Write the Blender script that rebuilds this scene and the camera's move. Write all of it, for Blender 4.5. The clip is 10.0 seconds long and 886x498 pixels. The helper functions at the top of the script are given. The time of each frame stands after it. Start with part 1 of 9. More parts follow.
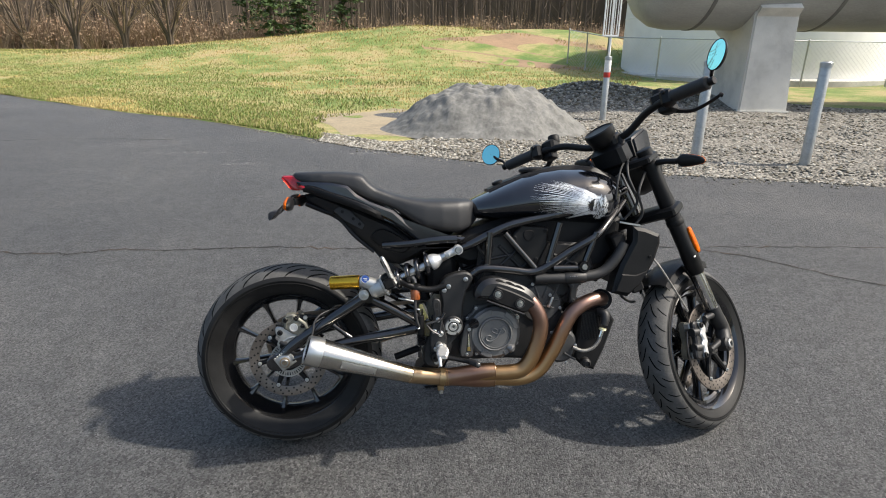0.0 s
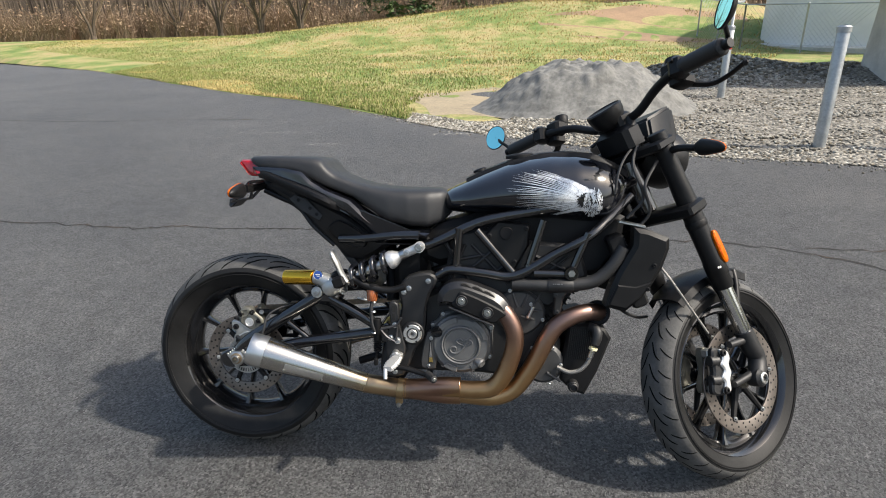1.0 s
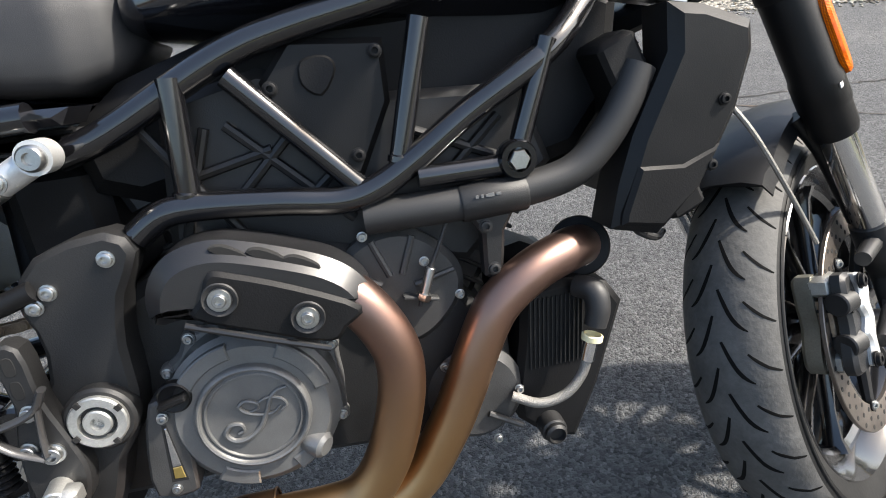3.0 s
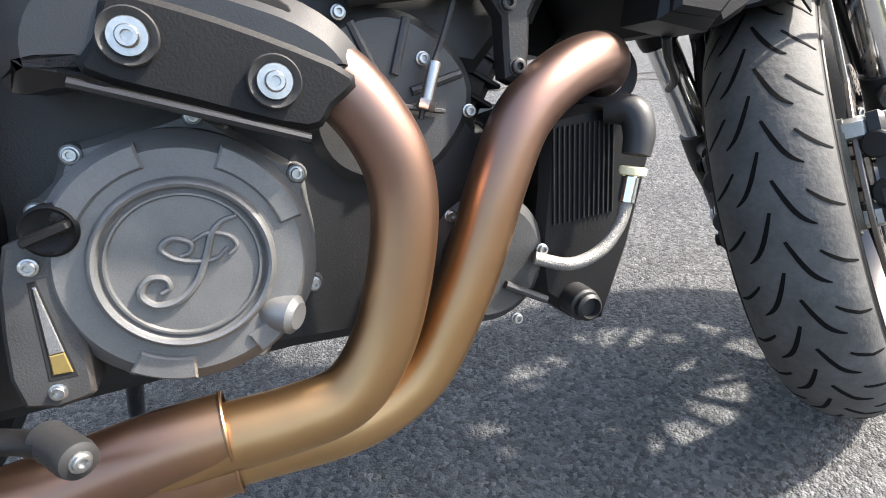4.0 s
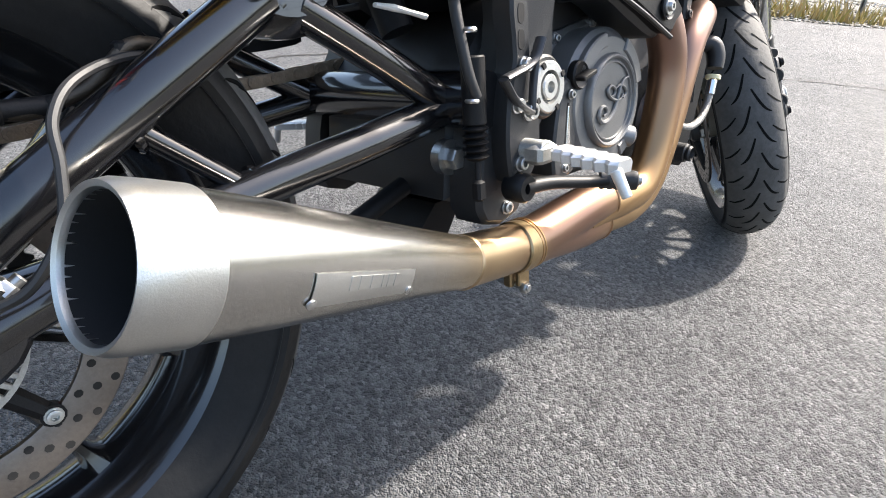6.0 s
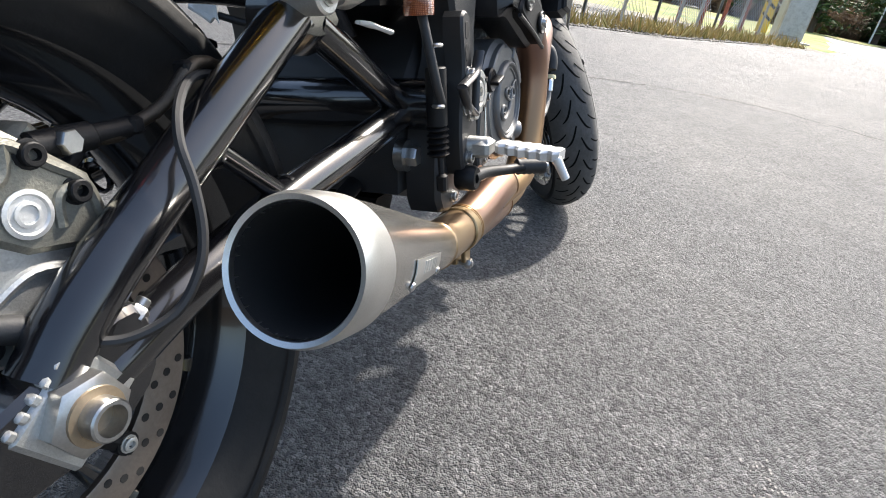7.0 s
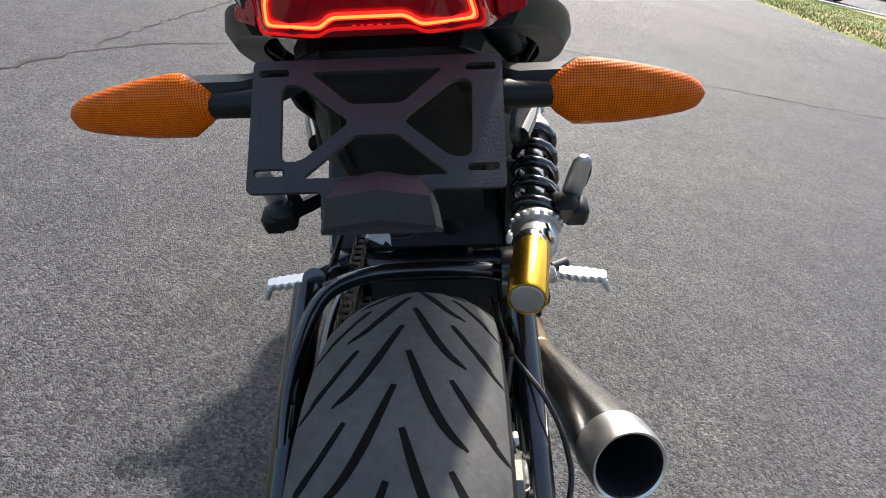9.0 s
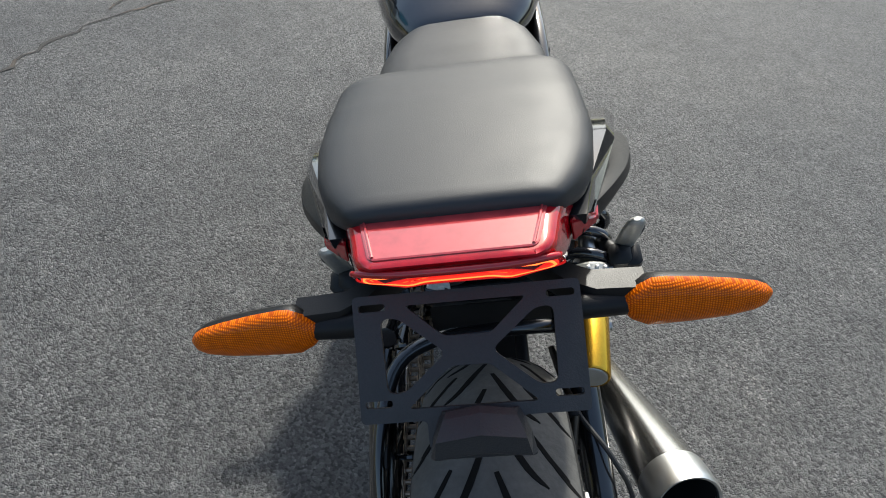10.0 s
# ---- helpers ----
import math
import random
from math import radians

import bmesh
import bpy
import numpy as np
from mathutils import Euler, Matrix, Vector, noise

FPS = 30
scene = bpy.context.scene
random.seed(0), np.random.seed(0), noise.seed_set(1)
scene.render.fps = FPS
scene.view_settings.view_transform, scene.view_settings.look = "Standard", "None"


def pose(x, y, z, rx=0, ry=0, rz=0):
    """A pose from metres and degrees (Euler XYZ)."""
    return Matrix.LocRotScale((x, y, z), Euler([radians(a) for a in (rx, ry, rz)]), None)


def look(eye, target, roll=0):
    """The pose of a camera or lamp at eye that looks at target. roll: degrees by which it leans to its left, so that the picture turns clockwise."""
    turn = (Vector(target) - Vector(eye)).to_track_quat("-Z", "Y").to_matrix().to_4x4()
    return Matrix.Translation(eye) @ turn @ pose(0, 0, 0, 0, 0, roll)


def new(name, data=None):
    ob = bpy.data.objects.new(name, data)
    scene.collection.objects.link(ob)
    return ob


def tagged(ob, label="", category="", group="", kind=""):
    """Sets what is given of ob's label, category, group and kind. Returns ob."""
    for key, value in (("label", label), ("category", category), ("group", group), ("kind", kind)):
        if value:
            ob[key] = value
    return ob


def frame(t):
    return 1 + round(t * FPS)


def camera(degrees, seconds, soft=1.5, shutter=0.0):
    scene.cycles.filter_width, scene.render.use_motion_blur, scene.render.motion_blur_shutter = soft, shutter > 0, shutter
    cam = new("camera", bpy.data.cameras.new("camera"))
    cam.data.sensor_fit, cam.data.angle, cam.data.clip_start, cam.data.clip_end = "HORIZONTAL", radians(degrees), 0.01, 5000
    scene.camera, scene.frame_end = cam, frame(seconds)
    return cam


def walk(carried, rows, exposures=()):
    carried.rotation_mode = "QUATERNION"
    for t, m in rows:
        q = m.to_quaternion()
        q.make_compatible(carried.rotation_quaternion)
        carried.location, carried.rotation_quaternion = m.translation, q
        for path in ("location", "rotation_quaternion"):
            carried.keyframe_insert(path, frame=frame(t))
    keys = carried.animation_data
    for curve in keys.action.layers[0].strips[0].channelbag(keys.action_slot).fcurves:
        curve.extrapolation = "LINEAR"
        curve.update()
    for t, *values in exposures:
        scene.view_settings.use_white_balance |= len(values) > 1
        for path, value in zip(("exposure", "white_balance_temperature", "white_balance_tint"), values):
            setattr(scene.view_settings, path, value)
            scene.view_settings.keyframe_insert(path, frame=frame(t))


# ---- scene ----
cam = camera(75.5, 10.0, 1.0)
PATH = [
    (0, (0.317, -1.727, 1.343), (0.538, 0.142, 0.667), 0.5),
    (0.5, (0.584, -1.717, 1.333), (0.546, 0.151, 0.621), -0.6),
    (1, (0.789, -1.499, 1.306), (0.607, 0.352, 0.57), -1.5),
    (1.5, (0.853, -1.244, 1.21), (0.82, 0.568, 0.363), -1.3),
    (2, (0.833, -0.982, 1.11), (0.893, 0.785, 0.175), -5.1),
    (2.2, (0.827, -0.881, 1.056), (0.929, 0.861, 0.08), -4.8),
    (3.3, (0.826, -0.45, 0.777), (1.188, 1.251, -0.21), -6.2),
    (3.5, (0.809, -0.433, 0.722), (1.234, 1.271, -0.234), -5.8),
    (4, (0.73, -0.433, 0.614), (1.368, 1.21, -0.332), -3.0),
    (4.5, (0.575, -0.459, 0.579), (1.294, 1.131, -0.397), 0.2),
    (5, (0.38, -0.509, 0.585), (1.159, 1.047, -0.401), 1.5),
    (5.5, (0.176, -0.498, 0.602), (1.104, 0.989, -0.362), -0.6),
    (5.7, (0.108, -0.462, 0.607), (1.197, 0.902, -0.37), 2.1),
    (6.8, (-0.134, -0.301, 0.607), (1.494, 0.391, -0.325), 10.1),
    (7, (-0.158, -0.277, 0.614), (1.537, 0.268, -0.297), 11.0),
    (7.3, (-0.216, -0.236, 0.646), (1.527, 0.153, -0.255), 11.8),
    (7.5, (-0.278, -0.208, 0.679), (1.497, 0.057, -0.205), 14.0),
    (8, (-0.399, -0.065, 0.8), (1.386, 0.073, -0.09), 14.0),
    (8.5, (-0.389, 0.079, 0.889), (1.38, 0.094, -0.044), 13.2),
    (9, (-0.348, 0.187, 0.953), (1.351, 0.032, -0.091), 11.9),
    (9.5, (-0.307, 0.234, 1.034), (1.309, 0.066, -0.132), 9.2),
    (10, (-0.248, 0.256, 1.147), (1.238, 0.163, -0.188), 6.2),
]
walk(cam, [(t, look(eye, target, roll)) for t, eye, target, roll in PATH],
     [(0.0, 1.12, 6750, 9), (1.0, 1.16, 6750, 9), (2.0, 1.22, 6750, 9), (2.6, 1.45, 6750, 9), (3.3, 2.15, 6650, 9), (4.0, 2.5, 6700, 10), (4.5, 2.62, 6700, 10), (5.5, 2.42, 6700, 11), (6.8, 1.9, 6600, 10), (8.0, 1.58, 6600, 11), (9.0, 1.46, 6600, 11), (9.5, 1.4, 6600, 11), (10.0, 1.16, 6480, 5)])
SKY, SUN = 0.104, 3.0

# ---- light ----
world = bpy.data.worlds.new("sky")
scene.world = world
world.use_nodes = True
wn = world.node_tree
sky = wn.nodes.new("ShaderNodeTexSky")
sky.sky_type, sky.sun_disc = "NISHITA", False
SUN_DIR = Vector((0.917, -0.155, 1.0)).normalized()
sky.sun_elevation = math.asin(SUN_DIR.z)
sky.sun_rotation = math.atan2(SUN_DIR.x, SUN_DIR.y)
sky.air_density, sky.dust_density, sky.ozone_density = 1.2, 3.0, 1.0
wn.links.new(sky.outputs["Color"], wn.nodes["Background"].inputs["Color"])
wn.nodes["Background"].inputs["Strength"].default_value = SKY
sun_data = bpy.data.lights.new("sun", "SUN")
sun_data.energy, sun_data.angle, sun_data.color = SUN, radians(2.2), (1.0, 0.95, 0.88)
sun = new("sun", sun_data)
sun.matrix_world = look(SUN_DIR * 30, (0, 0, 0))


# ---- materials ----
def node(nt, kind, **values):
    n = nt.nodes.new(kind)
    for key, value in values.items():
        if key in n.inputs:
            n.inputs[key].default_value = value
    return n


def ramp(nt, fac, stops):
    n = nt.nodes.new("ShaderNodeValToRGB")
    n.color_ramp.elements[0].position, n.color_ramp.elements[0].color = stops[0][0], (*stops[0][1], 1)
    n.color_ramp.elements[1].position, n.color_ramp.elements[1].color = stops[-1][0], (*stops[-1][1], 1)
    for p, c in stops[1:-1]:
        n.color_ramp.elements.new(p).color = (*c, 1)
    nt.links.new(fac, n.inputs["Fac"])
    return n


def surface(name, color, rough=0.5, metal=0.0, grain=0.0, grain_scale=300.0, stain=0.25, stain_scale=12.0, coat=0.0,
            dark=None, rough_var=0.12, stretch=(1, 1, 1), spec=0.5, dust=0.0):
    """A plain surface with stains at a coarse scale, grain at a fine one, and relief."""
    m = bpy.data.materials.new(name)
    m.use_nodes = True
    nt = m.node_tree
    b = nt.nodes["Principled BSDF"]
    co = nt.nodes.new("ShaderNodeTexCoord")
    mp = node(nt, "ShaderNodeMapping")
    mp.inputs["Scale"].default_value = stretch
    nt.links.new(co.outputs["Object"], mp.inputs["Vector"])
    big = node(nt, "ShaderNodeTexNoise", Scale=stain_scale, Detail=6.0, Roughness=0.6)
    fine = node(nt, "ShaderNodeTexNoise", Scale=grain_scale, Detail=3.0, Roughness=0.6)
    for n in (big, fine):
        nt.links.new(mp.outputs["Vector"], n.inputs["Vector"])
    dark = dark or tuple(c * (1 - stain) for c in color)
    light = tuple(min(1.0, c * (1 + stain * 0.6) + dust) for c in color)
    r = ramp(nt, big.outputs["Fac"], [(0.28, dark), (0.5, color), (0.74, light)])
    mix = node(nt, "ShaderNodeMix")
    mix.data_type, mix.blend_type = "RGBA", "OVERLAY"
    mix.inputs[0].default_value = min(0.6, 0.15 + grain * 0.4)
    nt.links.new(r.outputs["Color"], mix.inputs[6])
    nt.links.new(fine.outputs["Fac"], mix.inputs[7])
    nt.links.new(mix.outputs[2], b.inputs["Base Color"])
    rr = node(nt, "ShaderNodeMapRange")
    rr.inputs["To Min"].default_value, rr.inputs["To Max"].default_value = max(0.02, rough - rough_var), min(1, rough + rough_var)
    nt.links.new(big.outputs["Fac"], rr.inputs["Value"])
    nt.links.new(rr.outputs["Result"], b.inputs["Roughness"])
    b.inputs["Metallic"].default_value = metal
    b.inputs["Coat Weight"].default_value = coat
    b.inputs["Coat Roughness"].default_value = 0.06
    b.inputs["Specular IOR Level"].default_value = spec
    if grain > 0:
        bump = node(nt, "ShaderNodeBump", Strength=grain, Distance=0.0015)
        nt.links.new(fine.outputs["Fac"], bump.inputs["Height"])
        nt.links.new(bump.outputs["Normal"], b.inputs["Normal"])
    return m


def asphalt():
    m = bpy.data.materials.new("asphalt")
    m.use_nodes = True
    nt = m.node_tree
    b = nt.nodes["Principled BSDF"]
    co = nt.nodes.new("ShaderNodeTexCoord")
    vor = node(nt, "ShaderNodeTexVoronoi", Scale=165.0, Randomness=1.0)
    vor2 = node(nt, "ShaderNodeTexVoronoi", Scale=380.0, Randomness=1.0)
    big = node(nt, "ShaderNodeTexNoise", Scale=0.55, Detail=7.0, Roughness=0.65)
    mid = node(nt, "ShaderNodeTexNoise", Scale=9.0, Detail=5.0, Roughness=0.6)
    fine = node(nt, "ShaderNodeTexNoise", Scale=420.0, Detail=3.0)
    for n in (vor, vor2, big, mid, fine):
        nt.links.new(co.outputs["Object"], n.inputs["Vector"])
    base = ramp(nt, big.outputs["Fac"], [(0.3, (0.088, 0.089, 0.092)), (0.55, (0.12, 0.12, 0.12)), (0.75, (0.155, 0.153, 0.148))])
    stone = ramp(nt, vor.outputs["Color"], [(0.12, (0.17, 0.17, 0.17)), (0.5, (0.45, 0.45, 0.45)), (0.8, (0.68, 0.68, 0.67)), (0.95, (0.95, 0.94, 0.92))])
    mix = node(nt, "ShaderNodeMix")
    mix.data_type, mix.blend_type = "RGBA", "OVERLAY"
    mix.inputs[0].default_value = 1.0
    nt.links.new(base.outputs["Color"], mix.inputs[6])
    nt.links.new(stone.outputs["Color"], mix.inputs[7])
    mix2 = node(nt, "ShaderNodeMix")
    mix2.data_type, mix2.blend_type = "RGBA", "OVERLAY"
    mix2.inputs[0].default_value = 0.38
    nt.links.new(mix.outputs[2], mix2.inputs[6])
    nt.links.new(mid.outputs["Fac"], mix2.inputs[7])
    nt.links.new(mix2.outputs[2], b.inputs["Base Color"])
    height = node(nt, "ShaderNodeMath")
    height.operation = "ADD"
    nt.links.new(vor.outputs["Distance"], height.inputs[0])
    nt.links.new(vor2.outputs["Distance"], height.inputs[1])
    h2 = node(nt, "ShaderNodeMath")
    h2.operation = "MULTIPLY_ADD"
    h2.inputs[1].default_value = -1.0
    nt.links.new(height.outputs[0], h2.inputs[0])
    nt.links.new(fine.outputs["Fac"], h2.inputs[2])
    bump = node(nt, "ShaderNodeBump", Strength=1.0, Distance=0.007)
    nt.links.new(h2.outputs[0], bump.inputs["Height"])
    nt.links.new(bump.outputs["Normal"], b.inputs["Normal"])
    b.inputs["Roughness"].default_value = 0.6
    b.inputs["Specular IOR Level"].default_value = 0.4
    return m


def heat_steel(name, stops, lo, hi, axis="X", rough=0.24, brush=(25, 40, 40), grain=0.03):
    """Brushed steel whose heat tint runs along one axis of the object."""
    m = bpy.data.materials.new(name)
    m.use_nodes = True
    nt = m.node_tree
    b = nt.nodes["Principled BSDF"]
    co = nt.nodes.new("ShaderNodeTexCoord")
    sep = nt.nodes.new("ShaderNodeSeparateXYZ")
    nt.links.new(co.outputs["Object"], sep.inputs["Vector"])
    big = node(nt, "ShaderNodeTexNoise", Scale=22.0, Detail=6.0, Roughness=0.6)
    nt.links.new(co.outputs["Object"], big.inputs["Vector"])
    mp = node(nt, "ShaderNodeMapping")
    mp.inputs["Scale"].default_value = brush
    nt.links.new(co.outputs["Object"], mp.inputs["Vector"])
    fine = node(nt, "ShaderNodeTexNoise", Scale=14.0, Detail=4.0, Roughness=0.7)
    nt.links.new(mp.outputs["Vector"], fine.inputs["Vector"])
    mr = node(nt, "ShaderNodeMapRange")
    mr.inputs["From Min"].default_value, mr.inputs["From Max"].default_value = lo, hi
    nt.links.new(sep.outputs[axis], mr.inputs["Value"])
    add = node(nt, "ShaderNodeMath")
    add.operation = "MULTIPLY_ADD"
    add.inputs[1].default_value = 0.22
    off = node(nt, "ShaderNodeMath")
    off.operation = "SUBTRACT"
    off.inputs[1].default_value = 0.11
    nt.links.new(big.outputs["Fac"], add.inputs[0])
    nt.links.new(mr.outputs["Result"], off.inputs[0])
    nt.links.new(off.outputs[0], add.inputs[2])
    r = ramp(nt, add.outputs[0], stops)
    nt.links.new(r.outputs["Color"], b.inputs["Base Color"])
    rr = node(nt, "ShaderNodeMapRange")
    rr.inputs["To Min"].default_value, rr.inputs["To Max"].default_value = rough - 0.04, rough + 0.07
    nt.links.new(fine.outputs["Fac"], rr.inputs["Value"])
    nt.links.new(rr.outputs["Result"], b.inputs["Roughness"])
    bump = node(nt, "ShaderNodeBump", Strength=grain, Distance=0.0006)
    nt.links.new(fine.outputs["Fac"], bump.inputs["Height"])
    nt.links.new(bump.outputs["Normal"], b.inputs["Normal"])
    b.inputs["Metallic"].default_value = 1.0
    return m


def clear_lens(name, color, rough=0.12, glow=None, glow_strength=0.0, trans=0.5, coat=0.8, ribbed=True):
    m = bpy.data.materials.new(name)
    m.use_nodes = True
    nt = m.node_tree
    b = nt.nodes["Principled BSDF"]
    co = nt.nodes.new("ShaderNodeTexCoord")
    w1, w2 = node(nt, "ShaderNodeTexWave", Scale=170.0, Distortion=1.5), node(nt, "ShaderNodeTexWave", Scale=190.0, Distortion=1.5)
    w1.bands_direction, w2.bands_direction = "Y", "Z"
    noi = node(nt, "ShaderNodeTexNoise", Scale=120.0, Detail=3.0)
    for n in (w1, w2, noi):
        nt.links.new(co.outputs["Object"], n.inputs["Vector"])
    wav = node(nt, "ShaderNodeMath")
    wav.operation = "MULTIPLY"
    nt.links.new(w1.outputs["Fac"], wav.inputs[0])
    nt.links.new(w2.outputs["Fac"], wav.inputs[1])
    r = ramp(nt, noi.outputs["Fac"], [(0.3, tuple(c * 0.75 for c in color)), (0.7, color)])
    grid = node(nt, "ShaderNodeMix")
    grid.data_type, grid.blend_type = "RGBA", "MULTIPLY"
    grid.inputs[0].default_value = 1.0 if ribbed else 0.0
    tint = ramp(nt, wav.outputs[0], [(0.0, (0.5, 0.34, 0.25)), (0.45, (1, 1, 1))])
    nt.links.new(r.outputs["Color"], grid.inputs[6])
    nt.links.new(tint.outputs["Color"], grid.inputs[7])
    nt.links.new(grid.outputs[2], b.inputs["Base Color"])
    b.inputs["Specular IOR Level"].default_value = 0.08 if ribbed else 0.6
    bump = node(nt, "ShaderNodeBump", Strength=0.35 if ribbed else 0.0, Distance=0.001)
    nt.links.new(wav.outputs[0], bump.inputs["Height"])
    nt.links.new(bump.outputs["Normal"], b.inputs["Normal"])
    b.inputs["Roughness"].default_value = rough
    b.inputs["Transmission Weight"].default_value = trans
    b.inputs["Coat Weight"].default_value = coat
    b.inputs["Coat Roughness"].default_value = 0.04
    if glow:
        b.inputs["Emission Color"].default_value = (*glow, 1)
        b.inputs["Emission Strength"].default_value = glow_strength
    return m


def island_mix(name, colors, rough=0.8, grain=0.3, grain_scale=60.0, spec=0.3, sub=0.0):
    """Colour that differs from piece to piece of one mesh."""
    m = bpy.data.materials.new(name)
    m.use_nodes = True
    nt = m.node_tree
    b = nt.nodes["Principled BSDF"]
    geo = nt.nodes.new("ShaderNodeNewGeometry")
    stops = [(i / max(1, len(colors) - 1), c) for i, c in enumerate(colors)]
    r = ramp(nt, geo.outputs["Random Per Island"], stops)
    co = nt.nodes.new("ShaderNodeTexCoord")
    fine = node(nt, "ShaderNodeTexNoise", Scale=grain_scale, Detail=4.0)
    nt.links.new(co.outputs["Object"], fine.inputs["Vector"])
    mix = node(nt, "ShaderNodeMix")
    mix.data_type, mix.blend_type = "RGBA", "OVERLAY"
    mix.inputs[0].default_value = 0.5
    nt.links.new(r.outputs["Color"], mix.inputs[6])
    nt.links.new(fine.outputs["Fac"], mix.inputs[7])
    nt.links.new(mix.outputs[2], b.inputs["Base Color"])
    bump = node(nt, "ShaderNodeBump", Strength=grain, Distance=0.005)
    nt.links.new(fine.outputs["Fac"], bump.inputs["Height"])
    nt.links.new(bump.outputs["Normal"], b.inputs["Normal"])
    b.inputs["Roughness"].default_value = rough
    b.inputs["Specular IOR Level"].default_value = spec
    return m


def pebbles(name, scale, stops):
    """Loose stones seen as one surface: cells of their own colour with hollows between them."""
    m = bpy.data.materials.new(name)
    m.use_nodes = True
    nt = m.node_tree
    b = nt.nodes["Principled BSDF"]
    co = nt.nodes.new("ShaderNodeTexCoord")
    vor = node(nt, "ShaderNodeTexVoronoi", Scale=scale)
    big = node(nt, "ShaderNodeTexNoise", Scale=1.3, Detail=5.0)
    for n in (vor, big):
        nt.links.new(co.outputs["Object"], n.inputs["Vector"])
    r = ramp(nt, vor.outputs["Color"], stops)
    mix = node(nt, "ShaderNodeMix")
    mix.data_type, mix.blend_type = "RGBA", "OVERLAY"
    mix.inputs[0].default_value = 0.6
    nt.links.new(r.outputs["Color"], mix.inputs[6])
    nt.links.new(big.outputs["Fac"], mix.inputs[7])
    nt.links.new(mix.outputs[2], b.inputs["Base Color"])
    bump = node(nt, "ShaderNodeBump", Strength=1.0, Distance=0.03)
    bump.invert = True
    nt.links.new(vor.outputs["Distance"], bump.inputs["Height"])
    nt.links.new(bump.outputs["Normal"], b.inputs["Normal"])
    b.inputs["Roughness"].default_value = 0.85
    return m


def patchy(name, stops, scale):
    """Turf in patches of several colours, with fine grain."""
    m = bpy.data.materials.new(name)
    m.use_nodes = True
    nt = m.node_tree
    b = nt.nodes["Principled BSDF"]
    co = nt.nodes.new("ShaderNodeTexCoord")
    big = node(nt, "ShaderNodeTexNoise", Scale=scale, Detail=9.0, Roughness=0.68)
    fine = node(nt, "ShaderNodeTexNoise", Scale=22.0, Detail=4.0, Roughness=0.7)
    for n in (big, fine):
        nt.links.new(co.outputs["Object"], n.inputs["Vector"])
    r = ramp(nt, big.outputs["Fac"], stops)
    mix = node(nt, "ShaderNodeMix")
    mix.data_type, mix.blend_type = "RGBA", "OVERLAY"
    mix.inputs[0].default_value = 0.8
    nt.links.new(r.outputs["Color"], mix.inputs[6])
    nt.links.new(fine.outputs["Fac"], mix.inputs[7])
    nt.links.new(mix.outputs[2], b.inputs["Base Color"])
    bump = node(nt, "ShaderNodeBump", Strength=0.8, Distance=0.03)
    nt.links.new(fine.outputs["Fac"], bump.inputs["Height"])
    nt.links.new(bump.outputs["Normal"], b.inputs["Normal"])
    b.inputs["Roughness"].default_value = 0.95
    return m


ASPHALT = asphalt()
GLOSS = surface("gloss_black_paint", (0.006, 0.0065, 0.009), 0.16, 0, 0, coat=0.9, stain=0.2, rough_var=0.05)
FRAME_BLACK = surface("frame_black", (0.005, 0.005, 0.006), 0.2, 0, 0.02, 500, coat=0.8, stain=0.25, rough_var=0.08, spec=0.6)
SATIN = surface("satin_black_plastic", (0.007, 0.007, 0.0075), 0.42, 0, 0.15, 900, stain=0.35, spec=0.26)
SHIELD = surface("satin_heat_shield", (0.014, 0.014, 0.015), 0.36, 0, 0.12, 900, stain=0.3, spec=0.55)
POWDER = surface("grey_black_powder_coat", (0.028, 0.028, 0.03), 0.5, 0, 0.3, 700, stain=0.25, stain_scale=30, spec=0.4)
DULL = surface("dull_black", (0.006, 0.006, 0.0065), 0.55, 0, 0.2, 500, stain=0.4, spec=0.25)
ENGINE = surface("engine_black_casting", (0.014, 0.014, 0.0145), 0.5, 0.05, 0.22, 700, stain=0.3, stain_scale=20)
COVER = surface("grey_magnesium_casting", (0.155, 0.155, 0.153), 0.45, 0.5, 0.2, 900, stain=0.22, stain_scale=18)
# Dark casting grey; on the alternator and pump covers it also carries their shade.
COVER_DARK = surface("dark_grey_casting", (0.06, 0.06, 0.06), 0.48, 0.4, 0.25, 700, stain=0.3, stain_scale=18)
COVER_HI = surface("worn_grey_casting_edge", (0.2, 0.2, 0.2), 0.4, 0.6, 0.1, 900, stain=0.2)
TAIL_PLASTIC = surface("moulded_black_plastic", (0.016, 0.016, 0.017), 0.5, 0, 0.35, 600, stain=0.4, stain_scale=18, spec=0.35)
SEAT_MAT = surface("black_vinyl", (0.02, 0.0206, 0.0225), 0.5, 0, 0.16, 1400, stain=0.25, stain_scale=22, spec=0.45)
RUBBER = surface("tyre_rubber", (0.012, 0.012, 0.012), 0.5, 0, 0.25, 160, stain=0.35, stain_scale=14, dust=0.0015, spec=0.2)
TREAD = surface("worn_tread_rubber", (0.068, 0.067, 0.064), 0.75, 0, 0.5, 130, stain=0.3, stain_scale=18, dust=0.012)
# Near-black of the tread strips: the shade inside grooves, put into the colour.
GROOVE_SHADE = surface("groove_shade_black", (0.006, 0.006, 0.006), 0.9, 0, 0.2, 220, spec=0.1)
RIM_BLACK = surface("wheel_black", (0.007, 0.007, 0.0075), 0.18, 0, 0.02, 400, coat=0.9, stain=0.4)
STEEL = surface("plain_steel", (0.55, 0.55, 0.54), 0.3, 1, 0.08, 300, stain=0.2)
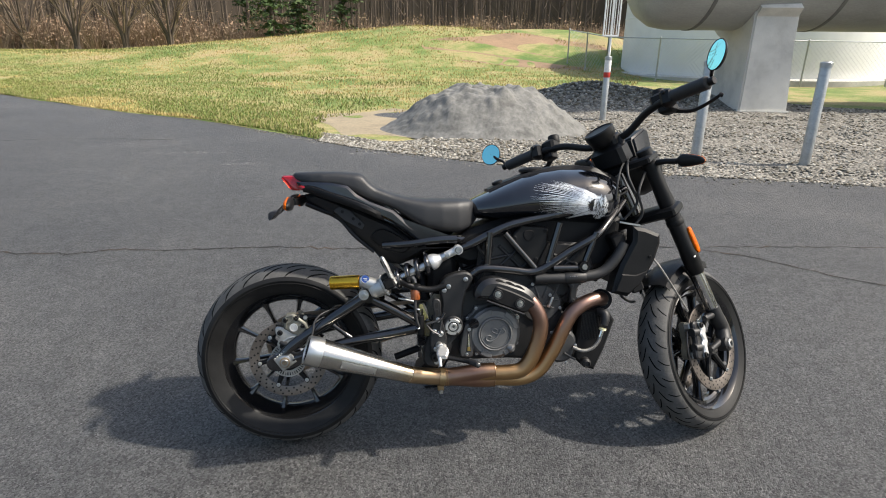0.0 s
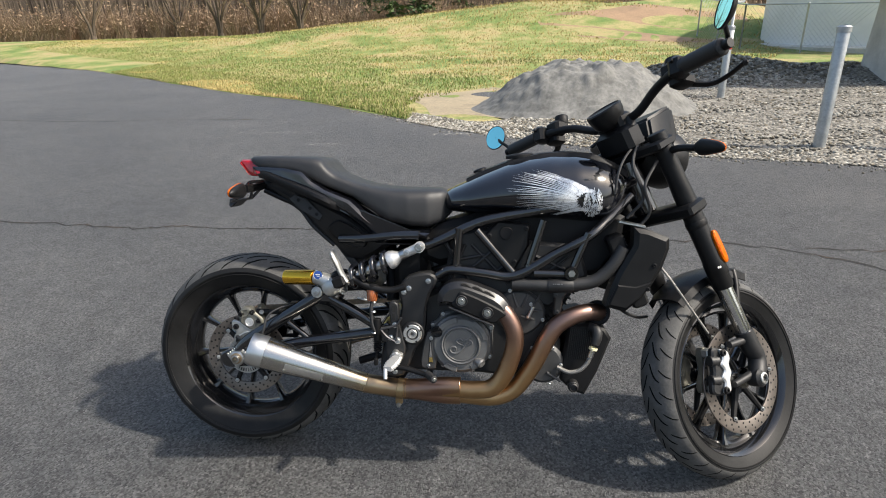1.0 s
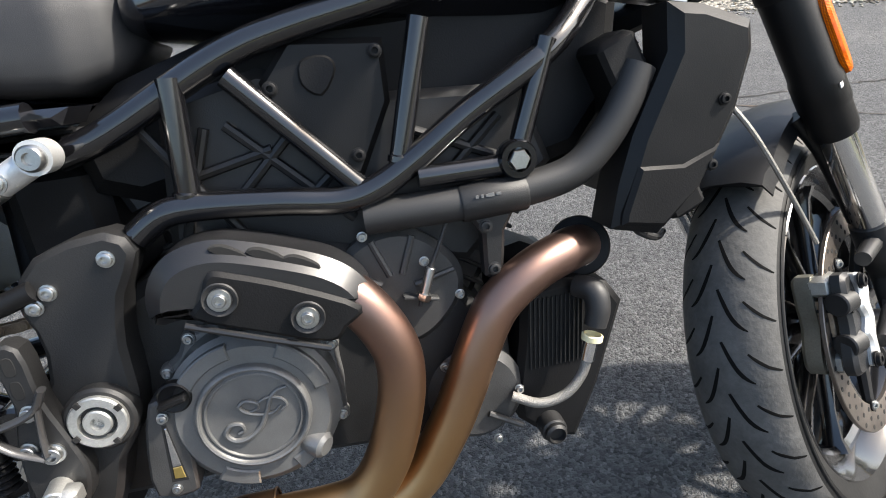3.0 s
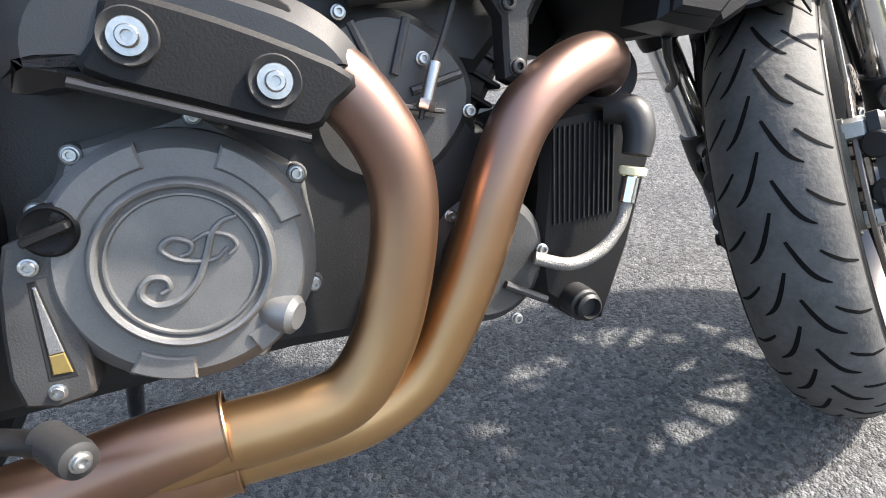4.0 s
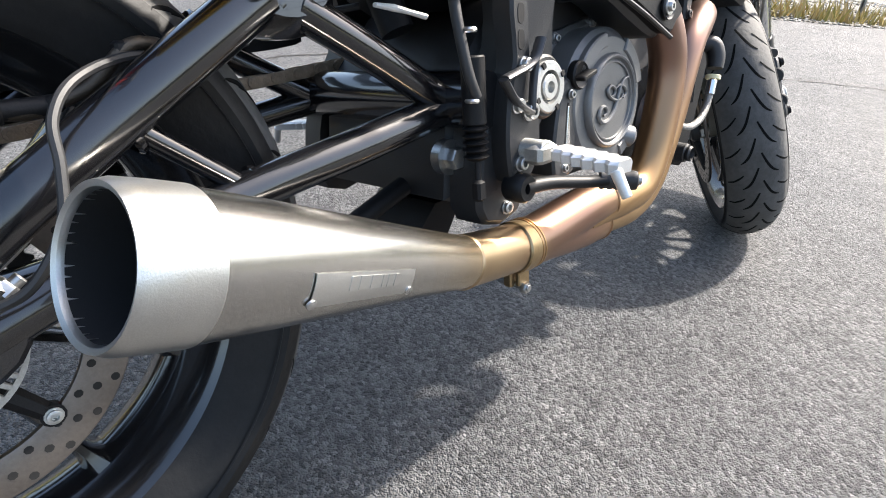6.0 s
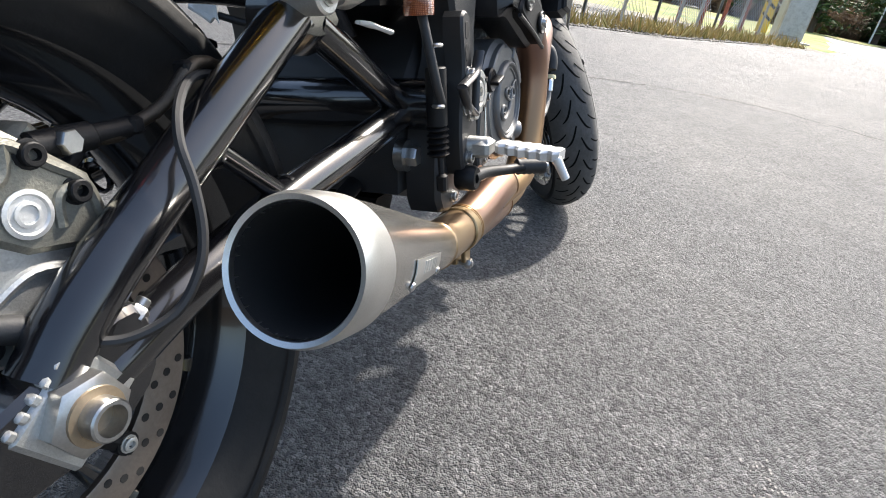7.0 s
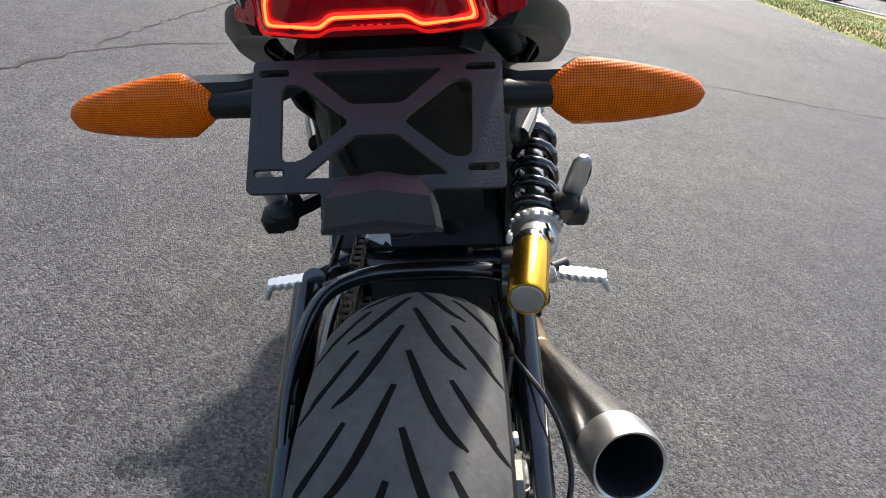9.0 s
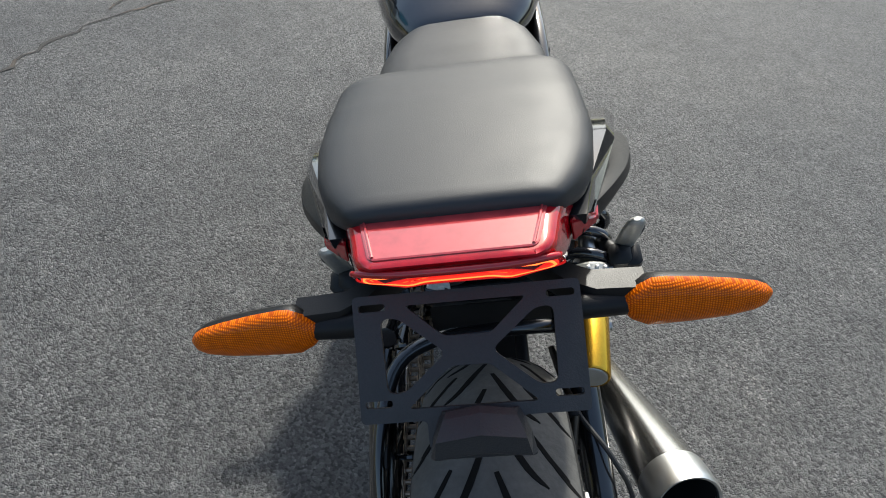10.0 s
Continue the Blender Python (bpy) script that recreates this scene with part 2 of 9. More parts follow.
ZINC = surface("zinc_bolt", (0.46, 0.46, 0.45), 0.34, 1, 0.12, 400, stain=0.2)
CHROME = surface("polished_metal", (0.7, 0.7, 0.7), 0.14, 1, 0, stain=0.1, rough_var=0.05)
CAST_OLIVE = surface("anodised_cast_caliper", (0.19, 0.185, 0.155), 0.45, 0.6, 0.3, 500, stain=0.25, stain_scale=30)
ALLOY = surface("cast_alloy", (0.5, 0.5, 0.48), 0.42, 0.85, 0.25, 600, stain=0.2, stain_scale=25)
ALLOY_BRIGHT = surface("bright_alloy", (0.66, 0.66, 0.65), 0.42, 0.7, 0.15, 500, stain=0.12)
GOLD = surface("gold_anodised", (0.78, 0.45, 0.05), 0.24, 1, 0.03, 400, stain=0.12, rough_var=0.06)
DISC = surface("brake_disc_steel", (0.2, 0.175, 0.155), 0.4, 0.9, 0.15, 300, stain=0.25, stretch=(1, 1, 1))
RUST_CHAIN = surface("rusty_chain", (0.34, 0.26, 0.19), 0.42, 0.7, 0.35, 500, stain=0.5, stain_scale=60)
HOSE = surface("black_rubber_hose", (0.018, 0.018, 0.0185), 0.55, 0, 0.12, 700, stain=0.2)
BRAID = surface("braided_steel_hose", (0.3, 0.29, 0.27), 0.5, 0.7, 1.0, 700, stain=0.3)
BRONZE_HOSE = surface("bronze_hose", (0.075, 0.06, 0.045), 0.4, 0.7, 0.4, 900, stain=0.25)
ORANGE = clear_lens("amber_lens", (0.88, 0.19, 0.0), 0.45, trans=0.0, coat=0.22)
RED_LENS = clear_lens("red_lens", (0.4, 0.004, 0.01), 0.06, trans=0.0, coat=0.4, ribbed=False)
RED_DEEP = surface("deep_red_reflector", (0.16, 0.004, 0.008), 0.25, 0, 0.1, 300, coat=0.6)
BLUE = surface("blue_badge", (0.015, 0.05, 0.22), 0.25, 0, 0, coat=0.5)
WHITE = surface("white_label", (0.75, 0.75, 0.73), 0.5, 0, 0.05)
CREAM = surface("cream_plastic", (0.75, 0.68, 0.42), 0.5, 0, 0.05)
TOP_LENS = clear_lens("pale_red_top_lens", (0.42, 0.045, 0.05), 0.12, trans=0.0, coat=1.0, ribbed=False)
SILVER_INK = surface("silver_graphic", (0.78, 0.8, 0.82), 0.3, 0.3, 0.05, 500, coat=0.6, stain=0.35, stain_scale=80)
# Soot in the muffler; elsewhere the shade of openings, painted on plates and plugs.
SOOT_HOLE_SHADE = surface("soot_and_hole_shade_black", (0.008, 0.008, 0.008), 0.9, 0, 0.1)
HEADER = heat_steel("heat_tinted_header", [(0.0, (0.44, 0.29, 0.145)), (0.25, (0.37, 0.225, 0.11)), (0.5, (0.32, 0.19, 0.11)),
                                           (0.75, (0.27, 0.165, 0.128)), (1.0, (0.18, 0.125, 0.11))], 0.22, 0.54, "Z", 0.37)
COLLECTOR = heat_steel("heat_tinted_collector", [(0.0, (0.42, 0.31, 0.19)), (0.2, (0.36, 0.25, 0.15)), (0.32, (0.27, 0.17, 0.12)), (0.6, (0.26, 0.155, 0.115)),
                                                 (1.0, (0.4, 0.25, 0.13))], 0.44, 0.74, "X", 0.33)
MUFFLER = heat_steel("brushed_muffler", [(0.0, (0.46, 0.45, 0.43)), (0.62, (0.45, 0.44, 0.41)), (0.78, (0.43, 0.37, 0.28)),
                                         (0.9, (0.46, 0.36, 0.23)), (1.0, (0.44, 0.33, 0.2))], 0.06, 0.47, "X", 0.22, (140, 12, 12), 0.02)
TIP = surface("bead_blasted_tip", (0.62, 0.62, 0.6), 0.36, 1, 0.1, 900, stain=0.1)
def lit(name, base, glow, strength):
    """A plastic light guide with its lamp on."""
    m = bpy.data.materials.new(name)
    m.use_nodes = True
    b = m.node_tree.nodes["Principled BSDF"]
    b.inputs["Base Color"].default_value = (*base, 1)
    b.inputs["Roughness"].default_value = 0.25
    b.inputs["Emission Color"].default_value = (*glow, 1)
    b.inputs["Emission Strength"].default_value = strength
    return m


GLOW = lit("lit_led_strip", (0.7, 0.1, 0.02), (1.0, 0.14, 0.028), 1.5)
GLOW_RED = lit("lit_red_guide", (0.5, 0.01, 0.01), (1.0, 0.022, 0.014), 0.75)
# Lens rim lit from inside; its glow is also lent to the unlit bars.
GLOW_RIM = lit("dim_red_rim", (0.35, 0.01, 0.01), (1.0, 0.02, 0.02), 0.2)
MIRROR = bpy.data.materials.new("mirror_glass")
MIRROR.use_nodes = True
MIRROR.node_tree.nodes["Principled BSDF"].inputs["Base Color"].default_value = (0.38, 0.95, 0.92, 1)
MIRROR.node_tree.nodes["Principled BSDF"].inputs["Metallic"].default_value = 1.0
MIRROR.node_tree.nodes["Principled BSDF"].inputs["Roughness"].default_value = 0.02
CONCRETE = surface("concrete", (0.58, 0.56, 0.51), 0.85, 0, 0.5, 90, stain=0.3, stain_scale=1.4)
WHITE_PAINT = surface("white_tank_paint", (0.8, 0.8, 0.78), 0.5, 0, 0.1, 60, stain=0.1, stain_scale=0.8)
GREY_PAINT = surface("grey_vessel_paint", (0.36, 0.36, 0.34), 0.5, 0, 0.15, 40, stain=0.3, stain_scale=0.9, stretch=(0.4, 1, 1))
GALV = surface("galvanised_steel", (0.42, 0.44, 0.45), 0.45, 0.7, 0.25, 60, stain=0.25, stain_scale=9)
GRASS_SOIL = patchy("lawn_soil", [(0.36, (0.09, 0.155, 0.03)), (0.47, (0.16, 0.2, 0.05)), (0.56, (0.3, 0.26, 0.11)), (0.7, (0.33, 0.23, 0.12))], 0.45)
SANDY = surface("sandy_earth", (0.27, 0.22, 0.145), 0.95, 0, 0.8, 25, stain=0.3, stain_scale=1.5)
BARE = surface("bare_earth", (0.26, 0.17, 0.1), 0.95, 0, 0.8, 20, stain=0.35, stain_scale=0.8)
GRASS = island_mix("grass_blades", [(0.09, 0.15, 0.025), (0.16, 0.2, 0.045), (0.27, 0.25, 0.095), (0.36, 0.3, 0.15)], 0.7, 0, 5)
GRASS_DRY = island_mix("dry_grass_blades", [(0.2, 0.19, 0.05), (0.38, 0.3, 0.11), (0.48, 0.38, 0.17), (0.33, 0.22, 0.09)], 0.8, 0, 5)
GRAVEL = island_mix("gravel_stones", [(0.05, 0.047, 0.04), (0.15, 0.142, 0.122), (0.24, 0.225, 0.19), (0.42, 0.4, 0.35), (0.1, 0.085, 0.062), (0.19, 0.165, 0.125)], 0.85, 0.3, 40)
GRAVEL_BED = pebbles("gravel_bed", 30.0, [(0.0, (0.04, 0.036, 0.03)), (0.3, (0.11, 0.1, 0.083)), (0.6, (0.2, 0.185, 0.155)), (1.0, (0.38, 0.355, 0.31))])
SAND_PILE = surface("stone_dust", (0.15, 0.148, 0.138), 0.95, 0, 1.0, 22, stain=0.45, stain_scale=5.0, stretch=(1, 1, 0.45))
BARK = surface("grey_bark", (0.085, 0.064, 0.048), 0.9, 0, 0.6, 20, stain=0.4, stain_scale=2, stretch=(1, 1, 0.2))
TWIG = island_mix("bare_twigs", [(0.1, 0.075, 0.055), (0.17, 0.125, 0.085), (0.24, 0.18, 0.12)], 0.9, 0, 5)
BRUSH = island_mix("dead_brush", [(0.2, 0.13, 0.085), (0.3, 0.2, 0.13), (0.36, 0.27, 0.18), (0.16, 0.11, 0.08)], 0.9, 0, 5)
NEEDLE = island_mix("evergreen_needles", [(0.025, 0.05, 0.016), (0.045, 0.08, 0.024), (0.085, 0.12, 0.04)], 0.7, 0, 5)
LEAF = island_mix("green_leaves", [(0.045, 0.075, 0.025), (0.08, 0.115, 0.035), (0.12, 0.15, 0.055)], 0.7, 0, 5)
CRACK = surface("tar_crack", (0.02, 0.019, 0.018), 0.9, 0, 0.5, 200, stain=0.6, stain_scale=4, dark=(0.09, 0.06, 0.04))
CHALK = surface("pale_scuff", (0.3, 0.29, 0.27), 0.9, 0, 0.6, 120, stain=0.4, stain_scale=15)


# ---- building blocks ----
def mesh_from(bm, name, mat, smooth=True, angle=40):
    me = bpy.data.meshes.new(name)
    if smooth:
        bm.normal_update()
        lim = radians(angle)
        for e in bm.edges:
            if len(e.link_faces) == 2 and e.calc_face_angle(0) > lim:
                e.smooth = False
        for f in bm.faces:
            f.smooth = True
    bm.to_mesh(me)
    bm.free()
    if isinstance(mat, (list, tuple)):
        for m in mat:
            me.materials.append(m)
    else:
        me.materials.append(mat)
    return me


def part(name, bm, mat, parent, label="", smooth=True, angle=40):
    ob = new(name, mesh_from(bm, name, mat, smooth, angle))
    ob.parent = parent
    if label:
        ob["label"] = label
    return ob


def thing(name, bm, mat, label, category, group="", kind="", smooth=True, angle=40):
    ob = new(name, mesh_from(bm, name, mat, smooth, angle))
    return tagged(ob, label, category, group, kind)


def holder(name, m, label, category, group="", kind=""):
    ob = new(name)
    ob.matrix_world = m
    ob.empty_display_size = 0.1
    return tagged(ob, label, category, group, kind)


def V(*p):
    return Vector(p)


def frame_of(d):
    d = Vector(d).normalized()
    up = Vector((0, 0, 1)) if abs(d.z) < 0.9 else Vector((1, 0, 0))
    a = d.cross(up).normalized()
    return a, a.cross(d).normalized(), d


def skin(bm, rings, close=False, caps=True):
    """Joins rings of equal count into a skin."""
    vs = [[bm.verts.new(p) for p in ring] for ring in rings]
    n = len(vs[0])
    pairs = list(zip(vs, vs[1:])) + ([(vs[-1], vs[0])] if close else [])
    for a, b in pairs:
        for i in range(n):
            bm.faces.new((a[i], a[(i + 1) % n], b[(i + 1) % n], b[i]))
    if caps and not close:
        bm.faces.new(vs[0][::-1])
        bm.faces.new(vs[-1])
    return vs


def curve(pts, steps=6):
    """A smooth line through the points."""
    pts = [Vector(p) for p in pts]
    if len(pts) < 3 or steps < 2:
        return pts
    out = []
    for i in range(len(pts) - 1):
        p0 = pts[i - 1] if i else pts[0] * 2 - pts[1]
        p1, p2 = pts[i], pts[i + 1]
        p3 = pts[i + 2] if i + 2 < len(pts) else pts[-1] * 2 - pts[-2]
        for k in range(steps):
            t = k / steps
            out.append(0.5 * (2 * p1 + (p2 - p0) * t + (2 * p0 - 5 * p1 + 4 * p2 - p3) * t * t + (3 * p1 - p0 - 3 * p2 + p3) * t ** 3))
    out.append(pts[-1])
    return out


def tube(bm, pts, r, n=14, steps=6, caps=True, flat=1.0):
    """A tube along a smooth line; r: one radius or one for each point given."""
    line = curve(pts, steps)
    k = len(pts) - 1
    rings, a = [], None
    for i, p in enumerate(line):
        d = (line[min(i + 1, len(line) - 1)] - line[max(i - 1, 0)]).normalized()
        if a is None:
            a = frame_of(d)[0]
        a = (a - d * a.dot(d)).normalized()
        b = d.cross(a)
        if isinstance(r, (list, tuple)):
            u = i / max(1, len(line) - 1) * k
            j = min(int(u), k - 1)
            rad = r[j] + (r[j + 1] - r[j]) * (u - j)
        else:
            rad = r
        rings.append([p + (a * math.cos(2 * math.pi * q / n) + b * math.sin(2 * math.pi * q / n) * flat) * rad for q in range(n)])
    skin(bm, rings, caps=caps)
    return bm


def lathe(bm, profile, at, axis, n=28, caps=True, closed=False):
    """Turns (radius, height) pairs round an axis."""
    a, b, d = frame_of(axis)
    at = Vector(at)
    rings = [[at + d * h + (a * math.cos(2 * math.pi * q / n) + b * math.sin(2 * math.pi * q / n)) * r for q in range(n)] for r, h in profile]
    skin(bm, rings, close=closed, caps=caps and not closed)
    return bm


def rod(bm, p0, p1, r, r1=None, n=16, bev=0.0):
    p0, p1 = Vector(p0), Vector(p1)
    L = (p1 - p0).length
    r1 = r if r1 is None else r1
    bev = bev or min(r, L) * 0.12
    lathe(bm, [(r - bev, 0), (r, bev), (r1, L - bev), (r1 - bev, L)], p0, p1 - p0, n)
    return bm


def block(bm, c, s, bev=0.004, m=None, taper=1.0):
    """A bevelled block of size s round c; m turns it."""
    x, y, z = (v / 2 for v in s)
    bev = min(bev, x * 0.45, y * 0.45, z * 0.45)
    def ring(h, inset, k):
        X, Y = (x - inset) * k, (y - inset) * k
        g = bev * 0.9
        pts = [(X - g, -Y), (X, -Y + g), (X, Y - g), (X - g, Y), (-X + g, Y), (-X, Y - g), (-X, -Y + g), (-X + g, -Y)]
        return [Vector((px, py, h)) for px, py in pts]
    rings = [ring(-z, bev, 1), ring(-z + bev, 0, 1), ring(z - bev, 0, taper), ring(z, bev, taper)]
    T = Matrix.Translation(c) @ (m or Matrix.Identity(4))
    skin(bm, [[T @ p for p in r] for r in rings])
    return bm


def area2(pts):
    return sum(a[0] * b[1] - b[0] * a[1] for a, b in zip(pts, pts[1:] + pts[:1]))


def inset2(pts, d):
    """The outline moved inwards by d."""
    n, out = len(pts), []
    sgn = 1 if area2(pts) > 0 else -1
    for i in range(n):
        p0, p1, p2 = Vector(pts[i - 1]), Vector(pts[i]), Vector(pts[(i + 1) % n])
        a, b = (p1 - p0), (p2 - p1)
        if a.length < 1e-6 or b.length < 1e-6:
            out.append(tuple(p1))
            continue
        a.normalize(), b.normalize()
        na, nb = Vector((-a.y, a.x)) * sgn, Vector((-b.y, b.x)) * sgn
        k = na + nb
        k = k / max(0.35, k.dot(na)) if k.length > 1e-6 else na
        out.append((p1.x + k.x * d, p1.y + k.y * d))
    return out


def smooth2(pts, steps=4):
    """A closed outline rounded through its points."""
    P = [Vector((p[0], p[1], 0)) for p in pts]
    n, out = len(P), []
    for i in range(n):
        p0, p1, p2, p3 = P[i - 1], P[i], P[(i + 1) % n], P[(i + 2) % n]
        for k in range(steps):
            t = k / steps
            q = 0.5 * (2 * p1 + (p2 - p0) * t + (2 * p0 - 5 * p1 + 4 * p2 - p3) * t * t + (3 * p1 - p0 - 3 * p2 + p3) * t ** 3)
            out.append((q.x, q.y))
    return out


def plate(bm, pts, y0, y1, bev=0.003, dish=0.0):
    """An outline in x and z given depth from y0 to y1 (y1: the outer face), with bevelled rims."""
    s = 1 if y1 > y0 else -1
    inn = inset2(pts, bev)
    rings = [[Vector((x, y0, z)) for x, z in pts], [Vector((x, y1 - s * bev, z)) for x, z in pts], [Vector((x, y1, z)) for x, z in inn]]
    if dish:
        deep = inset2(pts, bev + abs(dish) * 1.5)
        rings.append([Vector((x, y1 + s * dish, z)) for x, z in deep])
    skin(bm, rings)
    return bm


def ring_plate(bm, outer, inner, y0, y1):
    """A plate with one hole; outer and inner have as many points each."""
    n = len(outer)
    rows = [[Vector((x, y, z)) for x, z in o] for o, y in ((outer, y0), (outer, y1), (inner, y1), (inner, y0))]
    skin(bm, rows, close=True, caps=False)
    return bm


def disc_bolt(bm, at, d, r=0.006, h=0.005, n=14):
    """A socket-head bolt with a hollow."""
    lathe(bm, [(r * 1.25, 0), (r * 1.25, h * 0.25), (r, h * 0.3), (r, h * 0.9), (r * 0.88, h), (r * 0.52, h), (r * 0.48, h * 0.35)], at, d, n)
    return bm


def hexa(bm, at, d, r, h):
    lathe(bm, [(r, 0), (r, h * 0.85), (r * 0.88, h)], at, d, 6)
    return bm


def text_bars(n, w, h, seed):
    rnd = random.Random(seed)
    out, x = [], 0.0
    for _ in range(n):
        k = rnd.uniform(0.5, 1.4)
        out.append((x, k))
        x += k + rnd.uniform(0.25, 0.5)
    return [(a / x * w, k / x * w, h * rnd.uniform(0.7, 1.0)) for a, k in out]


# ---- the ground ----
def hash_noise(x, y, s, seed=0.0):
    return noise.noise(Vector((x * s, y * s, seed)))


EDGE = [(-60, 50), (-30, 30), (-16.7, 20.9), (-13, 18.2), (-9.2, 14.7), (-6.5, 12.2), (-4.9, 10.75), (-2.8, 9.2), (-1.3, 7.7), (-0.5, 6.8), (0.2, 6.1), (1.57, 5.08), (2.45, 4.52),
        (3.63, 4.19), (5.52, 3.5), (10.4, 0.1), (14.6, -1.7), (18.4, -3.9), (24, -5.0), (60, -10)]


def edge_y(x):
    """The border between the asphalt and the verge."""
    for (x0, y0), (x1, y1) in zip(EDGE, EDGE[1:]):
        if x0 <= x <= x1:
            return y0 + (y1 - y0) * (x - x0) / (x1 - x0)
    return EDGE[-1][1] if x > 0 else EDGE[0][1]


def step(a, b, v):
    t = max(0.0, min(1.0, (v - a) / (b - a)))
    return t * t * (3 - 2 * t)


def land(x, y):
    """Height of the verge, the lawn and the grassed bank."""
    z = 0.62 * step(14, 46, y) * step(14, 4, x - y * 0.25)
    ridge = 0.2 + 0.8 * step(-17, 4, x)
    ridge *= step(26, 11, x)
    z += 1.78 * ridge * math.exp(-((y - 33.5) / 6.0) ** 2) * (1 + 0.12 * hash_noise(x, y, 0.15))
    z += 0.05 * hash_noise(x, y, 0.35, 3.0) * step(0, 3, y - edge_y(x))
    return 0.012 + z


def sheet(name, xs, ys, inside, height, mat, label, category, drop=0.05):
    """One sheet of ground over a grid, cut off along its border."""
    bm = bmesh.new()
    grid = {}
    for i, x in enumerate(xs):
        for j, y in enumerate(ys):
            px, py = inside(x, y)
            grid[i, j] = bm.verts.new((px, py, height(px, py)))
    for i in range(len(xs) - 1):
        for j in range(len(ys) - 1):
            q = [grid[i, j], grid[i + 1, j], grid[i + 1, j + 1], grid[i, j + 1]]
            if (q[0].co - q[2].co).length > 1e-4:
                try:
                    bm.faces.new(q)
                except ValueError:
                    pass
    return thing(name, bm, mat, label, category, kind="structure")


bm = bmesh.new()
bmesh.ops.create_grid(bm, x_segments=2, y_segments=2, size=400)
thing("ground", bm, ASPHALT, "worn dark grey asphalt yard with fine stone chips", "asphalt", kind="structure")

XS = [-60 + 0.75 * i for i in range(161)]
US = [0, 0.15, 0.4, 0.8, 1.3, 2, 2.8, 3.8, 5, 6.5, 8, 10, 12, 14, 16, 18, 20, 22, 24, 26, 29, 33, 38, 45, 60, 90]


def lawn_at(x, u):
    return x, edge_y(x) + u + 0.12 * hash_noise(x, 0, 1.7) * (u < 0.1)


def gravel_limit(x):
    """How far the gravel reaches behind the border."""
    return 0.2 + 9.4 * step(0.4, 4.2, x) * step(21, 17, x) + 0.5 * step(3, 12, x)


sheet("lawn", XS, US, lawn_at, lambda x, y: (land(x, y) + 0.01) * step(-0.2, 0.5, y - edge_y(x)) * 0.999 + 0.001 - 0.12 * step(0.1, 0.6, x) * step(16.5, 16, x) * step(0, -0.3, y - edge_y(x) - gravel_limit(x)) * step(0.0, 0.3, y - edge_y(x)), GRASS_SOIL, "patchy spring lawn and grassed bank, green and straw", "lawn")
GX = [-0.5 + 0.28 * i for i in range(66)]
GU = [k / 14 for k in range(15)]


def gravel_at(x, u):
    return x, edge_y(x) - 0.08 + (gravel_limit(x) + 0.45) * u + 0.14 * hash_noise(x, u, 2.3) * (u < 0.05)


def gravel_z(x, y):
    heap = 0.5 * math.exp(-(((x - 5.3) / 1.7) ** 2 + ((y - 11.4) / 1.0) ** 2)) + 0.3 * math.exp(-(((x - 8.3) / 1.3) ** 2 + ((y - 11.2) / 1.2) ** 2))
    return 0.004 + (0.036 + heap + 0.03 * hash_noise(x, y, 1.3)) * step(-0.1, 0.45, y - edge_y(x))


sheet("gravel_bed", GX, GU, gravel_at, gravel_z, GRAVEL_BED, "pale crushed gravel beside the asphalt", "gravel")

STONES = []
for k in range(3):
    bs = bmesh.new()
    bmesh.ops.create_icosphere(bs, subdivisions=1, radius=1)
    for v in bs.verts:
        v.co *= 1 + 0.3 * noise.noise(v.co * 1.3 + Vector((k * 7, 0, 0)))
        v.co.z *= 0.65
    STONES.append(([tuple(v.co) for v in bs.verts], [[v.index for v in f.verts] for f in bs.faces]))
    bs.free()


def scatter(name, spots, mat, label, category):
    """Many loose stones in one mesh."""
    verts, faces = [], []
    rnd = random.Random(5)
    for x, y, z, s in spots:
        vs, fs = STONES[rnd.randrange(3)]
        c, q = math.cos(rnd.random() * 6.3), rnd.uniform(0.7, 1.3)
        sn = math.sqrt(max(0, 1 - c * c))
        o = len(verts)
        verts += [(x + s * (vx * c - vy * sn) * q, y + s * (vx * sn + vy * c), z + s * vz) for vx, vy, vz in vs]
        faces += [[o + i for i in f] for f in fs]
    me = bpy.data.meshes.new(name)
    me.from_pydata(verts, [], faces)
    me.materials.append(mat)
    return tagged(new(name, me), label, category, kind="stuff")


rnd = random.Random(11)
spots = []
while len(spots) < 21000:
    x = rnd.uniform(-0.5, 15)
    u = rnd.random() ** 1.5
    y = edge_y(x) - 0.1 + (gravel_limit(x) + 0.4) * u
    spots.append((x, y, gravel_z(x, y) + 0.002, rnd.uniform(0.008, 0.026) * (1 + 0.6 * u)))
for k in range(700):
    x = rnd.uniform(-1.8, 6)
    spots.append((x, edge_y(x) - abs(rnd.gauss(0, 0.16)), 0.004, rnd.uniform(0.006, 0.014)))
scatter("gravel_stones", spots, GRAVEL, "loose pale and brown gravel stones", "gravel")


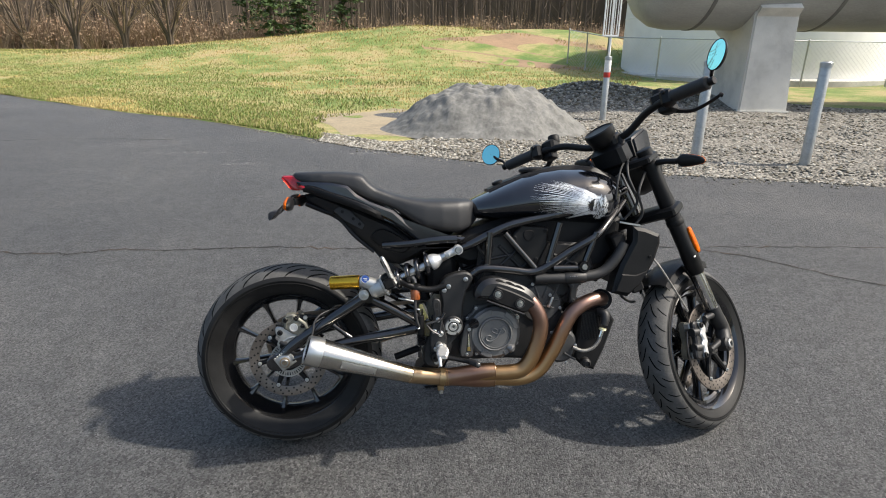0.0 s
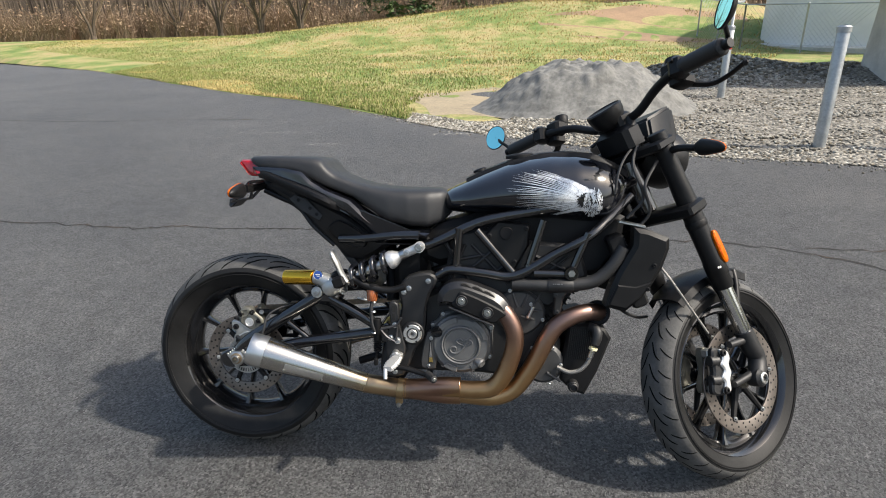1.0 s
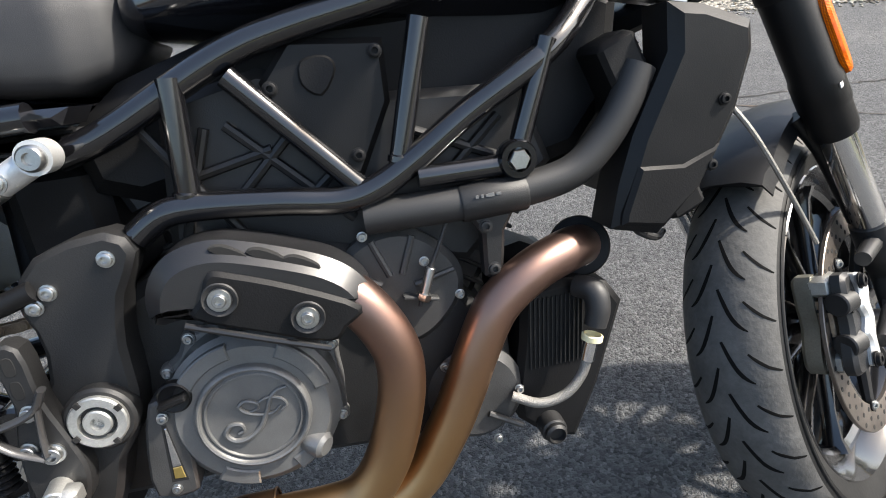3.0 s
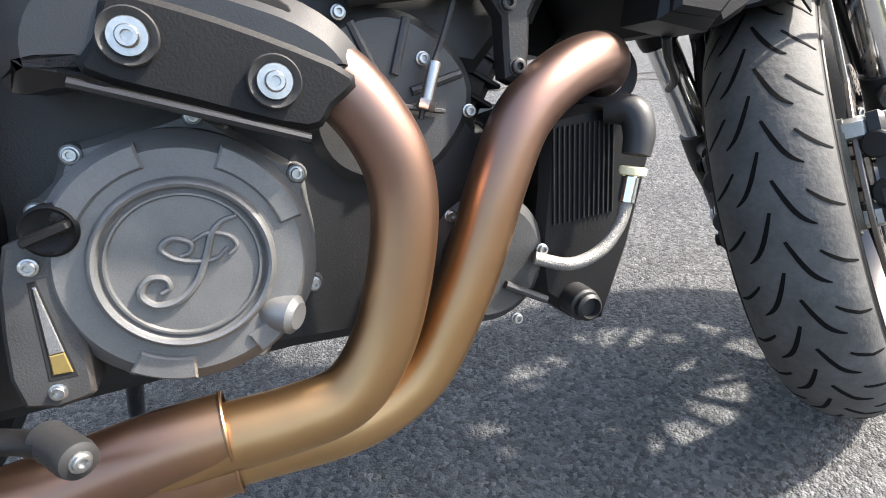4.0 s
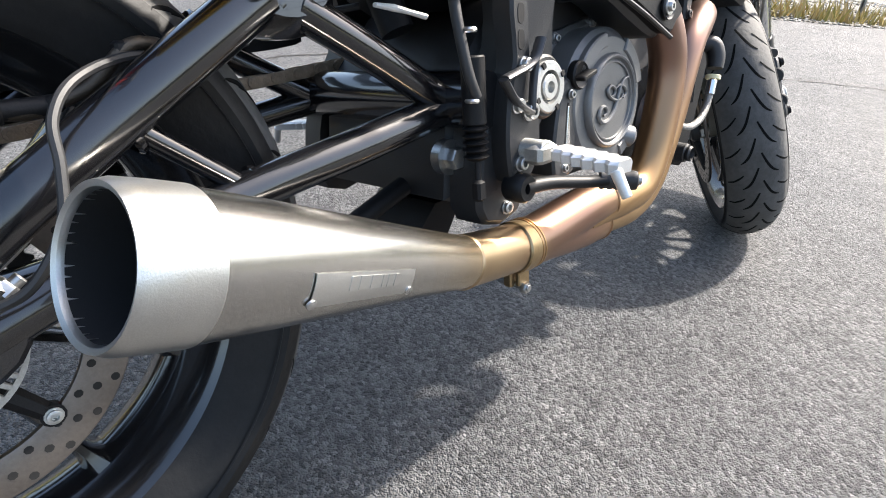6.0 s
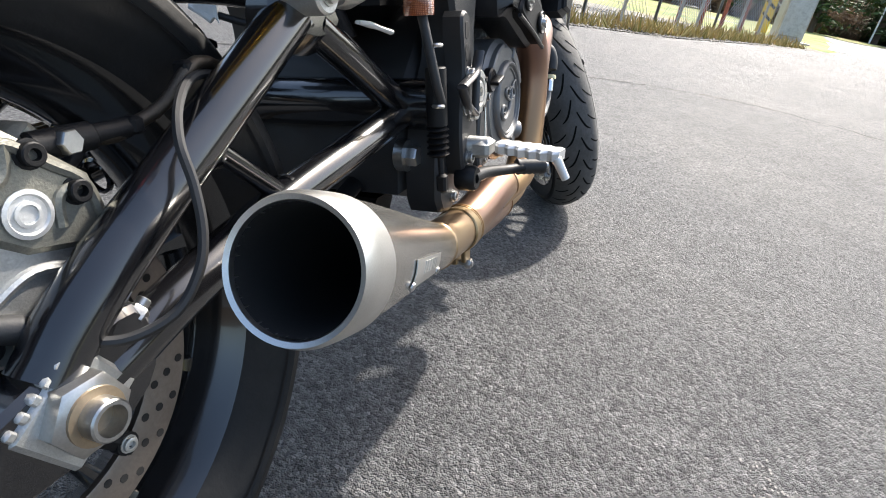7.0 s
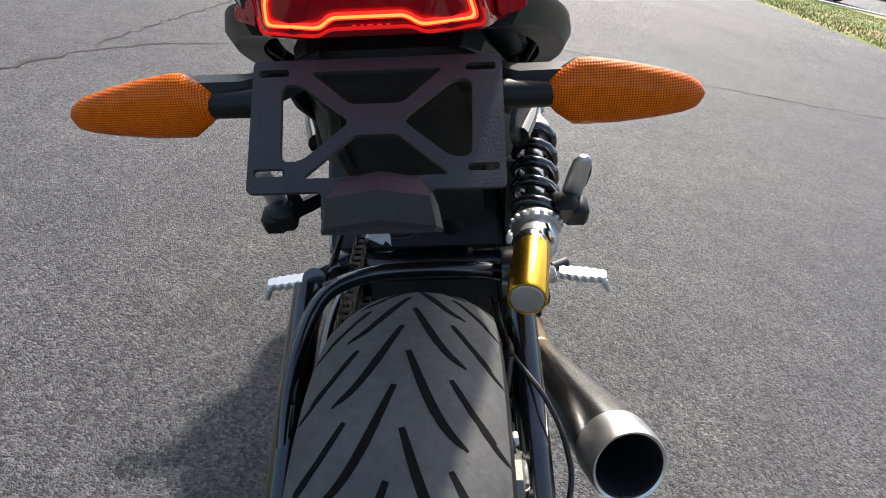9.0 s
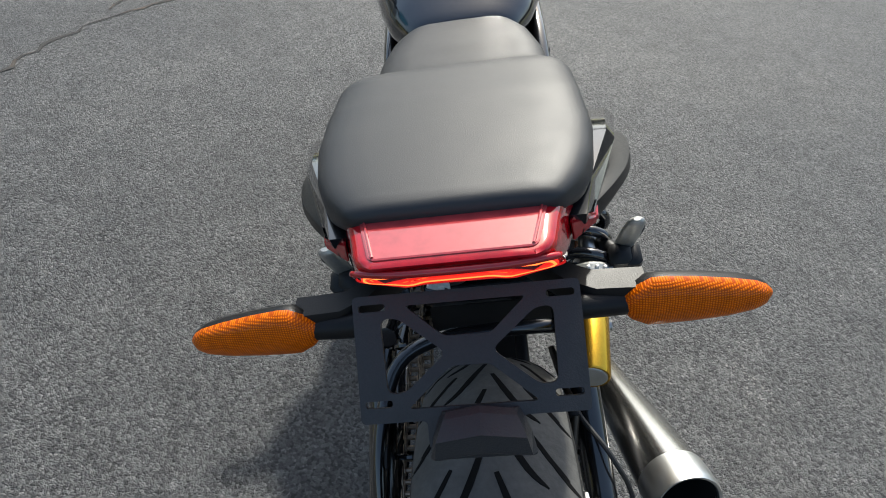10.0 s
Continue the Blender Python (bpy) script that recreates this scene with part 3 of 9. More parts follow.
def blades(name, count, area, tall, mat, label, seed, width=0.012):
    """Grass as single blades in one mesh."""
    r = random.Random(seed)
    verts, faces = [], []
    while len(faces) < count:
        p = area(r)
        if not p:
            continue
        x, y, k = p
        z = land(x, y)
        h = tall * r.uniform(0.5, 1.3) * k
        a = r.uniform(0, math.pi)
        w = width * k
        dx, dy = math.cos(a) * w, math.sin(a) * w
        lx, ly = r.gauss(0, 0.35) * h, r.gauss(0, 0.35) * h
        o = len(verts)
        verts += [(x - dx, y - dy, z), (x + dx, y + dy, z), (x + lx, y + ly, z + h)]
        faces.append((o, o + 1, o + 2))
    me = bpy.data.meshes.new(name)
    me.from_pydata(verts, [], faces)
    me.materials.append(mat)
    return tagged(new(name, me), label, "grass", kind="stuff")


def lawn_spot(lo, hi, dry):
    def spot(r):
        u = lo + (hi - lo) * r.random() ** 1.6
        x = r.uniform(-26 if u > 3 else -12, 2.5 + u * 0.4)
        y = edge_y(x) + u
        if x > 0 and u < gravel_limit(x) + 0.3:
            return None
        if ((x - 7.6) / 4.2) ** 2 + ((y - 27.5) / 3.4) ** 2 < 0.8 + 0.5 * hash_noise(x, y, 0.8):
            return None
        if ((x - 0.5) / 1.25) ** 2 + ((y - 8.4) / 2.2) ** 2 < 0.9 + 0.5 * hash_noise(x, y, 1.2):
            return None
        patch = hash_noise(x, y, 0.28, 9.0) + 0.7 * step(11, 17, u) * step(-10, -3, x) + 0.2 * step(14, 19, u) - 0.16 * step(9, 4, u)
        if (patch > 0.05) != dry:
            return None
        return x, y, 1 + u * 0.035
    return spot


blades("grass", 70000, lawn_spot(0.05, 26, False), 0.055, GRASS, "short green spring grass", 3)
blades("dry_grass", 45000, lawn_spot(0.05, 30, True), 0.05, GRASS_DRY, "short straw-coloured grass", 4)


def border_weeds(r):
    x = r.uniform(7.0, 17)
    y = edge_y(x) + 0.05 + abs(r.gauss(0, 0.5))
    return x, y, r.uniform(0.8, 2.6)


blades("verge_weeds", 2600, border_weeds, 0.1, GRASS_DRY, "dry weeds along the fence", 8, 0.01)

# grass strip on the far side of the yard
bm = bmesh.new()


def wedge(x):
    """Front edge and depth of the grass beyond the yard."""
    return -8.6 + 0.08 * (24.2 - x), min(7.0, 0.1 + 1.65 * (24.2 - x))


rows = []
for i in range(50):
    x = 24.2 - i * 0.5
    y, w = wedge(x)
    y += 0.05 * hash_noise(x, 0, 1.5)
    rows.append([Vector((x, y, 0.0)), Vector((x, y - 0.06, 0.03)), Vector((x, y - w * 0.5, 0.05)), Vector((x, y - w, 0.04)), Vector((x, y - w - 0.03, 0.0))])
for a, b in zip(rows, rows[1:]):
    va, vb = [bm.verts.new(p) for p in a], [bm.verts.new(p) for p in b]
    for k in range(4):
        bm.faces.new((va[k], va[k + 1], vb[k + 1], vb[k]))
bmesh.ops.remove_doubles(bm, verts=bm.verts, dist=1e-4)
thing("grass_strip", bm, GRASS_SOIL, "narrow strip of mown grass beside the yard", "lawn", kind="structure")


def strip_area(r):
    x = 24.0 - 20 * r.random()
    y, w = wedge(x)
    return x, y - 0.03 - r.random() * min(w, 5.0), 1.3


blades("strip_grass", 26000, strip_area, 0.05, GRASS, "short mown green grass", 6)

# kerb and paving behind the strip
bm = bmesh.new()
for i in range(5):
    t = 0.8 + i * 1.62
    block(bm, (24.75 - 0.518 * t, -8.4 - 0.855 * t, 0.04), (0.5, 1.6, 0.09), 0.01, Matrix.Rotation(math.atan2(-0.518, 0.855), 4, "Z"))
thing("kerb", bm, CONCRETE, "pale concrete kerb behind the grass strip", "kerb", kind="structure")

# concrete apron at the way out of the yard
bm = bmesh.new()
block(bm, (24.5, -4.4, 0.0), (9.0, 1.3, 0.03), 0.01, Matrix.Rotation(-0.12, 4, "Z"))
thing("concrete_apron", bm, CONCRETE, "bright concrete apron at the drive", "concrete", kind="structure")


# cracks: a ragged tarred line across the yard, and a finer one
def crack(name, pts, w, seed, label):
    bm = bmesh.new()
    line = curve([Vector((x, y, 0)) for x, y in pts], 14)
    r = random.Random(seed)
    last = None
    for i, p in enumerate(line):
        d = (line[min(i + 1, len(line) - 1)] - line[max(i - 1, 0)]).normalized()
        nrm = Vector((-d.y, d.x, 0))
        p = p + nrm * r.gauss(0, 0.012)
        k = w * r.uniform(0.4, 1.4)
        cur = [bm.verts.new(p + nrm * k + Vector((0, 0, 0.003))), bm.verts.new(p - nrm * k + Vector((0, 0, 0.003)))]
        if last:
            bm.faces.new((last[0], last[1], cur[1], cur[0]))
        last = cur
    return thing(name, bm, CRACK, label, "crack", kind="structure")


crack("pavement_crack", [(-9, 2.9), (-5, 2.5), (-2.19, 2.18), (-1.74, 2.11), (-1.48, 2.17), (-0.91, 2.13), (-0.42, 2.13), (0.04, 2.06), (0.6, 2.0),
                         (1.3, 2.02), (1.86, 1.98), (2.63, 1.75), (3.4, 1.0), (4.3, 0.1), (4.72, -0.9), (4.42, -2.0), (4.4, -3.3), (4.5, -5), (4.3, -9)], 0.009, 3,
      "rusty cracked seam across the asphalt")
crack("pavement_crack", [(2.63, 1.85), (3.2, 1.8), (3.9, 1.72), (6, 1.5), (9, 1.0)], 0.007, 4, "rusty cracked seam across the asphalt")
crack("pavement_crack", [(-8, 7.4), (-5.6, 7.0), (-4.2, 7.15), (-2.6, 7.0)], 0.012, 6, "fine crack in the asphalt")

# pale scuffs
bm = bmesh.new()
r = random.Random(2)
for cx, cy, L, W, n in [(0.607, -0.593, 0.09, 0.03, 46), (0.55, -0.63, 0.05, 0.03, 14), (-2.0, 5.9, 0.5, 0.08, 40), (-1.2, 5.1, 0.3, 0.05, 24), (0.2, 5.7, 0.35, 0.06, 40)]:
    for k in range(n):
        x, y, s = cx + r.gauss(0, L * 0.5), cy + r.gauss(0, W * 0.5), r.uniform(0.0012, 0.0035) * (1 if cy < 1 else 5)
        a = r.random() * 3
        vs = [bm.verts.new((x + s * r.uniform(0.5, 1.6) * math.cos(a + q * 1.26), y + s * r.uniform(0.5, 1.3) * math.sin(a + q * 1.26), 0.0025)) for q in range(5)]
        bm.faces.new(vs)
thing("pale_scuffs", bm, CHALK, "pale scuffs and chips on the asphalt", "scuff", kind="structure")


# ---- heap of stone dust ----
def mound(name, c, rx, ry, h, mat, label, seed, turn=0.0, crust=0.0):
    bm = bmesh.new()
    N, M = 180, 60
    rings = []
    for j in range(M + 1):
        u = 1 - j / M
        ring = []
        for i in range(N):
            a = 2 * math.pi * i / N
            rad = u * (1 + 0.09 * noise.noise(Vector((math.cos(a) * 1.5, math.sin(a) * 1.5, seed))))
            x, y = math.cos(a) * rx * rad, math.sin(a) * ry * rad
            z = h * (1 - step(0.3, 1.02, u)) ** 0.8
            z += 0.05 * noise.noise(Vector((x * 2.2, y * 2.2, seed + 3))) * step(1, 0.7, u)
            z += 0.06 * abs(noise.noise(Vector((x * 6, y * 6, seed + 9)))) * step(1, 0.8, u)
            z += crust * max(0.0, noise.noise(Vector((x * 3.5, y * 3.5, seed + 5)))) * step(0.5, 0.8, z / h)
            z += 0.03 * abs(noise.noise(Vector((x * 13, y * 13, seed + 7)))) * step(1, 0.9, u)
            ct, st = math.cos(turn), math.sin(turn)
            ring.append(Vector((c[0] + x * ct - y * st, c[1] + x * st + y * ct, c[2] + z)))
        rings.append(ring)
    skin(bm, rings, caps=False)
    bmesh.ops.remove_doubles(bm, verts=bm.verts, dist=1e-4)
    return thing(name, bm, mat, label, "heap")


mound("heap_of_stone_dust", (2.15, 7.75, 0.02), 1.75, 1.45, 0.62, SAND_PILE, "grey heap of crusted stone dust beside the asphalt", 2.0, 0.0, 0.13)
def soil_patch(cx, cy, rx, ry, mat, label):
    """Bare soil that follows the land, with a wavy rim."""
    bm = bmesh.new()
    rings = []
    for j in range(12):
        rings.append([V(cx + rx * j / 11 * math.cos(a) * (1 + 0.2 * math.sin(3 * a)), cy + ry * j / 11 * math.sin(a) * (1 + 0.15 * math.sin(5 * a + 1)), 0) for a in [2 * math.pi * k / 40 for k in range(40)]])
    for ring in rings:
        for p in ring:
            p.z = land(p.x, p.y) + 0.014
    loops = skin(bm, rings[1:], caps=False)
    bm.faces.new(loops[0])
    thing("bare_patch", bm, mat, label, "soil", kind="structure")


soil_patch(45.5, -9.6, 5.5, 2.2, GRASS_SOIL, "grassed verge beside the drive")
soil_patch(7.6, 27.5, 4.4, 3.5, BARE, "bare brown earth below the grassed bank")
soil_patch(0.55, 8.8, 1.25, 1.95, SANDY, "trodden sandy earth round the heap of stone dust")
r = random.Random(9)
heap_stones = []
for k in range(1500):
    a, u = r.random() * 6.283, math.sqrt(r.random())
    x, y = 5.3 + math.cos(a) * u * 2.6, 11.4 + math.sin(a) * u * 1.6
    heap_stones.append((x, y, gravel_z(x, y) + 0.01, r.uniform(0.02, 0.055)))
scatter("gravel_heap", heap_stones, GRAVEL, "low heap of coarse grey gravel", "heap")


# ---- bollards ----
def bollard(x, y, h, label, band=False):
    ob = holder("bollard", pose(x, y, 0), label, "bollard", "steel bollards in the gravel")
    bm = bmesh.new()
    lathe(bm, [(0.057, 0), (0.057, h - 0.02), (0.05, h - 0.004), (0.046, h), (0.046, h - 0.03)], (0, 0, 0), (0, 0, 1), 24)
    part("pipe", bm, GALV, ob)
    bm = bmesh.new()
    lathe(bm, [(0.064, h - 0.06), (0.064, h - 0.012), (0.058, h - 0.006), (0.058, h - 0.06)], (0, 0, 0), (0, 0, 1), 24, caps=False, closed=True)
    part("collar", bm, GALV, ob)
    if band:
        bm = bmesh.new()
        lathe(bm, [(0.0585, h - 0.36), (0.06, h - 0.355), (0.06, h - 0.275), (0.0585, h - 0.27)], (0, 0, 0), (0, 0, 1), 24, caps=False)
        part("band", bm, surface("red_band", (0.45, 0.03, 0.02), 0.5), ob, "faded red band")
        bm = bmesh.new()
        lathe(bm, [(0.0585, h - 0.27), (0.06, h - 0.265), (0.06, h - 0.07), (0.0585, h - 0.065)], (0, 0, 0), (0, 0, 1), 24, caps=False)
        part("sleeve", bm, WHITE, ob, "white upper sleeve")
    return ob


bollard(4.05, 4.6, 1.19, "galvanised steel bollard standing in pale gravel")
bollard(5.27, 4.36, 1.19, "galvanised steel bollard standing in pale gravel")
bollard(4.5, 8.66, 1.15, "galvanised bollard with a red and white band", True)

ob = holder("sign_pole", pose(4.62, 8.95, 0), "thin white pole carrying a slatted white frame", "sign pole")
bm = bmesh.new()
rod(bm, (0, 0, 0), (0, 0, 3.2), 0.022)
part("pole", bm, WHITE_PAINT, ob)
bm = bmesh.new()
for x in (-0.16, 0.12):
    block(bm, (x, -0.03, 2.0), (0.025, 0.02, 1.0), 0.004)
for k in range(2):
    block(bm, (-0.02, -0.03, 1.5 + k * 0.95), (0.3, 0.02, 0.03), 0.004)
part("frame", bm, WHITE_PAINT, ob)
for k in range(5):
    bm = bmesh.new()
    block(bm, (-0.12 + k * 0.05, -0.03, 1.98), (0.012, 0.012, 0.92), 0.003)
    part("slat", bm, WHITE_PAINT, ob)

# ---- the raised vessel, its pier, and the white tank behind ----
ob = holder("raised_vessel", pose(0, 0, 0), "long grey steel vessel lying on concrete piers", "vessel")
bm = bmesh.new()
R = 1.35
prof = [(0.05, 0), (0.5, 0.05), (0.9, 0.18), (1.15, 0.36), (1.3, 0.6), (R, 0.9), (R, 22)]
lathe(bm, prof, (5.55, 10.6, 3.0), (1, -0.04, 0), 56)
part("shell", bm, GREY_PAINT, ob)
for x in (6.9, 9.5, 13.0):
    bm = bmesh.new()
    lathe(bm, [(R, -0.04), (R + 0.012, -0.035), (R + 0.012, 0.035), (R, 0.04)], (x, 10.6 - 0.04 * (x - 5.55), 3.0), (1, -0.04, 0), 56, caps=False)
    part("weld_seam", bm, surface("weld_seam_grey", (0.14, 0.14, 0.13), 0.6), ob)
for k, x in enumerate((8.3, 14.5)):
    pier = holder("concrete_pier", pose(x, 10.2, 0, 0, 0, -8), "stained tapered concrete pier with a saddle", "pier", "concrete piers")
    bm = bmesh.new()
    prof = [(-0.5, -0.05, 0.8), (-0.47, 0.6, 0.76), (-0.44, 1.3, 0.7), (-0.42, 2.9, 0.66)]
    rings = [[V(a, -b, z), V(-a, -b, z), V(-a, b, z), V(a, b, z)] for a, z, b in prof]
    skin(bm, rings)
    bmesh.ops.bevel(bm, geom=list(bm.edges), offset=0.03, segments=2, affect="EDGES")
    part("shaft", bm, CONCRETE, pier)
    bm = bmesh.new()
    skin(bm, [[V(-0.53, -0.84, -0.05), V(0.53, -0.84, -0.05), V(0.53, 0.84, -0.05), V(-0.53, 0.84, -0.05)], [V(-0.52, -0.83, 0.1), V(0.52, -0.83, 0.1), V(0.52, 0.83, 0.1), V(-0.52, 0.83, 0.1)]])
    part("footing", bm, CONCRETE, pier, "", False)
    bm = bmesh.new()
    arc = [(R + 0.03) * V(0, math.sin(a), -math.cos(a)) for a in [radians(-52 + 104 * q / 16) for q in range(17)]]
    low = [(R + 0.2) * V(0, math.sin(a), -math.cos(a)) for a in [radians(-52 + 104 * q / 16) for q in range(17)]]
    loop_ = [V(0, p.y, p.z + 3.0) for p in arc] + [V(0, p.y, p.z + 3.0) for p in low[::-1]]
    skin(bm, [[p + V(-0.4, 0.4, 0) for p in loop_], [p + V(0.4, 0.4, 0) for p in loop_]])
    part("saddle", bm, CONCRETE, pier, "curved concrete saddle", False)

ob = holder("white_tank", pose(16.5, 23.0, 0), "broad round white-painted storage tank", "tank")
bm = bmesh.new()
lathe(bm, [(5.25, 0), (5.25, 0.1), (5.2, 0.12), (5.2, 3.9), (5.1, 4.0), (2, 4.5), (0.1, 4.6)], (0, 0, 0), (0, 0, 1), 72)
part("shell", bm, WHITE_PAINT, ob)
bm = bmesh.new()
lathe(bm, [(5.205, 2.4), (5.215, 2.41), (5.215, 2.44), (5.205, 2.45)], (0, 0, 0), (0, 0, 1), 72, caps=False)
part("weld_seam", bm, WHITE_PAINT, ob)
bm = bmesh.new()
lathe(bm, [(5.6, -0.05), (5.6, 0.2), (5.5, 0.25), (5.2, 0.25)], (0, 0, 0), (0, 0, 1), 72, caps=False)
part("footing", bm, CONCRETE, ob)

# ---- chain-link fences ----
def chain_fence(label, pts, h, bays, mesh_step=0.16, wire=0.004):
    ob = holder("chain_link_fence", Matrix.Identity(4), label, "fence")
    for (x0, y0), (x1, y1) in zip(pts, pts[1:]):
        a, b = V(x0, y0, land(x0, y0) - 0.02), V(x1, y1, land(x1, y1) - 0.02)
        L = (b - a).length
        n = max(1, round(L / bays))
        for k in range(n + 1):
            p = a.lerp(b, k / n)
            bm = bmesh.new()
            lathe(bm, [(0.03, 0), (0.03, h), (0.035, h + 0.01), (0.02, h + 0.04)], p, (0, 0, 1), 10)
            part("post", bm, GALV, ob)
        bm = bmesh.new()
        rod(bm, a + V(0, 0, h - 0.02), b + V(0, 0, h - 0.02), 0.021, n=8)
        part("top_rail", bm, GALV, ob)
        bm = bmesh.new()
        d = (b - a).normalized()
        m = int((L + h) / mesh_step)
        for k in range(m):
            for s in (1, -1):
                u0 = k * mesh_step - (h if s > 0 else 0)
                u1 = u0 + s * h + (0 if s > 0 else 0)
                p, q = (u0, 0.03), (u1, h - 0.03)
                lo, hi = min(p[0], q[0]), max(p[0], q[0])
                if lo < 0 or hi > L:
                    continue
                tube(bm, [a + d * p[0] + V(0, 0, p[1]), a + d * q[0] + V(0, 0, q[1])], wire, 3, 1)
        part("mesh", bm, GALV, ob)["kind"] = "stuff"
    return ob


chain_fence("galvanised chain-link fence round the white tank", [(9.3, 25.5), (9.6, 21.5), (12.0, 17.6), (21, 16.8)], 1.55, 2.6)
chain_fence("low galvanised fence along the weedy verge", [(7.4, 2.9), (9.6, 1.35), (11.8, 0.4), (14.8, -0.7), (18.5, -2.4)], 1.3, 1.25, 0.12)


# ---- trees ----
def limb(bm, p, d, L, r, depth, rnd, spread=0.5, n=5):
    """A crooked limb that forks."""
    pts, q, dd = [Vector(p)], Vector(p), Vector(d).normalized()
    for k in range(3):
        dd = (dd + Vector((rnd.gauss(0, 0.13), rnd.gauss(0, 0.13), rnd.gauss(0.04, 0.08)))).normalized()
        q = q + dd * L / 3
        pts.append(q)
    tube(bm, pts, [r, r * 0.85, r * 0.7, r * 0.55], n, 1)
    if depth:
        for k in range(rnd.randint(2, 3)):
            nd = (dd + Vector((rnd.gauss(0, spread), rnd.gauss(0, spread), rnd.gauss(0.1, spread * 0.6)))).normalized()
            s = rnd.choice((1, 2, 3))
            limb(bm, pts[s], nd, L * rnd.uniform(0.55, 0.8), r * 0.5, depth - 1, rnd, spread, max(3, n - 1))


def bare_tree(x, y, h, stems, seed, label):
    ob = holder("bare_tree", pose(x, y, land(x, y) - 0.05), label, "tree", "bare trees at the edge of the lawn")
    rnd = random.Random(seed)
    bm = bmesh.new()
    lathe(bm, [(0.32, 0), (0.24, 0.15), (0.2, 0.4), (0.1, 0.6)], (0, 0, 0), (0, 0, 1), 9)
    for k in range(stems):
        a = 2 * math.pi * k / stems + rnd.uniform(-0.4, 0.4)
        d = Vector((math.cos(a) * 0.45, math.sin(a) * 0.45, 1.3))
        tube(bm, [V(math.cos(a) * 0.08, math.sin(a) * 0.08, 0.25), V(0, 0, 0.6) + d * 0.5, V(0, 0, 0.4) + d * 1.3, V(0, 0, 0.5) + d * (h * 0.4)], [0.13, 0.11, 0.09, 0.06], 7, 2)
    part("trunk", bm, BARK, ob)
    bm = bmesh.new()
    for k in range(stems * 3):
        a = rnd.uniform(0, 6.283)
        z = rnd.uniform(0.9, h * 0.5)
        limb(bm, V(math.cos(a) * z * 0.22, math.sin(a) * z * 0.22, z), V(math.cos(a) * 0.7, math.sin(a) * 0.7, 1), h * 0.28, 0.05, 3, rnd, 0.45, 4)
    part("crown", bm, TWIG, ob)
    return ob


for x, y, h, s, seed in [(-21.4, 46, 7.5, 6, 1), (-17.6, 45, 7.5, 6, 2), (-14.6, 45.5, 7.5, 7, 3), (-33, 47, 7, 4, 4), (-26.5, 49, 7.5, 5, 5)]:
    bare_tree(x, y, h, s, seed, "bare multi-stemmed tree at the edge of the lawn")


def conifer(x, y, h, w, seed, label="dark green spruce with drooping boughs"):
    z0 = land(x, y) if y > 5 else 0
    ob = holder("conifer", pose(x, y, z0), label, "tree", "evergreens among the bare woods")
    bm = bmesh.new()
    lathe(bm, [(h * 0.022, -0.1), (h * 0.018, h * 0.3), (0.02, h * 0.97)], (0, 0, 0), (0, 0, 1), 8)
    part("trunk", bm, BARK, ob)
    rnd = random.Random(seed)
    verts, faces = [], []
    for k in range(int(95 * h / 6)):
        t = rnd.random() ** 0.8
        z = h * (0.06 + 0.92 * t)
        L = w * (1 - t) ** 0.8 * rnd.uniform(0.7, 1.15) + 0.12
        a = rnd.uniform(0, 6.283)
        ca, sa = math.cos(a), math.sin(a)
        for j in range(16):
            u = (j + rnd.random()) / 16
            c = Vector((ca * L * u, sa * L * u, z - L * (0.28 * u - 0.12 * u * u)))
            s = 0.16 * (1.15 - u * 0.7) * (0.6 + L * 0.35)
            o = len(verts)
            for q in range(3):
                verts.append(c + Vector((rnd.gauss(0, s), rnd.gauss(0, s), rnd.gauss(-0.3, 0.6) * s)))
            faces.append((o, o + 1, o + 2))
    me = bpy.data.meshes.new("crown")
    me.from_pydata(verts, [], faces)
    me.materials.append(NEEDLE)
    cr = new("crown", me)
    cr.parent = ob
    return ob


for x, y, h, w, s in [(-7.2, 46, 8, 2.6, 1), (-5.4, 48, 9, 2.4, 2), (-2.2, 52, 10, 2.4, 3), (-10.5, 54, 9, 2.4, 4)]:
    conifer(x, y, h, w, s)
for x, y, h, w, s in [(50, -12, 10, 3.2, 11), (54, -17, 11, 3.4, 12), (47, -7.5, 9, 3.0, 13), (53, -23, 10, 3.4, 14), (50, -4, 9, 3.0, 15), (52, -29, 9, 2.8, 16)]:
    conifer(x, y, h, w, s, "broad dark evergreen behind the yard")


def woods(name, spots, label, seed, hi=(9, 15)):
    """Far bare woods, trunk by trunk, in one mesh."""
    rnd = random.Random(seed)
    bm = bmesh.new()
    for x, y in spots:
        h = rnd.uniform(*hi)
        z = (land(x, y) if y > 5 else 0) - 0.1
        r = rnd.uniform(0.06, 0.17)
        lean = Vector((rnd.gauss(0, 0.35), rnd.gauss(0, 0.35), h))
        tube(bm, [V(x, y, z), V(x, y, z) + lean * 0.5 + V(rnd.gauss(0, 0.1), 0, 0), V(x, y, z) + lean], [r, r * 0.75, r * 0.3], 5, 1)
        for k in range(4):
            t = rnd.uniform(0.25, 0.9)
            p = V(x, y, z) + lean * t
            a = rnd.uniform(0, 6.283)
            L = rnd.uniform(0.8, 2.2)
            tube(bm, [p, p + V(math.cos(a) * L * 0.5, math.sin(a) * L * 0.5, L * 0.4), p + V(math.cos(a) * L, math.sin(a) * L, L)], [r * 0.35, r * 0.22, r * 0.08], 3, 1)
    return thing(name, bm, BARK, label, "woods", kind="stuff")


r = random.Random(21)
woods("far_woods", [(r.uniform(-60, 40), r.uniform(50, 75)) for k in range(420)], "bare grey-brown deciduous woods", 22)
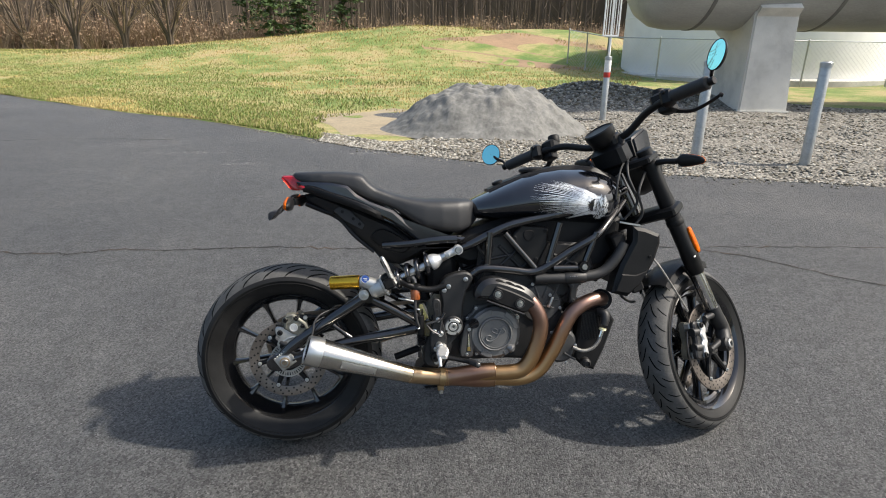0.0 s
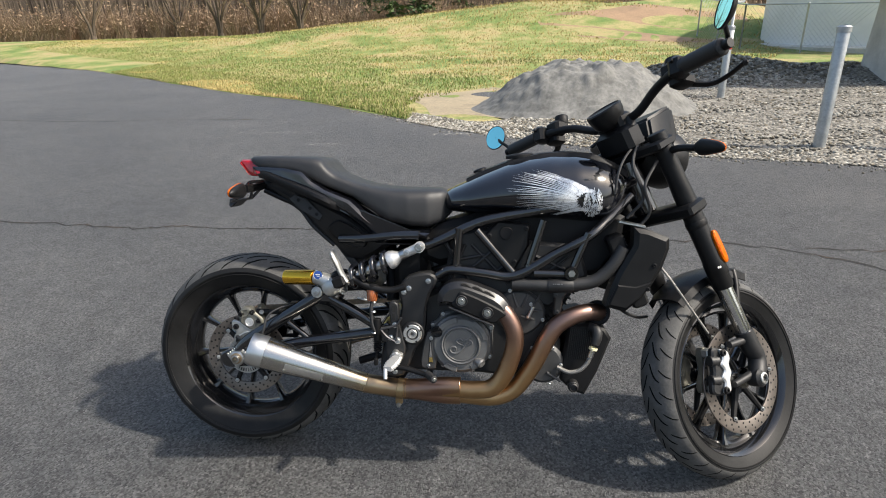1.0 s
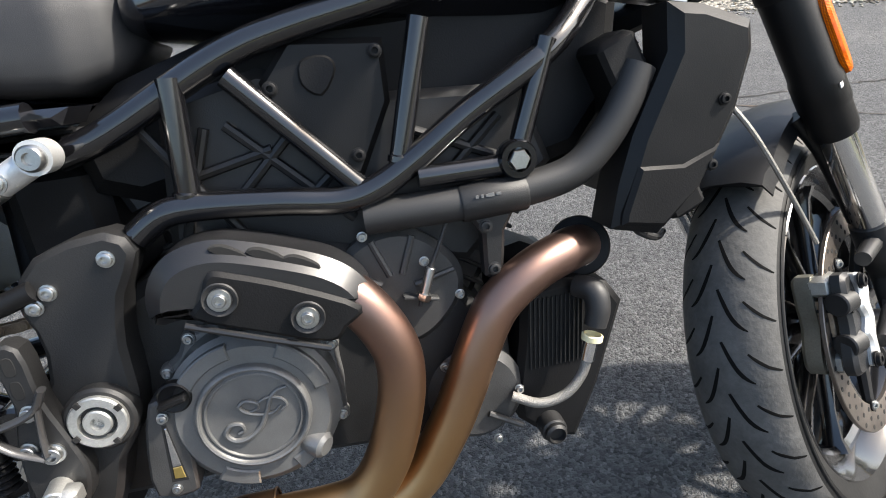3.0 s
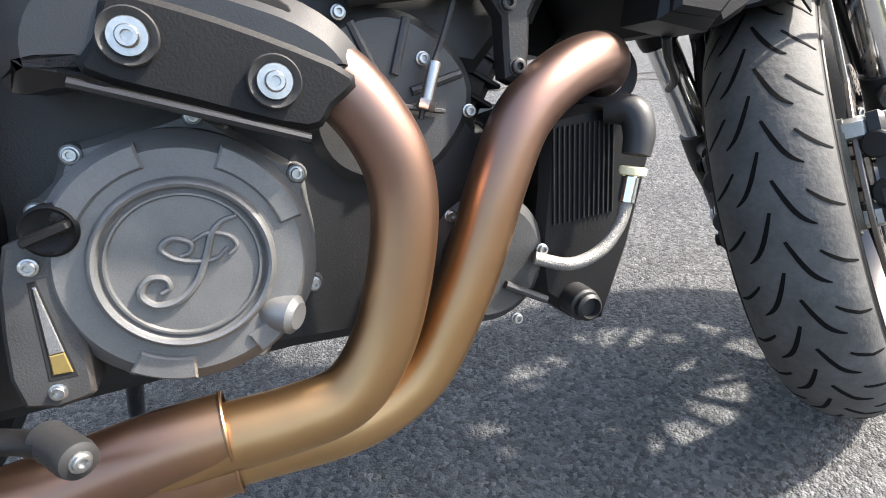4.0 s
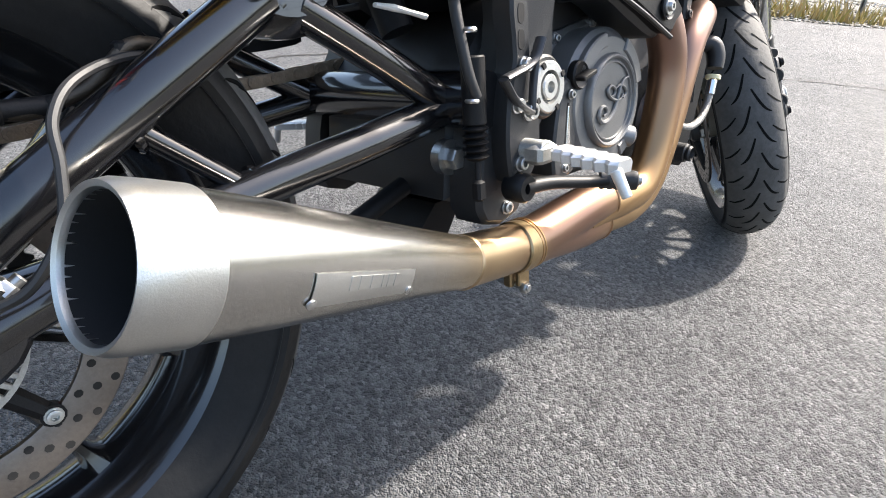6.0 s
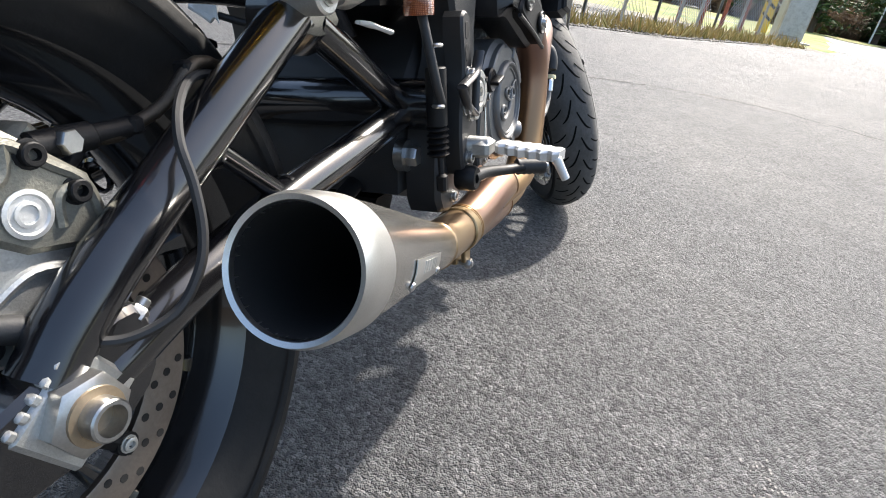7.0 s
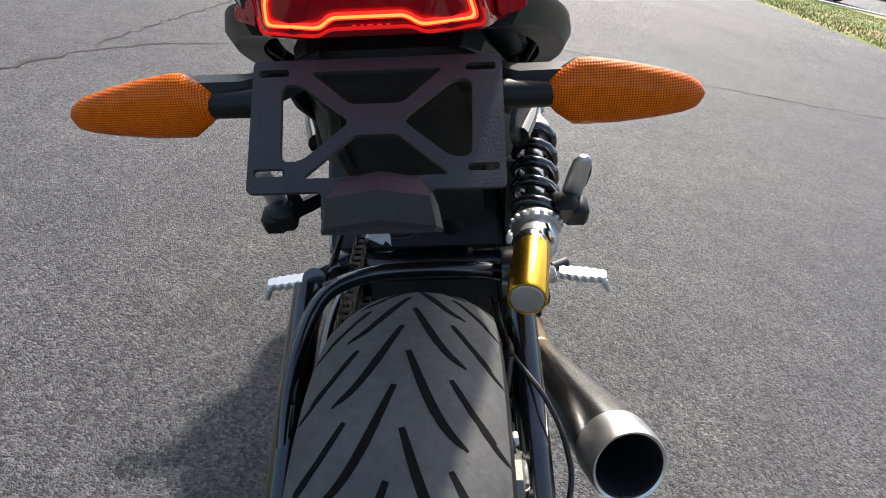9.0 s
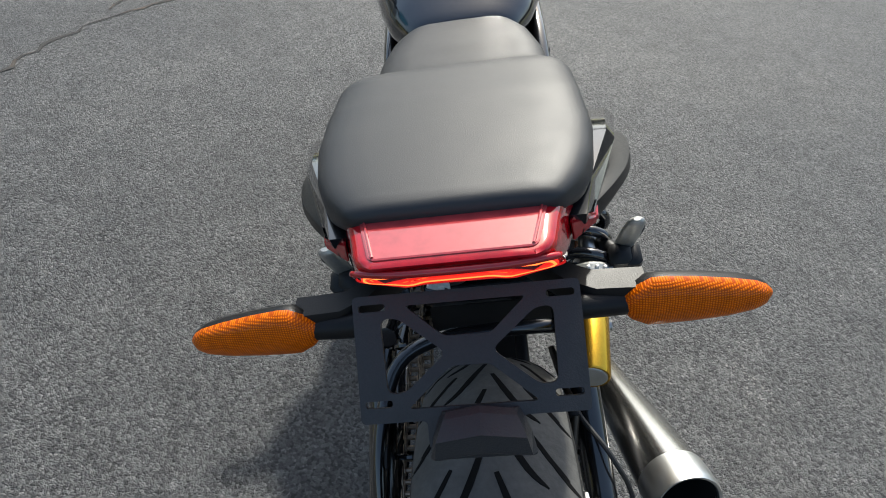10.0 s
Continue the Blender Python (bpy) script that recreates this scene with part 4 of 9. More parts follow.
woods("far_woods", [(r.uniform(60, 78), r.uniform(-40, 40)) for k in range(220)], "bare woods beyond the yard", 23)
woods("far_woods", [(r.uniform(-60, 60), r.uniform(-75, -45)) for k in range(160)], "bare woods behind the yard", 24)
woods("far_woods", [(r.uniform(-75, -50), r.uniform(-60, 50)) for k in range(140)], "bare woods behind the yard", 25)


def brush(name, spots, label, seed, mat, size=1.0):
    rnd = random.Random(seed)
    verts, faces = [], []
    for x, y, h in spots:
        z = land(x, y) if y > 5 else 0
        for k in range(46):
            a = rnd.uniform(0, 6.283)
            L = h * rnd.uniform(0.4, 1.1)
            b = Vector((x + rnd.gauss(0, 0.35) * size, y + rnd.gauss(0, 0.3), z))
            t = b + Vector((math.cos(a) * L * 0.4, math.sin(a) * L * 0.4, L))
            w = 0.02 * size + 0.015
            o = len(verts)
            verts += [b + V(w, 0, 0), b - V(w, 0, 0), t]
            faces.append((o, o + 1, o + 2))
            for q in range(3):
                c = b.lerp(t, rnd.uniform(0.3, 1))
                s = rnd.uniform(0.05, 0.16) * size
                o = len(verts)
                verts += [c, c + Vector((rnd.gauss(0, s), rnd.gauss(0, s), rnd.gauss(0, s))), c + Vector((rnd.gauss(0, s), rnd.gauss(0, s), rnd.gauss(0, s)))]
                faces.append((o, o + 1, o + 2))
    me = bpy.data.meshes.new(name)
    me.from_pydata(verts, [], faces)
    me.materials.append(mat)
    return tagged(new(name, me), label, "brush", kind="stuff")


r = random.Random(31)
brush("dead_brush", [(r.uniform(-55, 30), r.uniform(48.5, 54), r.uniform(1.2, 3.2)) for k in range(620)], "tangled reddish-brown dead brush", 32, BRUSH, 0.75)
brush("undergrowth", [(r.uniform(50, 58), r.uniform(-11, 8), r.uniform(1.2, 3.6)) for k in range(420)], "dark tangled brown undergrowth", 33, BRUSH, 0.9)
brush("evergreen_hedge", [(r.uniform(53, 59), r.uniform(-20, -9), r.uniform(2.0, 5.5)) for k in range(340)], "dark green shrubs behind the drive", 34, LEAF, 1.1)

# plain dark banks of forest that close the horizon
def forest_wall(name, pts, h, label):
    bm = bmesh.new()
    last = None
    for i, (x, y) in enumerate(pts):
        hh = h * (0.8 + 0.3 * abs(hash_noise(x, y, 0.09)))
        cur = [bm.verts.new((x, y, -0.2)), bm.verts.new((x, y, hh))]
        if last:
            bm.faces.new((last[0], cur[0], cur[1], last[1]))
        last = cur
    return thing(name, bm, surface("far_forest", (0.085, 0.065, 0.05), 0.95, 0, 0.8, 3, stain=0.6, stain_scale=0.5, stretch=(1, 1, 0.12)), label, "woods", kind="structure")


forest_wall("backdrop", [(80 * math.cos(a * 0.0628), 80 * math.sin(a * 0.0628)) for a in range(101)], 11, "distant bare brown woods all round")

# ---- utility gear by the drive ----
ob = holder("utility_cabinet", pose(19.5, -2.75, 0, 0, 0, 12), "grey metal utility cabinet on a slab", "cabinet")
bm = bmesh.new()
block(bm, (0, 0, 0.68), (0.5, 0.75, 1.25), 0.02)
part("body", bm, GREY_PAINT, ob)
bm = bmesh.new()
block(bm, (-0.26, 0, 0.7), (0.03, 0.66, 1.05), 0.01)
part("door", bm, GALV, ob)
bm = bmesh.new()
block(bm, (0, 0, 0.03), (0.9, 1.1, 0.08), 0.01)
part("slab", bm, CONCRETE, ob)
ob = holder("warning_post", pose(18.2, -1.95, 0, 0, 0, 10), "yellow warning panel with dark stripes on a post", "sign")
bm = bmesh.new()
rod(bm, (0.02, 0, 0), (0.02, 0, 1.5), 0.03)
part("post", bm, GALV, ob)
bm = bmesh.new()
block(bm, (-0.02, 0, 0.75), (0.03, 0.3, 1.2), 0.008)
yel = part("panel", bm, surface("yellow_paint", (0.75, 0.5, 0.02), 0.45, 0, 0.05), ob, "yellow panel")
for z in (0.55, 0.85, 1.15):
    bm = bmesh.new()
    block(bm, (-0.038, 0, z), (0.004, 0.3, 0.07), 0.001, Matrix.Rotation(0.6, 4, "X"))
    part("stripe", bm, DULL, yel, "dark slanting stripe")
for k in range(5):
    ob = holder("gas_meter_pipe", pose(15.2 + k * 0.75, 0.1 - k * 0.5, 0), "upright rusty-red service pipe behind the fence", "pipe", "service pipes")
    bm = bmesh.new()
    rod(bm, (0, 0, 0), (0, 0, 1.1 + 0.1 * (k % 2)), 0.05)
    part("pipe", bm, surface("rust_red", (0.28, 0.09, 0.05), 0.7, 0, 0.3, stain=0.4), ob)
    bm = bmesh.new()
    lathe(bm, [(0.08, 0), (0.08, 0.05), (0.05, 0.07)], (0, 0, 1.05 + 0.1 * (k % 2)), (0, 0, 1), 12)
    part("cap", bm, GALV, ob)
ob = holder("flag_pole", pose(49, -11.5, 0), "slim pale pole beside the drive", "pole")
bm = bmesh.new()
lathe(bm, [(0.06, 0), (0.05, 4), (0.03, 7)], (0, 0, 0), (0, 0, 1), 12)
part("pole", bm, WHITE_PAINT, ob)

# ---- low building ----
ob = holder("low_building", pose(48.5, -18.6, 0, 0, 0, -25), "low tan shingled building with white corner boards", "building")
SHINGLE = surface("tan_shingle", (0.5, 0.36, 0.23), 0.85, 0, 0.4, 30, stain=0.35, stain_scale=3)
bm = bmesh.new()
block(bm, (4.1, -7.2, 1.55), (8.0, 14.0, 3.1), 0.02)
wall = part("wall", bm, SHINGLE, ob)
bm = bmesh.new()
for k in range(16):
    for j in range(27):
        block(bm, (0.085, -1.02 - j * 0.48 - (k % 2) * 0.22, 0.12 + k * 0.185), (0.02, 0.47, 0.165), 0.006, Matrix.Rotation(0.06, 4, "Y"))
part("shingles", bm, SHINGLE, wall)["kind"] = "stuff"
bm = bmesh.new()
block(bm, (0.06, -0.38, 1.55), (0.08, 0.85, 3.1), 0.01)
part("corner_board", bm, WHITE_PAINT, ob, "white corner board")
bm = bmesh.new()
block(bm, (4.0, -7.15, 3.18), (8.4, 14.5, 0.18), 0.02)
part("fascia", bm, WHITE_PAINT, ob, "white roof fascia")
bm = bmesh.new()
skin(bm, [[V(-0.1, 0.0, 3.27), V(8.1, 0.0, 3.27), V(8.1, -14.3, 3.27), V(-0.1, -14.3, 3.27)], [V(0.1, -0.2, 3.34), V(7.9, -0.2, 3.34), V(7.9, -14.1, 3.34), V(0.1, -14.1, 3.34)]])
part("roof", bm, surface("grey_shingle_roof", (0.12, 0.12, 0.12), 0.9, 0, 0.4, 20), ob, smooth=False)
bm = bmesh.new()
block(bm, (0.05, -2.6, 1.02), (0.07, 1.05, 2.04), 0.01)
door = part("door", bm, surface("grey_door", (0.45, 0.47, 0.5), 0.4), ob, "plain grey steel door")
bm = bmesh.new()
lathe(bm, [(0.03, 0), (0.03, 0.03), (0.02, 0.06)], (0.01, -2.2, 1.0), (-1, 0, 0), 10)
part("door_knob", bm, STEEL, door)
for s in (-0.58, 0.58):
    bm = bmesh.new()
    block(bm, (0.05, -2.6 + s, 1.05), (0.09, 0.09, 2.12), 0.01)
    part("door_frame", bm, WHITE_PAINT, ob)

# ---- parked off-roader ----
def off_roader(m):
    ob = holder("parked_off_roader", m, "black off-road vehicle parked beyond the grass strip", "car")
    body = surface("black_car_paint", (0.012, 0.012, 0.014), 0.2, 0, 0, coat=0.9)
    bm = bmesh.new()
    side = [(-2.2, 0.55), (-2.25, 0.9), (-2.15, 1.05), (-0.9, 1.12), (0.1, 1.12), (1.35, 1.08), (2.1, 1.0), (2.2, 0.85), (2.15, 0.5), (1.9, 0.42), (-1.9, 0.42)]
    plate(bm, side, -0.0, -0.85, 0.05)
    plate(bm, side, 0.0, 0.85, 0.05)
    part("body", bm, body, ob)
    bm = bmesh.new()
    rings = []
    for z, k, o in [(1.1, 0.8, 0), (1.45, 0.74, -0.02), (1.72, 0.66, -0.05), (1.76, 0.6, -0.05)]:
        x0, x1 = -2.1 + (z - 1.1) * 0.15, 0.62 - (z - 1.1) * 0.75
        rings.append([V(x0, -k, z), V(x1, -k, z), V(x1, k, z), V(x0, k, z)])
    skin(bm, rings)
    bmesh.ops.bevel(bm, geom=list(bm.edges), offset=0.03, segments=2, affect="EDGES")
    part("cabin", bm, body, ob)
    glass = surface("dark_car_glass", (0.01, 0.012, 0.014), 0.06, 0, 0, coat=1)
    for y in (-0.775, 0.775):
        for x0, x1 in ((-1.95, -1.1), (-1.0, -0.25), (-0.15, 0.35)):
            bm = bmesh.new()
            s = 1 if y > 0 else -1
            rings = [[V(x0, y, 1.17), V(x1, y, 1.17), V(x1 - 0.1, y - s * 0.09, 1.62), V(x0 + 0.03, y - s * 0.09, 1.62)],
                     [V(x0, y + s * 0.015, 1.17), V(x1, y + s * 0.015, 1.17), V(x1 - 0.1, y - s * 0.075, 1.62), V(x0 + 0.03, y - s * 0.075, 1.62)]]
            skin(bm, rings)
            part("window", bm, glass, ob, "dark side window", smooth=False)
    for x in (-1.4, 1.4):
        for s in (-1, 1):
            bm = bmesh.new()
            lathe(bm, [(0.22, -0.11), (0.34, -0.12), (0.38, -0.07), (0.38, 0.07), (0.34, 0.12), (0.22, 0.11)], (x, s * 0.8, 0.38), (0, s, 0), 26)
            wheel = part("wheel", bm, RUBBER, ob, "black tyre")
            bm = bmesh.new()
            lathe(bm, [(0.225, 0.09), (0.225, 0.115), (0.2, 0.1), (0.06, 0.1), (0.05, 0.125)], (x, s * 0.8, 0.38), (0, s, 0), 20)
            for k in range(5):
                a = 2 * math.pi * k / 5
                rod(bm, V(x, s * 0.91, 0.38), V(x + 0.2 * math.cos(a), s * 0.905, 0.38 + 0.2 * math.sin(a)), 0.028, n=6)
            part("rim", bm, ALLOY_BRIGHT, wheel, "bright alloy rim")
            bm = bmesh.new()
            tube(bm, [V(x + 0.5 * math.cos(a), s * 0.84, 0.38 + 0.46 * math.sin(a)) for a in [k * math.pi / 8 for k in range(9)]], 0.06, 6, 2)
            part("wheel_arch", bm, SATIN, ob)
    for s in (-0.62, 0.62):
        bm = bmesh.new()
        lathe(bm, [(0.1, 0), (0.1, 0.03), (0.07, 0.05)], (2.17, s, 0.85), (1, 0, 0), 14)
        part("headlight", bm, ALLOY_BRIGHT, ob)
    bm = bmesh.new()
    block(bm, (2.28, 0, 0.5), (0.18, 1.7, 0.2), 0.04)
    part("bumper", bm, SATIN, ob)
    bm = bmesh.new()
    block(bm, (1.9, 0.0, 1.06), (0.5, 1.4, 0.04), 0.02)
    part("bonnet", bm, body, ob)
    return ob


off_roader(pose(26.2, -14.6, 0.0, 0, 0, 42))

# ---- the motorcycle: x forward, y to its left, z up, in the frame of the leaning machine ----
LEAN = 12.6
bike = holder("motorcycle", pose(0, 0.03, 0, -LEAN, 0, 0), "black naked motorcycle with trellis frame, leaning on its side stand", "motorcycle")
AXLE_R = V(0, 0, 0.322)
RAKE, STEER = radians(26), radians(39.0)
UPAXIS = V(-math.sin(RAKE), 0, math.cos(RAKE))
FWD = V(math.cos(RAKE), 0, math.sin(RAKE))
HEAD = V(1.266, 0, 0.73)
S = Matrix.Translation(HEAD + V(0.004, -0.022, -0.004)) @ Matrix.Rotation(STEER, 4, UPAXIS) @ Matrix.Translation(-HEAD)
SI = S.inverted()
OFF, HALF = 0.0285, 0.112
AXLE_W = V(1.4835, -0.0365, 0.278)
AXLE_F = SI @ AXLE_W
SW = Matrix.Translation(AXLE_W) @ Matrix.Rotation(radians(34.5), 4, UPAXIS) @ Matrix.Translation(-AXLE_F)


def on_leg(side, z):
    """A point on a fork leg's centre line at height z, wheel straight."""
    return HEAD + FWD * OFF + V(0, side * HALF, 0) + UPAXIS * ((z - 0.73 - OFF * FWD.z) / UPAXIS.z)


def bike_part(name, bm, mat, parent=None, label="", steer=False, smooth=True, angle=40):
    if steer:
        bm.transform(SW if steer == "wheel" else S)
    return part(name, bm, mat, parent or bike, label, smooth, angle)


def bolts(parent, spots, d=(0, -1, 0), r=0.006, h=0.005, mat=None, name="bolt", steer=False):
    """Bolts, one object each, on one mesh."""
    bm = bmesh.new()
    disc_bolt(bm, (0, 0, 0), d, r, h)
    me = mesh_from(bm, name, mat or ZINC)
    for p in spots:
        o = new(name, me)
        o.parent = parent
        o.matrix_local = Matrix.Translation((SW if steer == "wheel" else S) @ Vector(p) if steer else p)


# ---- wheels ----
def tyre_ring(R, bead, w, n=120):
    """A tyre's skin round the y axis at the origin, with the profile of a road tyre."""
    prof = [(bead, -w * 0.36), (bead + 0.008, -w * 0.40), ((R + bead) / 2 - 0.004, -w * 0.485), (R - 0.045, -w * 0.5), (R - 0.032, -w * 0.478), (R - 0.0185, -w * 0.39),
            (R - 0.0085, -w * 0.28), (R - 0.0025, -w * 0.15), (R, 0)]
    prof = prof + [(r, -y) for r, y in prof[-2::-1]]
    bm = bmesh.new()
    lathe(bm, prof, (0, 0, 0), (0, 1, 0), n, caps=False, closed=True)
    return bm, prof


def crown_at(prof, s):
    """Radius and lateral place on a tyre's crown at s, the lateral distance."""
    for (r0, y0), (r1, y1) in zip(prof, prof[1:]):
        if y0 <= s <= y1:
            k = (s - y0) / max(1e-6, y1 - y0)
            return r0 + (r1 - r0) * k
    return prof[0][0]


def grooves(prof, w, spec, period, sense, n):
    """Tread grooves as near-black strips lying on the crown; groove shade is in their colour."""
    bm = bmesh.new()
    for k in range(n):
        for side in (-1, 1):
            base = (k + (0.5 if side > 0 else 0)) * period
            for a0, s0, a1, s1, bend, wid in spec:
                pts = []
                for j in range(9):
                    t = j / 8
                    s = (s0 + (s1 - s0) * t) * w * 0.5
                    a = base + sense * (a0 + (a1 - a0) * t + bend * math.sin(math.pi * t))
                    pts.append((a, s * side, wid * (0.25 + 0.75 * math.sin(math.pi * min(1, t * 0.9 + 0.12)) ** 0.6)))
                last = None
                for j, (a, s, q) in enumerate(pts):
                    a2, s2, _ = pts[min(j + 1, 8)]
                    a1_, s1_, _ = pts[max(j - 1, 0)]
                    R0 = crown_at(prof, s)
                    da, ds = (a2 - a1_) * R0, s2 - s1_
                    L = math.hypot(da, ds)
                    na, ns = -ds / L, da / L
                    row = []
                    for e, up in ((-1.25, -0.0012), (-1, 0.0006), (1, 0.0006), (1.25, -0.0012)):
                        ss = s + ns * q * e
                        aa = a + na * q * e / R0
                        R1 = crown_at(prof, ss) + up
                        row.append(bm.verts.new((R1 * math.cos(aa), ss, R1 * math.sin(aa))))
                    if last:
                        for i in range(3):
                            bm.faces.new((last[i], last[i + 1], row[i + 1], row[i]))
                    last = row
    return bm


def make_wheel(name, centre, R, w, rim_w, steer, label, sense, spec, count):
    M = Matrix.Translation(centre)
    bead = 0.222
    bm = bmesh.new()
    h = rim_w / 2
    prof = [(0.227, -h - 0.004), (0.231, -h - 0.001), (0.229, -h + 0.007), (0.219, -h + 0.012), (0.212, -h + 0.03), (0.205, -h * 0.4), (0.2, 0), (0.205, h * 0.4), (0.212, h - 0.03), (0.219, h - 0.012),
            (0.229, h - 0.007), (0.231, h + 0.001), (0.227, h + 0.004), (0.215, h - 0.006), (0.206, h - 0.03), (0.198, h * 0.4), (0.19, 0.012), (0.19, -0.012), (0.198, -h * 0.4), (0.206, -h + 0.03), (0.215, -h + 0.006)]
    lathe(bm, prof, (0, 0, 0), (0, 1, 0), 96, caps=False, closed=True)
    bm.transform(M)
    wheel = bike_part(name, bm, RIM_BLACK, label=label, steer=steer, angle=50)
    bm, tp = tyre_ring(R, bead, w)
    for f in bm.faces:
        c = f.calc_center_median()
        f.material_index = 1 if math.hypot(c.x, c.z) > R - 0.034 else 0
    bm.transform(M)
    tyre = bike_part("tyre", bm, (RUBBER, TREAD), wheel, "black street tyre with slanting grooves", steer)
    # The strips lie proud of the tyre; only their black makes them look sunk.
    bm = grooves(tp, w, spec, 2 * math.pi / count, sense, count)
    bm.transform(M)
    g = bike_part("tread", bm, GROOVE_SHADE, wheel, "slanting tread grooves, their shade put in as near-black strips", steer)
    g["kind"] = "stuff"
    for side in (-1, 1):
        bm = bmesh.new()
        for rr in (0.236, 0.262):
            q = side * w * (0.405 if rr < 0.25 else 0.497)
            lathe(bm, [(rr - 0.0012, q), (rr, q + side * 0.0014), (rr + 0.0012, q)], (0, 0, 0), (0, 1, 0), 90, caps=False)
        bm.transform(M)
        bike_part("sidewall_rib", bm, RUBBER, wheel, "", steer)
    bm = bmesh.new()
    lathe(bm, [(0.012, -0.075), (0.03, -0.075), (0.036, -0.06), (0.05, -0.05), (0.05, -0.02), (0.042, 0), (0.05, 0.02), (0.05, 0.05), (0.036, 0.06), (0.03, 0.075), (0.012, 0.075)], (0, 0, 0), (0, 1, 0), 32)
    bm.transform(M)
    bike_part("hub", bm, RIM_BLACK, wheel, "", steer)
    for k in range(10):
        a = 2 * math.pi * (k + 0.2) / 10
        bm = bmesh.new()
        c, s_ = math.cos(a), math.sin(a)
        t = V(-s_, 0, c)
        rings = []
        for q, hw, hd in [(0.04, 0.012, 0.022), (0.075, 0.0075, 0.017), (0.14, 0.006, 0.014), (0.18, 0.0085, 0.018), (0.2, 0.017, 0.026)]:
            o = V(c * q, 0, s_ * q)
            rings.append([o + t * (hw * x) + V(0, hd * y, 0) for x, y in [(-1, -0.5), (-0.4, -1), (0.4, -1), (1, -0.5), (1, 0.5), (0.4, 1), (-0.4, 1), (-1, 0.5)]])
        skin(bm, rings)
        bm.transform(M)
        bike_part("spoke", bm, RIM_BLACK, wheel, "", steer)
    return wheel


def brake_disc(centre, y, r1, r0, n_holes, wheel, steer, carrier):
    M = Matrix.Translation(centre + V(0, y, 0))
    bm = bmesh.new()
    lathe(bm, [(r0, -0.0025), (r0 + 0.001, -0.003), (r1 - 0.001, -0.003), (r1, -0.002), (r1, 0.002), (r1 - 0.001, 0.003), (r0 + 0.001, 0.003), (r0, 0.0025)], (0, 0, 0), (0, 1, 0), 72, caps=False, closed=True)
    bm.transform(M)
    d = bike_part("brake_disc", bm, DISC, wheel, "drilled steel brake disc", steer)
    # Near-black plugs put the shade of drilled holes on the uncut disc.
    bm = bmesh.new()
    lathe(bm, [(0.0034, -0.0034), (0.0034, 0.0034)], (0, 0, 0), (0, 1, 0), 8)
    hole = mesh_from(bm, "disc_hole_shade", SOOT_HOLE_SHADE)
    turn = SW if steer == "wheel" else (S if steer else Matrix.Identity(4))
    for k in range(n_holes):
        for j, f in enumerate((0.2, 0.5, 0.8)):
            a = 2 * math.pi * (k + j * 0.33) / n_holes
            rr = r0 + (r1 - r0) * f
            o = new("disc_hole_shade", hole)
            o.parent = wheel
            o.matrix_local = turn @ M @ Matrix.Translation((rr * math.cos(a), 0, rr * math.sin(a)))
    for k in range(6):
        a = 2 * math.pi * k / 6
        bm = bmesh.new()
        tube(bm, [V(0.03 * math.cos(a), 0.01, 0.03 * math.sin(a)), V((r0 + 0.006) * math.cos(a + 0.12), 0, (r0 + 0.006) * math.sin(a + 0.12))], [0.011, 0.007], 8, 1)
        lathe(bm, [(0.009, -0.005), (0.009, 0.005)], (r0 * math.cos(a + 0.12), 0, r0 * math.sin(a + 0.12)), (0, 1, 0), 12)
        bm.transform(M)
        bike_part("disc_arm", bm, carrier, wheel, "", steer)
    bolts(wheel, [centre + V((r0) * math.cos(2 * math.pi * k / 6 + 0.12), y - 0.005, r0 * math.sin(2 * math.pi * k / 6 + 0.12)) for k in range(6)], (0, -1, 0), 0.0055, 0.004, ALLOY, steer=steer)


rear_wheel = make_wheel("rear_wheel", AXLE_R, 0.315, 0.178, 0.128, False, "black ten-spoke cast rear wheel", 1,
                        [(0.0, 0.05, 0.3, 0.6, 0.055, 0.0036), (0.1, 0.46, 0.26, 0.84, 0.015, 0.0027), (0.2, 0.66, 0.31, 0.96, 0.01, 0.0022)], 25)
brake_disc(AXLE_R, -0.078, 0.13, 0.096, 26, rear_wheel, False, DULL)
front_wheel = make_wheel("front_wheel", AXLE_F, 0.301, 0.122, 0.092, "wheel", "black ten-spoke cast front wheel, steered aside", 1,
                         [(0.0, 0.06, 0.17, 0.55, 0.035, 0.0023), (0.05, 0.5, 0.135, 0.97, 0.01, 0.0017)], 30)
for s in (-1, 1):
    brake_disc(AXLE_F, s * 0.066, 0.16, 0.122, 30, front_wheel, "wheel", DULL)
bm = bmesh.new()
for k in range(40):
    a = 2 * math.pi * k / 40
    m = Matrix.Translation(AXLE_R + V(0, -0.088, 0)) @ Matrix.Rotation(-a, 4, "Y")
    block(bm, m @ V(0.05, 0, 0), (0.014, 0.003, 0.0042), 0.0005, m.to_3x3().to_4x4())
lathe(bm, [(0.056, -0.0015), (0.06, -0.0015), (0.06, 0.0015), (0.056, 0.0015)], AXLE_R + V(0, -0.088, 0), (0, 1, 0), 48, caps=False, closed=True)
lathe(bm, [(0.038, -0.0015), (0.044, -0.0015), (0.044, 0.0015), (0.038, 0.0015)], AXLE_R + V(0, -0.088, 0), (0, 1, 0), 48, caps=False, closed=True)
bike_part("sensor_ring", bm, ALLOY, rear_wheel, "slotted alloy sensor ring")

